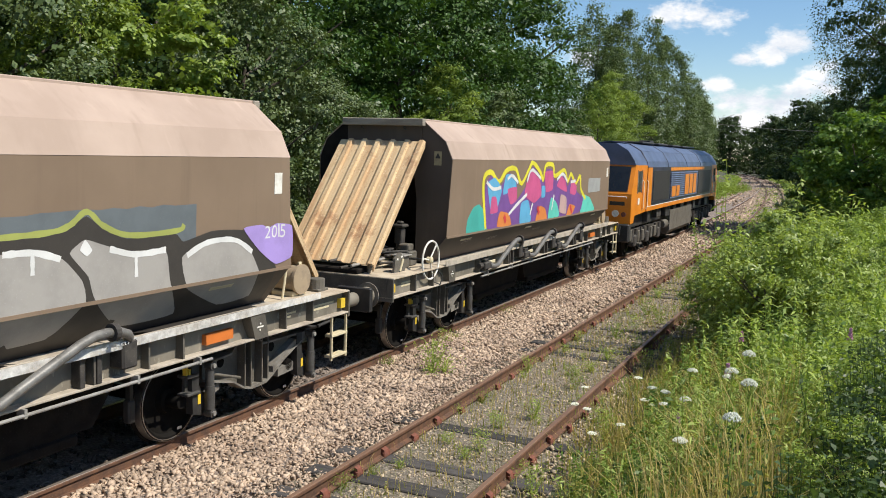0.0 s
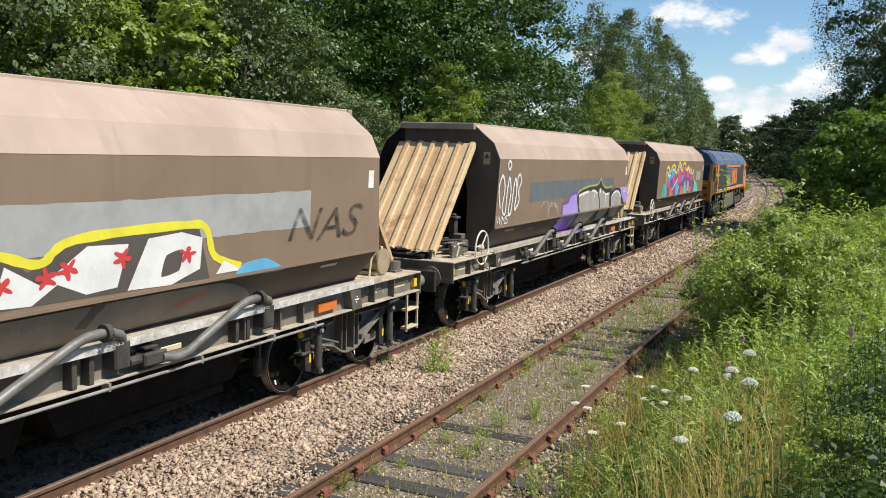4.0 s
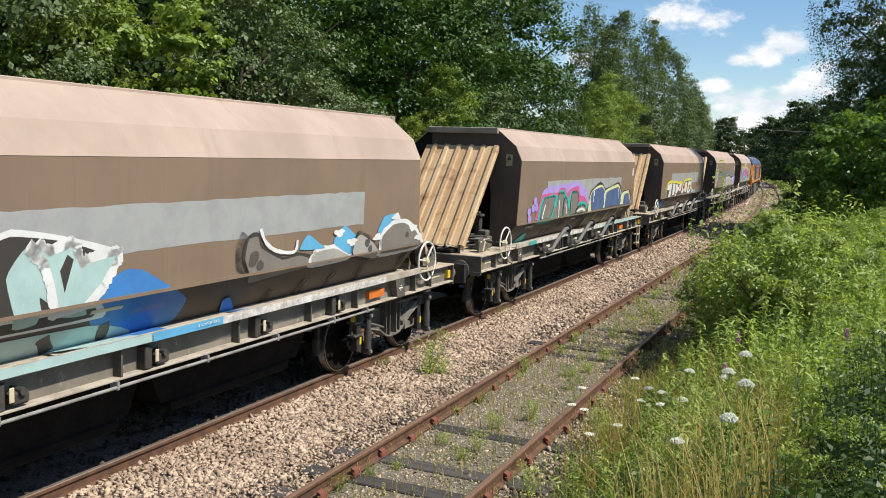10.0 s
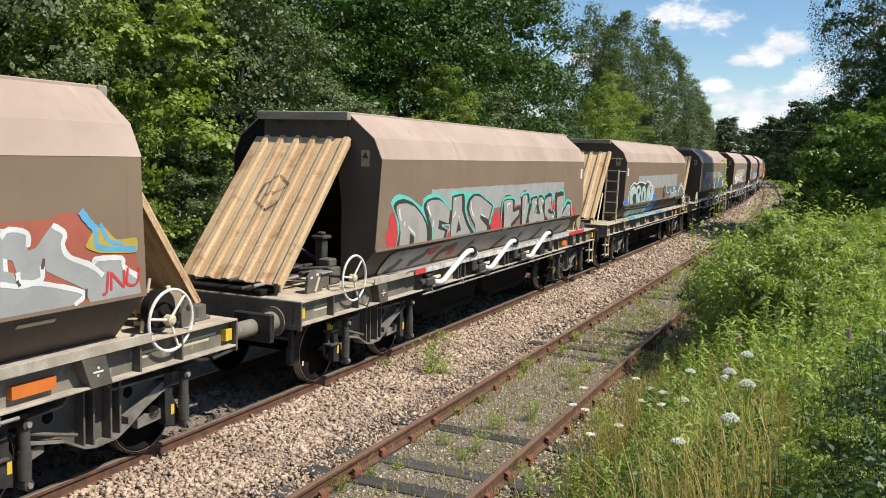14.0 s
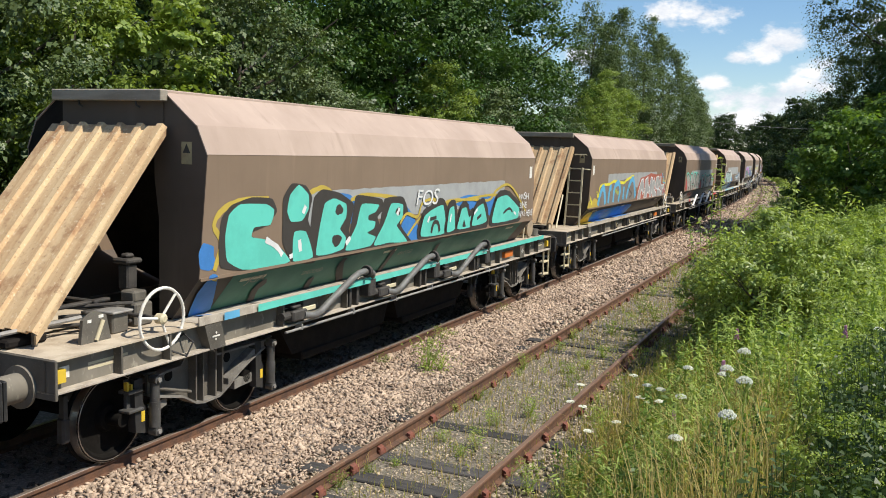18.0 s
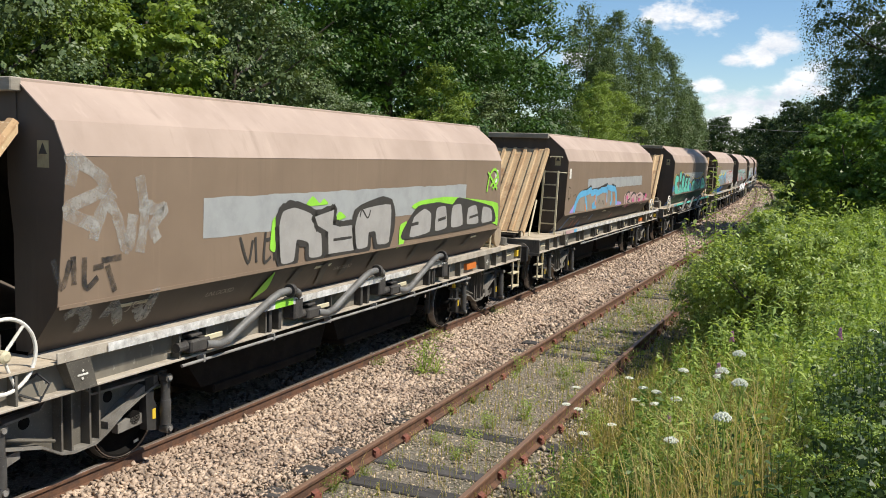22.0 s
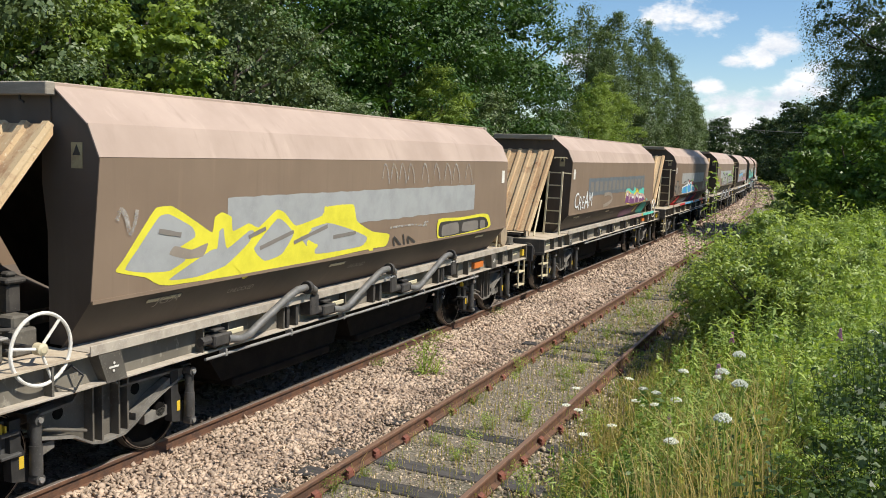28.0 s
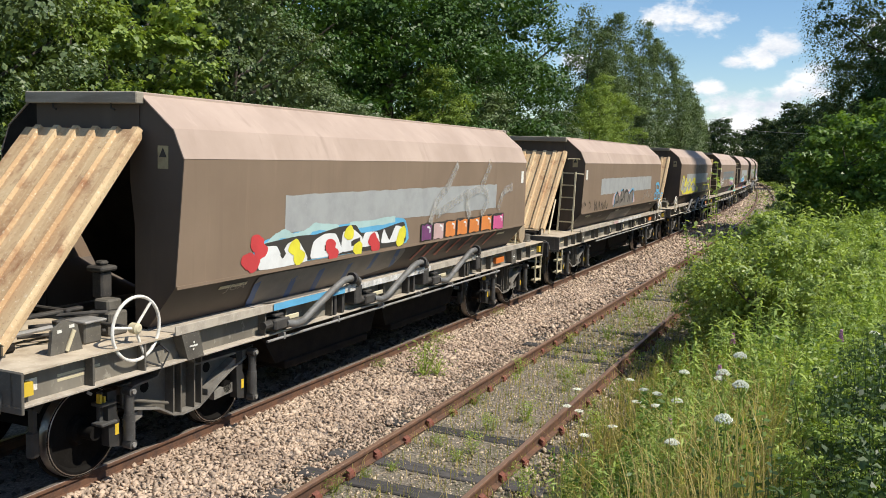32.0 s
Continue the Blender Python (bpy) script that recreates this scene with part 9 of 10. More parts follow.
            part("sand_box", Shape().box(*sorted((s * 0.98, s * 1.2)), *sorted((e * 9.35, e * 9.75)), 0.6, 0.98, 0.03), M_FRAME, bg)
            part("cab_step", Shape().box(*sorted((s * 1.05, s * 1.28)), *sorted((e * 8.1, e * 8.5)), 0.42, 0.46).box(*sorted((s * 1.2, s * 1.24)), *sorted((e * 8.1, e * 8.14)), 0.42, 1.0), M_FRAME, w)
    ws = Shape()
    for s in (-1, 1):
        ws.lathe([(s * a, r) for a, r in [(0.66, 0.14), (0.68, 0.50), (0.68, LOCO_R + 0.028), (0.706, LOCO_R + 0.026), (0.716, LOCO_R), (0.815, LOCO_R - 0.006), (0.822, 0.46), (0.77, 0.43), (0.75, 0.16), (0.80, 0.06)]], (0, 0, 0), "x", 32)
    ws.cyl((-0.98, 0, 0), (0.98, 0, 0), 0.09, 12)
    me = ws.mesh("wheelset", M_WHEEL, True)
    for y in LOCO_AXLES:
        part("wheelset", me, None, w, at=Matrix.Translation((0, y, LOCO_R)))
    return w


LOCO = build_loco()

# ---- trees and undergrowth ----
RNG = np.random.default_rng(7)


def leaves(centres, normals, size, spread=0.35, slim=0.62, axis=None):
    """Folded four-cornered leaves at the centres, facing roughly along the normals. Returns vertices and faces."""
    n = len(centres)
    nrm = normals + RNG.normal(0, spread, (n, 3))
    nrm /= np.linalg.norm(nrm, axis=1, keepdims=True) + 1e-9
    if axis is None:
        u = np.cross(nrm, RNG.normal(0, 1, (n, 3)))
    else:
        u = axis - nrm * np.sum(axis * nrm, 1, keepdims=True)
    u /= np.linalg.norm(u, axis=1, keepdims=True) + 1e-9
    w = np.cross(nrm, u)
    s = (size * RNG.uniform(0.6, 1.35, n))[:, None]
    v = np.empty((n, 4, 3))
    v[:, 0] = centres - u * s * 0.5
    v[:, 1] = centres + w * s * slim * 0.5 + nrm * s * 0.08
    v[:, 2] = centres + u * s * 0.5 - nrm * s * 0.10
    v[:, 3] = centres - w * s * slim * 0.5 + nrm * s * 0.08
    return v.reshape(-1, 3), np.arange(n * 4).reshape(-1, 4)


def clump_points(n, centre, rad, flat=0.8):
    """Points near the skin of an uneven clump, and their outward normals."""
    d = RNG.normal(0, 1, (n, 3))
    d /= np.linalg.norm(d, axis=1, keepdims=True)
    d[:, 2] = d[:, 2] * 0.62 + 0.34
    r = rad * (0.62 + 0.5 * RNG.random(n) ** 0.6)
    p = d * r[:, None]
    p[:, 2] *= flat
    nm = d.copy()
    nm[:, 2] += 0.55
    return p + centre, nm


def joined(*sets):
    v, f, n = [], [], 0
    for a, b in sets:
        v.append(a)
        f.append(b + n)
        n += len(a)
    return np.concatenate(v), np.concatenate(f)


def crown_mesh(name, height, width, clumps, per, size, material, base=0.25, droop=0.0, slim=0.62, lean=0.0, inner=1.0):
    """A crown of leafy boughs set unevenly in an egg-shaped space: each bough ends in a dozen twigs that carry the leaves, with gaps between."""
    P, N, W, WN = [], [], [], []
    for i in range(clumps):
        z = RNG.uniform(base, 0.98)
        k = (z - base) / (1 - base)
        rmax = width * 0.5 * (math.sin(math.pi * min(1, 0.18 + 0.80 * k)) ** 0.7)
        a, q = RNG.uniform(0, 2 * math.pi), math.sqrt(RNG.uniform(0.30, 1.0))
        c = np.array((rmax * q * math.cos(a) + lean * z * height, rmax * q * math.sin(a), z * height))
        rad = width * RNG.uniform(0.070, 0.150)
        p, nm = clump_points(max(8, int(26 * inner)), c * (0.90, 0.90, 1.0), rad * 0.5, 0.8)
        W.append(p)
        WN.append(nm)
        twigs = 12
        tip, out = clump_points(twigs, c, rad, RNG.uniform(0.6, 1.0))
        own = RNG.integers(0, twigs, per)
        back = RNG.random(per)[:, None] ** 1.5
        p = tip[own] + (c - tip[own]) * 0.55 * back + RNG.normal(0, rad * 0.15, (per, 3)) * (1, 1, 0.7)
        if droop:
            p[:, 2] -= droop * RNG.random(per) ** 2 * 1.2
        P.append(p)
        N.append(out[own])
    # foliage deep in the crown
    m = int(2100 * inner)
    z = RNG.uniform(base, 0.93, m)
    k = (z - base) / (1 - base)
    rr = width * 0.33 * np.sin(math.pi * np.minimum(1, 0.18 + 0.80 * k)) ** 0.7 * np.sqrt(RNG.random(m))
    a = RNG.uniform(0, 2 * math.pi, m)
    W.append(np.stack([rr * np.cos(a) + lean * z * height, rr * np.sin(a), z * height], 1))
    WN.append(np.stack([np.cos(a), np.sin(a), np.full(m, 0.3)], 1))
    return raw_mesh(name, *joined(leaves(np.concatenate(P), np.concatenate(N), size, 0.42, slim=slim), leaves(np.concatenate(W), np.concatenate(WN), max(width * 0.026, size * 1.25), 0.6, 0.7)), material)


def trunk_mesh(height, width, r, limbs=7, lean=0.0):
    sh = Shape()
    pts = [(lean * height * (i / 6) + RNG.normal(0, 0.05 * i / 6 * 2), RNG.normal(0, 0.05 * i / 3), height * 0.8 * i / 6 - (0.3 if i == 0 else 0)) for i in range(7)]
    sh.tube(pts, r, 9, r1=r * 0.25)
    for i in range(limbs):
        z = height * RNG.uniform(0.22, 0.68)
        a = RNG.uniform(0, 2 * math.pi)
        l = width * RNG.uniform(0.25, 0.42)
        x0 = lean * z
        sh.tube([(x0, 0, z), (x0 + 0.5 * l * math.cos(a), 0.5 * l * math.sin(a), z + 0.25 * l), (x0 + l * math.cos(a), l * math.sin(a), z + 0.65 * l)], r * 0.38, 6, r1=r * 0.09)
    return sh.mesh("trunk", M_BARK, True)


TREE_KINDS = {}


def tree_kind(key, label, height, width, clumps, per, size, leaf, base=0.2, droop=0.0, r=0.2, slim=0.62, lean=0.0, n=2, inner=1.0):
    TREE_KINDS[key] = [(trunk_mesh(height, width, r, lean=lean), crown_mesh("crown", height, width, clumps, per, size, M_LEAF[leaf], base, droop, slim, lean, inner)) for _ in range(n)]
    TREE_KINDS[key + "_label"] = label


def tree(key, x, y, turn=0.0, size=1.0, tall=1.0, which=0, z=None, name="tree"):
    t = thing(name, TREE_KINDS[key + "_label"], "bush" if name == "bush" else "tree", "bushes on the near bank" if name == "bush" else "trees beside the lines")
    z = bank(x, y) if z is None else z
    tm, cm = TREE_KINDS[key][which % len(TREE_KINDS[key])]
    part("trunk", tm, None, t)
    part("crown", cm, None, t)
    t.matrix_basis = Matrix.LocRotScale((x, y, z), Euler((0, 0, turn)), (size, size, size * tall))
    return t


tree_kind("sycamore", "bright green sycamore in full summer leaf", 9, 4.6, 110, 430, 0.112, 0, 0.05, r=0.14, slim=0.8)
tree_kind("hawthorn", "grey-green hawthorn thicket beside the line", 6.4, 5.2, 130, 260, 0.078, 1, 0.03, r=0.12)
tree_kind("thicket", "grey-green thicket beside the curve", 7, 5.5, 80, 130, 0.14, 1, 0.03, r=0.12)
tree_kind("oak", "tall dark green oak in full leaf", 13, 10, 120, 230, 0.165, 2, 0.06, r=0.32)
tree_kind("ash", "light green young ash sapling", 8, 4.6, 80, 200, 0.12, 4, 0.05, r=0.1, slim=0.45)
tree_kind("birch", "slender birch with hanging grey-green twigs", 15, 6.6, 110, 190, 0.15, 3, 0.05, droop=1.2, r=0.18, inner=1.3)
tree_kind("silver_birch", "tall birch with fine hanging twigs on the near bank", 15, 7.5, 150, 400, 0.085, 3, 0.08, droop=1.5, r=0.18, n=1, inner=1.6)
tree_kind("far", "distant dark green broadleaf tree", 14, 12, 90, 70, 0.36, 5, 0.03, r=0.3, inner=1.4)
tree_kind("bush", "bright green bramble and herb bush", 2.4, 3.0, 50, 110, 0.07, 6, 0.0, r=0.05, n=2, inner=0.15)
tree_kind("sallow", "dense green sallow bush beside the siding", 2.4, 2.6, 60, 150, 0.082, 11, 0.0, r=0.05, n=2, slim=0.42, inner=0.25)
tree_kind("maple", "young sycamore bush with broad dark leaves", 5, 4.2, 75, 190, 0.125, 10, 0.02, r=0.07, slim=0.9, n=2, inner=0.6)


def plant_trees():
    r = random.Random(5)
    # wood beyond the train: a ragged front row of thicket, taller trees behind
    rows = [
        ("hawthorn", -12.6, 6.5, 1.0), ("hawthorn", -13.0, 9.4, 1.0), ("ash", -12.6, 11.6, 0.72), ("sycamore", -13.3, 13.3, 1.0), ("oak", -17.0, 12.5, 0.8), ("hawthorn", -12.2, 13.9, 0.50),
        ("hawthorn", -13.3, 17.4, 0.93), ("hawthorn", -12.9, 19.6, 0.72), ("oak", -18.0, 18.0, 0.95), ("oak", -17.0, 24.2, 1.0), ("hawthorn", -12.9, 22.4, 0.62), ("oak", -15.6, 21.0, 0.62),
        ("ash", -13.2, 28.4, 0.66), ("ash", -13.0, 25.6, 0.46), ("oak", -15.8, 30.0, 0.80), ("oak", -17.0, 32.0, 1.0), ("thicket", -13.3, 33.5, 0.72), ("oak", -16.8, 38.5, 1.0), ("oak", -15.4, 36.0, 0.60),
        ("oak", -17.2, 44.5, 0.95), ("oak", -15.6, 43.0, 0.56), ("thicket", -14.6, 47.5, 0.70), ("sycamore", -17.5, 5.0, 1.2), ("oak", -20.0, 8.5, 0.85), ("oak", -19.5, 14.0, 0.9),
        ("birch", -20.6, 76.0, 0.98), ("ash", -15.6, 61.0, 0.92), ("ash", -14.9, 56.0, 0.80), ("birch", -19.2, 79.0, 1.0), ("birch", -17.8, 84.0, 0.98), ("birch", -17.2, 91.0, 0.95), ("birch", -16.6, 99.0, 0.85),
        ("ash", -15.4, 67.0, 0.85), ("birch", -16.8, 108.0, 0.68), ("thicket", -15.8, 78.0, 0.9), ("thicket", -15.2, 92.0, 0.9), ("thicket", -15.8, 104.0, 0.85), ("thicket", -18.0, 116.0, 0.9),
        ("birch", -22.5, 150.0, 0.74), ("thicket", -20.5, 130.0, 0.9), ("birch", -18.6, 74.0, 0.74), ("oak", -24.0, 13.0, 1.0), ("oak", -23.5, 21.0, 1.0), ("oak", -23.0, 29.0, 1.0), ("oak", -22.5, 37.0, 0.95), ("hawthorn", -14.6, 16.0, 0.9), ("hawthorn", -14.8, 20.0, 0.9),
    ]
    for i, (k, x, y, s) in enumerate(rows):
        tree(k, x, y, r.uniform(0, 6.28), s * r.uniform(0.96, 1.04), r.uniform(0.95, 1.06), i)
    # the far side of the curve
    for i in range(11):
        tree("far", -40 + 6.6 * i + r.uniform(-1, 1), 222 + r.uniform(-10, 10) + 1.5 * abs(i - 5), r.uniform(0, 6.28), r.uniform(0.85, 1.1), r.uniform(0.85, 1.0), i, z=-0.3)
    for x, y, s in ((-7.0, 146, 0.92), (-2.5, 128, 0.86), (3.5, 134, 0.95), (-3.4, 100, 0.36), (-2.4, 76, 0.26), (-12.5, 175, 0.85)):
        tree("far", x, y, r.uniform(0, 6.28), s, 1.0, int(y), z=-0.3)
    # trees on the near bank
    tree("silver_birch", 2.3, 46.0, 1.0, 1.1, 1.05, 0)
    tree("oak", 5.6, 45.0, 1.7, 0.95, 1.0, 1)
    tree("silver_birch", 5.4, 42.0, 2.6, 0.95, 1.0, 0)
    tree("oak", 3.4, 50.0, 0.7, 0.80, 1.15, 0)
    tree("thicket", 2.6, 47.0, 0.7, 1.05, 1.1, 0)
    tree("maple", 0.15, 30.5, 0.5, 0.92, 1.0, 1)
    tree("maple", 1.8, 28.8, 2.5, 0.95, 1.0, 0)
    tree("maple", 0.2, 36.0, 4.1, 0.95, 1.0, 0)
    tree("maple", 1.4, 37.5, 3.3, 1.1, 1.0, 1)
    # a mound of sallow rising out of the herbs beside the siding
    for i, (x, y, s) in enumerate(((-1.05, 14.6, 0.86), (-1.48, 15.9, 0.80), (-0.42, 15.2, 0.82), (-1.58, 17.6, 0.82), (-0.85, 16.6, 0.95), (0.55, 16.6, 0.66), (0.62, 8.6, 0.40), (0.10, 12.6, 0.42))):
        tree("sallow", x, y, r.uniform(0, 6.28), s, 1.0, i, name="bush")
    # bushes along the edge of the siding
    for i, (x, y, s) in enumerate((
            (0.75, 14.0, 0.5), (-1.35, 20.5, 0.6), (-1.5, 23.0, 0.7), (0.3, 18.9, 0.7), (-0.2, 21.5, 0.8), (0.9, 21.0, 0.9), (-0.6, 19.0, 0.60),
            (-1.3, 26.0, 0.72), (0.7, 25.5, 0.8), (-2.1, 29.0, 0.55), (-1.9, 34.0, 0.7), (-2.2, 40.0, 0.7), (-2.6, 47.0, 0.7), (0.35, 11.4, 0.36), (0.22, 9.6, 0.30),
            (0.26, 5.6, 0.30), (0.16, 4.1, 0.25), (0.40, 4.5, 0.30))):
        tree("bush", x, y, r.uniform(0, 6.28), s, r.uniform(0.9, 1.05), i, name="bush")


plant_trees()


def stalks(n, x0, x1, y0, y1, tall, per, size, slim, spread, keep=None, away=2.6):
    """Leafy upright stalks: leaf centres and normals, with the stems as thin blades."""
    x, y = RNG.uniform(x0, x1, n), RNG.uniform(y0, y1, n)
    ok = (np.hypot(x, y) > away) & (x < 0.06 * y + 0.6)
    if keep is not None:
        ok &= np.array([keep(a, b) for a, b in zip(x, y)])
    x, y = x[ok], y[ok]
    base = np.stack([x, y, [bank(a, b) for a, b in zip(x, y)]], 1)
    h = tall * RNG.uniform(0.55, 1.15, len(x)) * np.array([0.95 + 0.95 * noise.noise((a * 0.9, b * 0.55, tall * 9)) for a, b in zip(x, y)])
    lean = RNG.normal(0, 0.12, (len(x), 2))
    k = np.linspace(0.12, 1.0, per)
    P = np.repeat(base, per, 0)
    kk, hh = np.tile(k, len(x)), np.repeat(h, per)
    P[:, 2] += kk * hh
    P[:, :2] += np.repeat(lean, per, 0) * (kk * hh)[:, None]
    a = RNG.uniform(0, 2 * math.pi, len(P))
    out = np.stack([np.cos(a), np.sin(a), np.zeros(len(P))], 1)
    P += out * (size * 0.55 * (1.25 - 0.75 * kk))[:, None]
    N = out * 0.35
    N[:, 2] = 0.9
    tilt = out + RNG.normal(0, 0.25, out.shape)
    tilt[:, 2] += 0.45 - 0.7 * (1 - kk)
    v, f = leaves(P, N, size, spread, slim, tilt)
    # stems
    top = base.copy()
    top[:, 2] += h
    top[:, :2] += lean * h[:, None]
    w = np.zeros_like(base)
    w[:, 0] = 0.003
    sv = np.stack([base - w, base + w, top + w * 0.4, top - w * 0.4], 1).reshape(-1, 3)
    sf = np.arange(len(sv)).reshape(-1, 4)
    return np.concatenate([v, sv]), np.concatenate([f, sf + len(v)])


def blades(n, x0, x1, y0, y1, tall, wide, keep=None, away=2.2):
    """Grass: each blade bends over at its tip."""
    x, y = RNG.uniform(x0, x1, n), RNG.uniform(y0, y1, n)
    ok = (np.hypot(x, y) > away) & (x < 0.06 * y + 0.5)
    if keep is not None:
        ok &= np.array([keep(a, b) for a, b in zip(x, y)])
    x, y = x[ok], y[ok]
    m = len(x)
    base = np.stack([x, y, [bank(a, b) for a, b in zip(x, y)]], 1)
    h = tall * RNG.uniform(0.45, 1.2, m)
    a = RNG.uniform(0, 2 * math.pi, m)
    d = np.stack([np.cos(a), np.sin(a), np.zeros(m)], 1)
    s = np.stack([-np.sin(a), np.cos(a), np.zeros(m)], 1) * wide * RNG.uniform(0.6, 1.4, m)[:, None]
    up = np.array((0, 0, 1.0))
    k = (0.06 + 0.75 * RNG.random(m) ** 2)[:, None]
    mid = base + up * (h * 0.62)[:, None] + d * (h[:, None] * k * 0.4)
    tip = base + up * (h * RNG.uniform(0.75, 1.0, m))[:, None] + d * (h[:, None] * k * 1.25)
    v = np.stack([base - s, base + s, mid + s * 0.7, mid - s * 0.7, mid - s * 0.7, mid + s * 0.7, tip + s * 0.1, tip - s * 0.1], 1).reshape(-1, 3)
    return v, np.arange(len(v)).reshape(-1, 4)


def stuff(name, vf, material, label):
    return tagged(new(name, raw_mesh(name, vf[0], vf[1], material)), label, "vegetation", kind="stuff")


def shoots(spots, per, size, slim):
    """Single tall shoots at (x, y, height), leafy all the way up."""
    P, N, A = [], [], []
    V = []
    for x, y, h in spots:
        g = bank(x, y)
        lx, ly = RNG.normal(0, 0.07, 2)
        k = np.linspace(0.25, 1.0, per)
        a = np.arange(per) * 2.4 + RNG.uniform(0, 6.28)
        out = np.stack([np.cos(a), np.sin(a), np.full(per, 0.25)], 1)
        stem = np.stack([x + lx * k * h, y + ly * k * h, g + k * h], 1)
        P.append(stem + out * (size * 0.5 * (1.2 - 0.6 * k))[:, None])
        N.append(np.stack([np.zeros(per), np.zeros(per), np.ones(per)], 1) + out * 0.2)
        A.append(out)
        V.append(np.array([(x - 0.008, y, g), (x + 0.008, y, g), (x + lx * h + 0.004, y + ly * h, g + h), (x + lx * h - 0.004, y + ly * h, g + h)]))
    V = np.concatenate(V)
    return joined(leaves(np.concatenate(P), np.concatenate(N), size, 0.3, slim, np.concatenate(A)), (V, np.arange(len(V)).reshape(-1, 4)))


def grow_bank():
    edge = lambda a, b: a > -2.42 + 0.30 * max(0.0, min(1.0, (13 - b) / 4)) + 0.22 * math.sin(b * 1.3) + 0.12 * math.sin(b * 4.1) and noise.noise((a * 2.1, b * 1.3, 8)) > -0.55 * min(1.0, (a + 2.5) / 0.6)
    inner = lambda a, b: a > -1.9 + 0.4 * math.sin(b * 0.9 + 1) and noise.noise((a * 1.9, b * 1.1, 21)) > -0.12
    bright = lambda a, b: a > -0.10 + 0.02 * (b - 12)
    stuff("willowherb", joined(stalks(560, -1.9, -0.12, 4.6, 10, 0.60, 22, 0.075, 0.20, 0.30, inner), stalks(380, -2.0, 0.6, 9.4, 13.6, 0.62, 22, 0.10, 0.22, 0.30, inner),
                              stalks(420, -0.1, 1.4, 12, 18, 1.0, 24, 0.11, 0.24, 0.30, bright), stalks(420, -2.0, 2.0, 18, 32, 1.0, 16, 0.15, 0.28, 0.3), stalks(500, -2.6, 3.2, 32, 60, 1.1, 10, 0.24, 0.35, 0.3)),
          M_LEAF[7], "bright green willowherb and nettle growth on the bank")
    r = random.Random(31)
    stuff("tall_shoots", joined(shoots([(r.uniform(-1.5, -0.4), r.uniform(10.2, 13.2), r.uniform(0.85, 1.25)) for _ in range(34)], 42, 0.13, 0.20),
                                shoots([(r.uniform(-0.2, 1.6), r.uniform(12.5, 22), r.uniform(0.9, 1.7)) for _ in range(150)], 40, 0.15, 0.22), shoots([(r.uniform(-1.9, 2.0), r.uniform(19, 34), r.uniform(1.2, 2.2)) for _ in range(190)], 30, 0.24, 0.24),
                                shoots([(r.uniform(-1.4, -0.1), r.uniform(5.4, 9), r.uniform(0.5, 0.9)) for _ in range(26)], 36, 0.09, 0.20)),
          M_LEAF[7], "taller leafy willowherb shoots standing out of the growth")
    stuff("sallow_shoots", joined(shoots([(-2.36, 16.83, 3.25), (-2.16, 16.83, 3.3), (-1.90, 16.80, 3.45), (-2.12, 15.85, 2.45), (-2.02, 15.85, 2.4), (-1.20, 19.96, 3.0), (-1.0, 19.9, 2.9)], 26, 0.13, 0.5),
                                  shoots([(r.uniform(-2.1, -0.1), r.uniform(14.0, 17.4), r.uniform(1.6, 2.35)) for _ in range(90)], 50, 0.10, 0.38)),
          M_LEAF[11], "long leafy shoots springing from the sallow")
    tufts = lambda seed, low: (lambda a, b: edge(a, b) and noise.noise((a * 2.4, b * 1.5, seed)) > low)
    stuff("low_herbs", joined(stalks(2600, -2.5, 0.6, 2.7, 7, 0.24, 8, 0.036, 0.5, 0.5, tufts(41, -0.1)), stalks(2600, -2.7, 0.8, 7, 13, 0.26, 10, 0.050, 0.5, 0.5, tufts(42, -0.1)), stalks(1500, -2.8, 1.5, 13, 26, 0.35, 9, 0.085, 0.5, 0.5, edge)),
          M_LEAF[6], "low leafy herbs covering the bank")
    stuff("nettles", joined(stalks(900, -2.2, -0.15, 4.0, 9, 0.50, 20, 0.055, 0.42, 0.45, tufts(51, 0.12)), stalks(700, -2.3, 0.3, 9, 14, 0.55, 20, 0.075, 0.42, 0.45, tufts(52, 0.10))), M_LEAF[10], "dark green nettle patches on the bank")
    ragged = lambda a, b: a > 0.055 * (b - 3) + 0.22 * noise.noise((b * 1.7, a * 0.8, 5)) + 0.12 * noise.noise((b * 5.0, a * 2.0, 9)) - 0.05
    stuff("bramble", stalks(2600, -0.35, 0.60, 2.7, 8.0, 0.56, 18, 0.036, 0.55, 0.6, ragged), M_LEAF[8], "dark green bramble arching over the bank")
    stuff("bank_herbs", joined(stalks(900, -0.1, 0.9, 6.0, 12, 0.66, 34, 0.056, 0.42, 0.5), stalks(260, -0.6, 0.2, 7.5, 11, 0.62, 30, 0.060, 0.34, 0.5)), M_LEAF[6], "leafy bright green herbs higher up the bank")
    stuff("yellow_herbs", joined(stalks(380, -2.1, -0.2, 3.2, 9.5, 0.55, 18, 0.045, 0.26, 0.45, tufts(61, 0.05)), stalks(420, -2.4, 0.2, 9, 14, 0.55, 16, 0.06, 0.26, 0.45, tufts(62, 0.0))), M_LEAF[9], "yellowing seeding herbs on the bank")
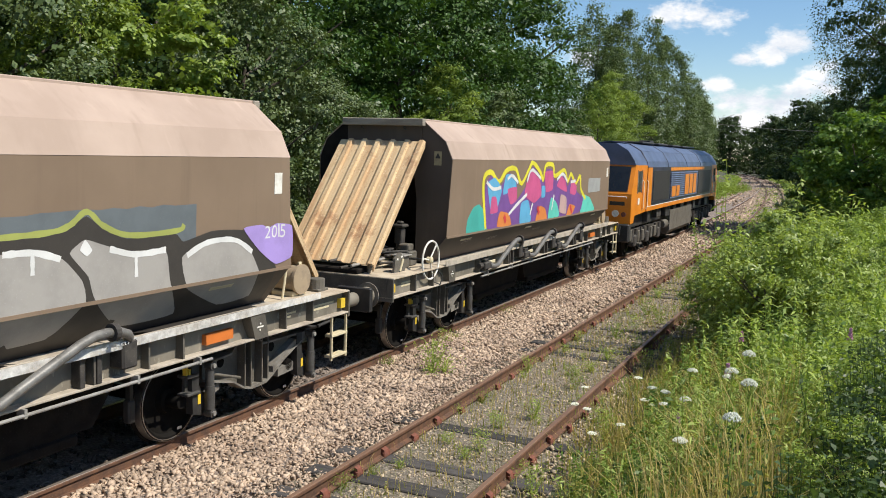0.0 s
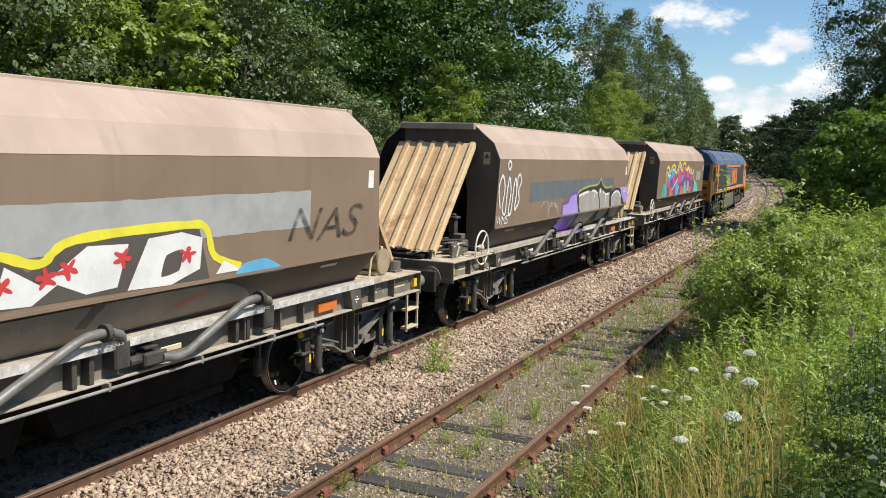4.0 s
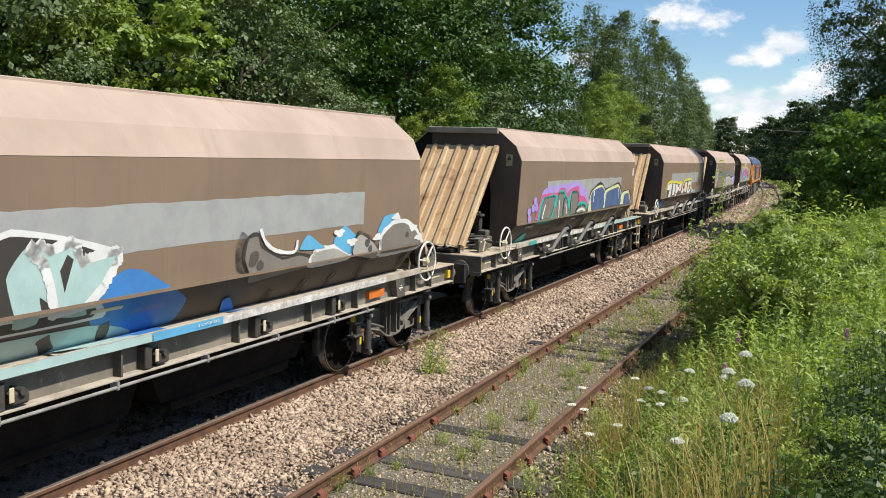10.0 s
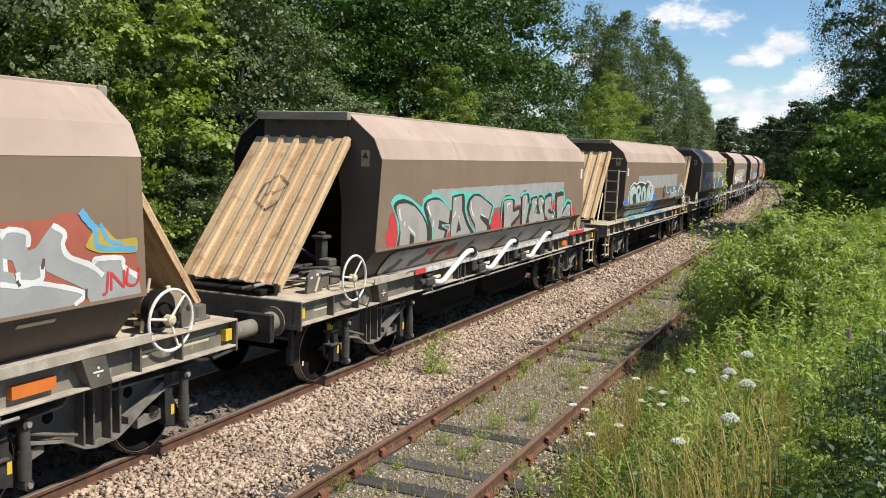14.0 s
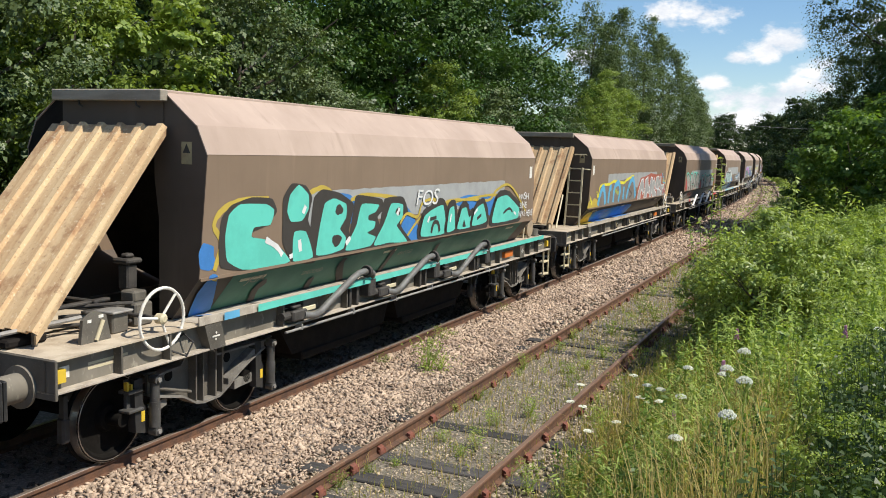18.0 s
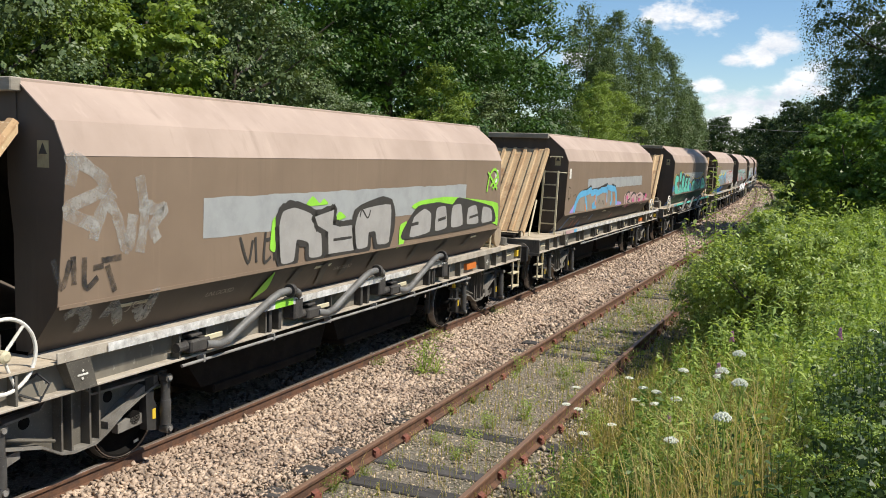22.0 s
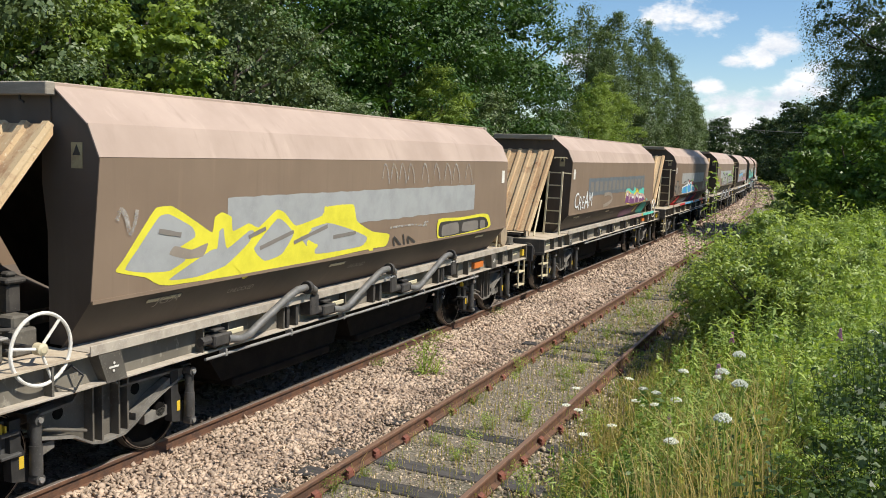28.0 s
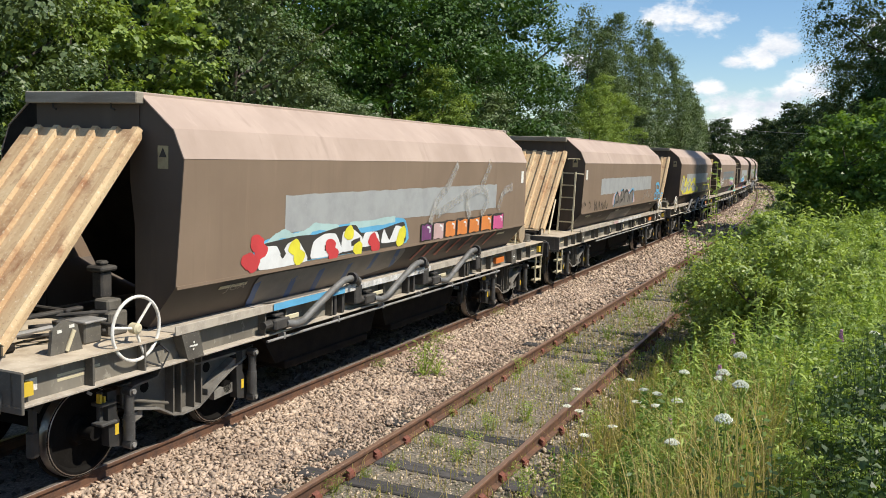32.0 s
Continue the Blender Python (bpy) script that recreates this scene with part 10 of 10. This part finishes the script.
    stuff("green_grass", joined(blades(3600, -2.75, 0.3, 2.6, 11, 0.48, 0.0034, tufts(71, -0.05)), blades(3000, -2.7, 1.2, 11, 18, 0.50, 0.006, tufts(72, -0.1)), blades(1400, -2.7, 1.6, 18, 24, 0.5, 0.008, edge), blades(1300, -2.75, -1.5, 10, 17, 0.42, 0.005), blades(2500, -2.9, 2.4, 24, 60, 0.7, 0.016)),
          M_GRASS, "long green grass on the bank")
    straw = lambda a, b: edge(a, b) and a < -0.20 and noise.noise((a * 2.2, b * 1.1, 3)) > 0.10
    stuff("dry_grass", joined(blades(3600, -2.2, -0.2, 2.8, 9.5, 0.62, 0.0026, straw), blades(3000, -2.6, -0.2, 9, 14, 0.6, 0.0042, straw), blades(330, -0.85, -0.20, 3.6, 7.5, 0.85, 0.0028), blades(160, -0.42, -0.16, 3.3, 4.6, 0.75, 0.0022), blades(1700, -2.9, -1.7, 4.5, 13, 0.16, 0.0036), blades(900, -2.85, -1.5, 10, 17, 0.38, 0.005)),
          M_STRAW, "tall dry straw-coloured grass on the bank")
    # weeds on both sides of the distant curve, clear of the ballast
    def along(n, line, s0, s1, y0, y1, tall, size):
        y, side = RNG.uniform(y0, y1, n), RNG.uniform(s0, s1, n)
        c = np.array([line(b, a, -0.28) for a, b in zip(side, y)])
        P = np.repeat(c, 7, 0) + RNG.normal(0, size * 1.1, (n * 7, 3)) * (1, 1, 0.2)
        P[:, 2] += np.abs(RNG.normal(0, tall * 0.5, n * 7))
        N = RNG.normal(0, 0.5, (n * 7, 3))
        N[:, 2] = 0.9
        return leaves(P, N, size, 0.5, 0.5)
    stuff("curve_verge", joined(along(1300, far_line, -7.5, -2.5, 45, 190, 0.6, 0.30), along(1700, near_line, 1.6, 9.0, 48, 190, 0.7, 0.32), along(700, near_line, -1.6, 1.4, 45, 120, 0.2, 0.16)), M_LEAF[6], "weeds and grass on both sides of the distant curve")
    # the verge beyond the train
    far = lambda a, b: True
    stuff("far_verge", joined(blades(5000, -13.5, -9.9, 20, 75, 0.6, 0.02), stalks(2500, -14.0, -10.2, 20, 110, 0.9, 9, 0.20, 0.4, 0.4)), M_LEAF[4], "green verge of weeds beyond the main line")


grow_bank()


def umbel_proto():
    t = thing("wild_carrot", "wild carrot with white flat flower heads, on the bank", "wildflower", "wild carrots")
    part("stem", Shape().tube([(0, 0, 0), (0.01, 0.0, 0.35), (0.0, 0.02, 0.70)], 0.005, 5), M_LEAF[7], t)
    sh = Shape()
    r = random.Random(3)
    for i in range(230):
        a, q = r.uniform(0, 6.28), 0.056 * math.sqrt(r.random())
        x, y = q * math.cos(a), q * math.sin(a)
        z = 0.70 + 0.014 - 6.0 * q * q + r.uniform(-0.004, 0.004)
        k = r.uniform(0.0035, 0.0065)
        sh.add([(x - k, y, z), (x, y - k, z), (x + k, y, z), (x, y + k, z), (x, y, z + k), (x, y, z - k)], [(0, 1, 4), (1, 2, 4), (2, 3, 4), (3, 0, 4), (1, 0, 5), (2, 1, 5), (3, 2, 5), (0, 3, 5)])
    part("flower_head", sh, M_UMBEL, t, "flat white flower head")
    sh = Shape()
    for i in range(9):
        a = i * 0.698
        sh.tube([(0, 0.018, 0.65), (0.03 * math.cos(a), 0.02 + 0.03 * math.sin(a), 0.69)], 0.0018, 4)
    part("umbel_ribs", sh, M_LEAF[7], t)
    return t


def spike_proto():
    t = thing("purple_loosestrife", "purple loosestrife flower spike on the bank", "wildflower", "purple flower spikes")
    part("stem", Shape().tube([(0, 0, 0), (0.01, 0, 0.5), (0, 0.02, 1.0)], 0.006, 5), M_LEAF[7], t)
    sh = Shape()
    r = random.Random(9)
    for i in range(46):
        z = 0.86 + 0.15 * i / 46
        a, q = r.uniform(0, 6.28), 0.026 * (1.1 - i / 55)
        x, y = q * math.cos(a), q * math.sin(a)
        sh.box(x - 0.009, x + 0.009, y - 0.009, y + 0.009, z - 0.009, z + 0.009)
    part("flower_spike", sh, M_PURPLE, t, "magenta-purple flowers")
    return t


def plant_flowers():
    r = random.Random(11)
    p = umbel_proto()
    spots = [(-0.54, 6.26, 1.99), (-0.6, 5.9, 1.94), (-0.39, 4.5, 2.22), (-1.37, 9.28, 1.12), (-1.1, 7.24, 1.36), (-0.85, 7.55, 1.5), (-1.61, 9.25, 0.85), (-1.88, 9.66, 0.61), (-1.52, 8.91, 0.81), (-0.36, 3.68, 2.26),
             (-0.73, 4.87, 1.75), (-3.18, 11.92, 0.05), (-3.08, 11.15, 0.02), (-2.89, 10.99, 0.02), (-2.36, 11.48, 0.39), (-2.04, 9.28, 0.41), (-2.49, 9.74, 0.12), (-1.93, 10.47, 0.56), (0.54, 14.36, 1.05), (0.41, 9.45, 1.69)]
    for i, (x, y, z) in enumerate(spots):
        g = bank(x, y)
        k = (z - g) / 0.70
        m = Matrix.LocRotScale((x, y, g), Euler((r.uniform(-0.06, 0.06), r.uniform(-0.06, 0.06), r.uniform(0, 6.28))), None)
        o = p if i == 0 else copy_thing(p, m)
        o.matrix_basis = m @ Matrix.Diagonal((min(1.05, 0.45 + 0.055 * y),) * 2 + (k, 1))
    p = spike_proto()
    for i, (x, y, k) in enumerate(((-0.83, 7.84, 0.86), (-1.21, 7.74, 0.62), (-1.11, 11.84, 0.9), (0.13, 9.43, 0.8), (-1.07, 33.75, 1.4), (0.33, 27.1, 1.4), (0.62, 22.5, 1.4), (-1.03, 30.46, 1.4))):
        m = Matrix.Translation((x, y, bank(x, y)))
        o = p if i == 0 else copy_thing(p, m)
        o.matrix_basis = m @ Matrix.Diagonal((k, k, k, 1))


plant_flowers()


def weed_mesh(seed, tall, wide, n, size):
    r = np.random.default_rng(seed)
    P = np.stack([r.normal(0, wide, n), r.normal(0, wide, n), tall * r.random(n) ** 0.9], 1)
    P[:, :2] *= (0.45 + 0.75 * P[:, 2:3] / tall)
    N = np.stack([P[:, 0] * 3, P[:, 1] * 3, np.full(n, 0.7)], 1)
    v, f = leaves(P, N, size, 0.5, 0.3)
    m = 14
    a = r.uniform(0, 6.28, m)
    tip = np.stack([wide * 1.2 * np.cos(a), wide * 1.2 * np.sin(a), tall * r.uniform(0.6, 1.0, m)], 1)
    w = np.array((0.003, 0.003, 0))
    sv = np.stack([np.zeros((m, 3)) - w, np.zeros((m, 3)) + w, tip + w * 0.5, tip - w * 0.5], 1).reshape(-1, 3)
    mt = M_LEAF[7] if seed % 3 else M_LEAF[4]
    return raw_mesh("foliage", v, f, mt), raw_mesh("stem", sv, np.arange(len(sv)).reshape(-1, 4), mt)


def plant_weeds():
    kinds = [weed_mesh(1, 0.34, 0.10, 230, 0.042), weed_mesh(2, 0.22, 0.09, 170, 0.038), weed_mesh(3, 0.28, 0.12, 220, 0.038)]
    r = random.Random(4)
    spots = [(-5.71, 12.21, 1.75), (-5.60, 12.42, 1.3), (-6.52, 12.2, 0.8), (-6.52, 14.4, 0.9), (-6.45, 14.8, 0.7), (-6.5, 17.6, 0.9), (-4.46, 13.18, 0.8), (-4.41, 15.95, 0.9), (-3.52, 12.57, 0.8),
             (-3.54, 10.79, 0.9), (-3.53, 14.65, 1.1), (-3.86, 16.6, 1.1), (-3.87, 10.2, 0.7), (-4.49, 10.53, 0.6), (-4.49, 7.5, 0.7), (-3.7, 9.32, 0.8), (-3.58, 13.72, 0.9), (-3.84, 19.39, 1.2),
             (-3.65, 17.36, 1.1), (-4.36, 14.88, 0.8), (-3.4, 18.6, 1.3), (-3.3, 21.0, 1.3), (-4.1, 22.0, 1.2), (-3.6, 24.0, 1.3), (-4.3, 26.0, 1.2), (-3.5, 28.0, 1.3), (-3.3, 15.9, 1.0), (-2.7, 8.3, 1.0),
             (-2.5, 7.2, 1.2), (-2.35, 9.0, 1.3), (-2.45, 10.3, 1.2), (-2.75, 11.2, 1.0), (-2.7, 12.6, 1.1), (-2.8, 14.2, 1.1), (-2.75, 16.0, 1.2), (-2.8, 18.2, 1.2)]
    spots += [(r.uniform(-4.5, -2.9), r.uniform(6.5, 34), r.uniform(0.35, 0.75)) for _ in range(46)]
    for i, (x, y, s) in enumerate(spots):
        o = thing("weed", "green weed tuft growing through the ballast", "weed", "weeds between the rails")
        part("foliage", kinds[i % 3][0], None, o)
        part("stem", kinds[i % 3][1], None, o)
        o.matrix_basis = Matrix.LocRotScale((x, y, -0.19 if x > -5.2 else -0.21), Euler((0, 0, r.uniform(0, 6.28))), (s, s, s))
    stuff("track_grass", (lambda v, f: (v + np.array((0, 0, 0.10)), f))(*blades(2600, -4.55, -2.6, 6.0, 30, 0.16, 0.004)), M_GRASS, "thin grass between the rails of the siding")
    stuff("track_herbs", (lambda v, f: (v + np.array((0, 0, 0.10)), f))(*stalks(520, -4.5, -2.65, 6.0, 34, 0.16, 8, 0.032, 0.5, 0.6)), M_LEAF[9], "small herbs in the ballast of the siding")
    stuff("track_straw", (lambda v, f: (v + np.array((0, 0, 0.10)), f))(*blades(2600, -4.55, -2.3, 5.0, 28, 0.20, 0.004)), M_STRAW, "dry grass between the rails of the siding")


plant_weeds()


def hang_wire():
    pts = [(-17 + 21 * i / 20, 100 + 2 * i / 20, 7.5 - 0.9 * i / 20 - 0.35 * math.sin(math.pi * i / 20)) for i in range(21)]
    solid("overhead_wire", Shape().tube(pts, 0.018, 5), M_PIPE, "thin pale overhead wire crossing between the trees", "wire")


hang_wire()


# ---- sleepers, chairs and stones ----
def build_sleepers():
    track = thing("siding_sleepers", "old dark timber sleepers of the overgrown siding", "sleepers", kind="structure")
    r = random.Random(8)
    meshes = []
    for i in range(4):
        sh = Shape().box(-1.29, 1.29, -0.125, 0.125, -0.30, -0.165, 0.012)
        sh.v = [(x, y + 0.006 * noise.noise((x * 3, i * 7, 0)), z + 0.008 * noise.noise((x * 4, y * 9, i * 3.1))) for x, y, z in sh.v]
        meshes.append(sh.mesh("sleeper", M_SLEEPER))
    ch = Shape().box(-0.09, 0.09, -0.075, 0.075, -0.165, -0.145, 0.006)
    for s in (-1, 1):
        ch.prism([(s * 0.04, -0.145), (s * 0.10, -0.145), (s * 0.085, -0.075), (s * 0.045, -0.055)] if s > 0 else [(-0.04, -0.145), (-0.045, -0.055), (-0.085, -0.075), (-0.10, -0.145)], "y", -0.05, 0.05)
        ch.cyl((s * 0.085, 0.055, -0.15), (s * 0.085, 0.055, -0.10), 0.018, 8).cyl((s * 0.085, -0.055, -0.15), (s * 0.085, -0.055, -0.10), 0.018, 8)
    chair = ch.mesh("rail_chair", M_CHAIR)
    for i in range(72):
        y = 7.87 + 0.68 * (i - 10)
        p = near_line(y)
        o = part("sleeper", meshes[i % 4], None, track, at=Matrix.Translation((p.x + r.uniform(-0.04, 0.04), p.y, r.uniform(-0.012, 0.006) if (i * 7) % 11 in (0, 3, 4, 8) else r.uniform(-0.05, -0.03))) @ Matrix.Rotation(r.uniform(-0.02, 0.02), 4, "Z"))
        for s in (-0.7525, 0.7525):
            part("rail_chair", chair, None, o, at=Matrix.Translation((s, r.uniform(-0.01, 0.01), 0)))


build_sleepers()


def stones(n, s0, s1, y0, y1, size, line, height):
    """Angular crushed stones lying on a bed: six uneven corners each."""
    r = np.random.default_rng(int(n + y0 * 10))
    side, y = r.uniform(s0, s1, n), r.uniform(y0, y1, n)
    c = np.array([line(b, a, height(a)) for a, b in zip(side, y)])
    c[:, 2] += r.uniform(-0.25, 0.45, n) * size
    corner = np.array([(1, 0, 0), (-1, 0, 0), (0, 1, 0), (0, -1, 0), (0, 0, 1), (0, 0, -1)], float)
    k = (corner[None] + r.normal(0, 0.42, (n, 6, 3))) * 0.62
    k *= (size * r.uniform(0.55, 1.35, (n, 1, 1))) * r.uniform(0.6, 1.25, (n, 1, 3))
    k[:, :, 2] *= 0.62
    turn = r.uniform(0, 2 * math.pi, n) / 2
    q = np.stack([np.cos(turn), r.normal(0, 0.24, n), r.normal(0, 0.24, n), np.sin(turn)], 1)
    q /= np.linalg.norm(q, axis=1, keepdims=True)
    w, x, yq, z = q.T
    R = np.stack([np.stack([1 - 2 * (yq * yq + z * z), 2 * (x * yq - z * w), 2 * (x * z + yq * w)], 1),
                  np.stack([2 * (x * yq + z * w), 1 - 2 * (x * x + z * z), 2 * (yq * z - x * w)], 1),
                  np.stack([2 * (x * z - yq * w), 2 * (yq * z + x * w), 1 - 2 * (x * x + yq * yq)], 1)], 1)
    v = np.einsum("nij,nkj->nki", R, k) + c[:, None]
    f = np.array([(0, 2, 4), (2, 1, 4), (1, 3, 4), (3, 0, 4), (2, 0, 5), (1, 2, 5), (3, 1, 5), (0, 3, 5)])
    return v.reshape(-1, 3), (np.arange(n)[:, None, None] * 6 + f[None]).reshape(-1, 3)


def build_stones():
    hf = lambda s: -0.155 - max(0.0, s - 1.55) * 0.12
    tagged(new("ballast", raw_mesh("ballast", *joined(
        stones(15500, 0.80, 2.12, 4.2, 13, 0.055, far_line, hf), stones(12000, 0.80, 2.12, 13, 24, 0.060, far_line, hf), stones(4800, 0.80, 2.12, 24, 42, 0.085, far_line, hf),
        stones(2500, 0.80, 2.12, 42, 85, 0.12, far_line, hf), stones(4200, -2.3, 3.4, 70, 190, 0.20, far_line, lambda s: -0.2), stones(6500, -1.55, -0.80, 4.2, 16, 0.041, near_line, lambda s: -0.19),
        stones(3000, -1.55, -0.80, 16, 34, 0.07, near_line, lambda s: -0.185), stones(2200, -1.55, -0.80, 34, 60, 0.10, near_line, lambda s: -0.18)), M_STONE)),
        "pinkish grey crushed stone ballast of the main line", "ballast", kind="stuff")
    # under-train shade is painted into these stones
    tagged(new("track_bed", raw_mesh("track_bed", *stones(3200, -0.68, 0.68, 4.2, 30, 0.06, far_line, lambda s: -0.16), M_STONE3)), "ballast between the rails of the main line, darkened as under-train shade", "ballast", kind="stuff")
    hn = lambda s: -0.19 - max(0.0, s - 0.75) * 0.05
    tagged(new("siding_ballast", raw_mesh("siding_ballast", *joined(
        stones(6500, -0.70, 0.70, 5.0, 15, 0.030, near_line, hn), stones(3200, -0.70, 0.70, 15, 34, 0.050, near_line, hn), stones(2600, -0.70, 0.70, 34, 62, 0.085, near_line, hn), stones(3800, 0.80, 1.55, 5.0, 20, 0.045, near_line, hn),
        stones(1200, -1.1, -0.80, 5.0, 20, 0.04, near_line, hn)), M_STONE2)),
        "small old grey-brown stones in the siding", "ballast", kind="stuff")


build_stones()

# ---- motion ----
def travelled(t):
    """Place along the line of the fourth wagon's trailing hopper end: the train draws away, gathering speed."""
    k = max(0.0, min(1.0, (t - 21.5) / 5.0))
    late = 0.26 * k * k * (3 - 2 * k)
    return -33.26 + 4.01544 * t + 0.120817 * t ** 2 - 0.0019348 * t ** 3 + 4.15821e-5 * t ** 4 - 5.95338e-7 * t ** 5 + late


def wagon_place(i, t):
    return travelled(t) + 5.42 + (3 - i) * PITCH


def roll_rows(base, radius, t_end=32.0):
    """Rows of a wheelset that turns as the train travels, a fifth of a turn a row."""
    rows, start = [], travelled(0.0)
    step = radians(72) * radius
    n = int((travelled(t_end) - start) / step)
    ts = [0.0]
    for k in range(1, n + 1):
        lo, hi = ts[-1], t_end
        want = start + k * step
        for _ in range(24):
            mid = 0.5 * (lo + hi)
            lo, hi = (mid, hi) if travelled(mid) < want else (lo, mid)
        ts.append(lo)
    ts = [round(t * FPS) / FPS for t in ts] + [t_end]
    seen = set()
    for t in ts:
        if frame(t) in seen:
            continue
        seen.add(frame(t))
        rows.append((t, base @ Matrix.Rotation(-(travelled(t) - start) / radius, 4, "X")))
    return rows


def motions():
    times = [0.5 * k for k in range(65)]
    walk(LOCO, [(t, line_pose(wagon_place(0, t) + PITCH / 2 + 10.68)) for t in times])
    for o in LOCO.children:
        if o.name.startswith("wheelset"):
            walk(o, roll_rows(o.matrix_basis.copy(), LOCO_R))
    for i, wagon in enumerate(WAGONS):
        walk(wagon, [(t, line_pose(wagon_place(i, t))) for t in times])
        for o in wagon.children:
            if o.name.startswith("wheelset"):
                walk(o, roll_rows(o.matrix_basis.copy(), WHEEL_R))


motions()
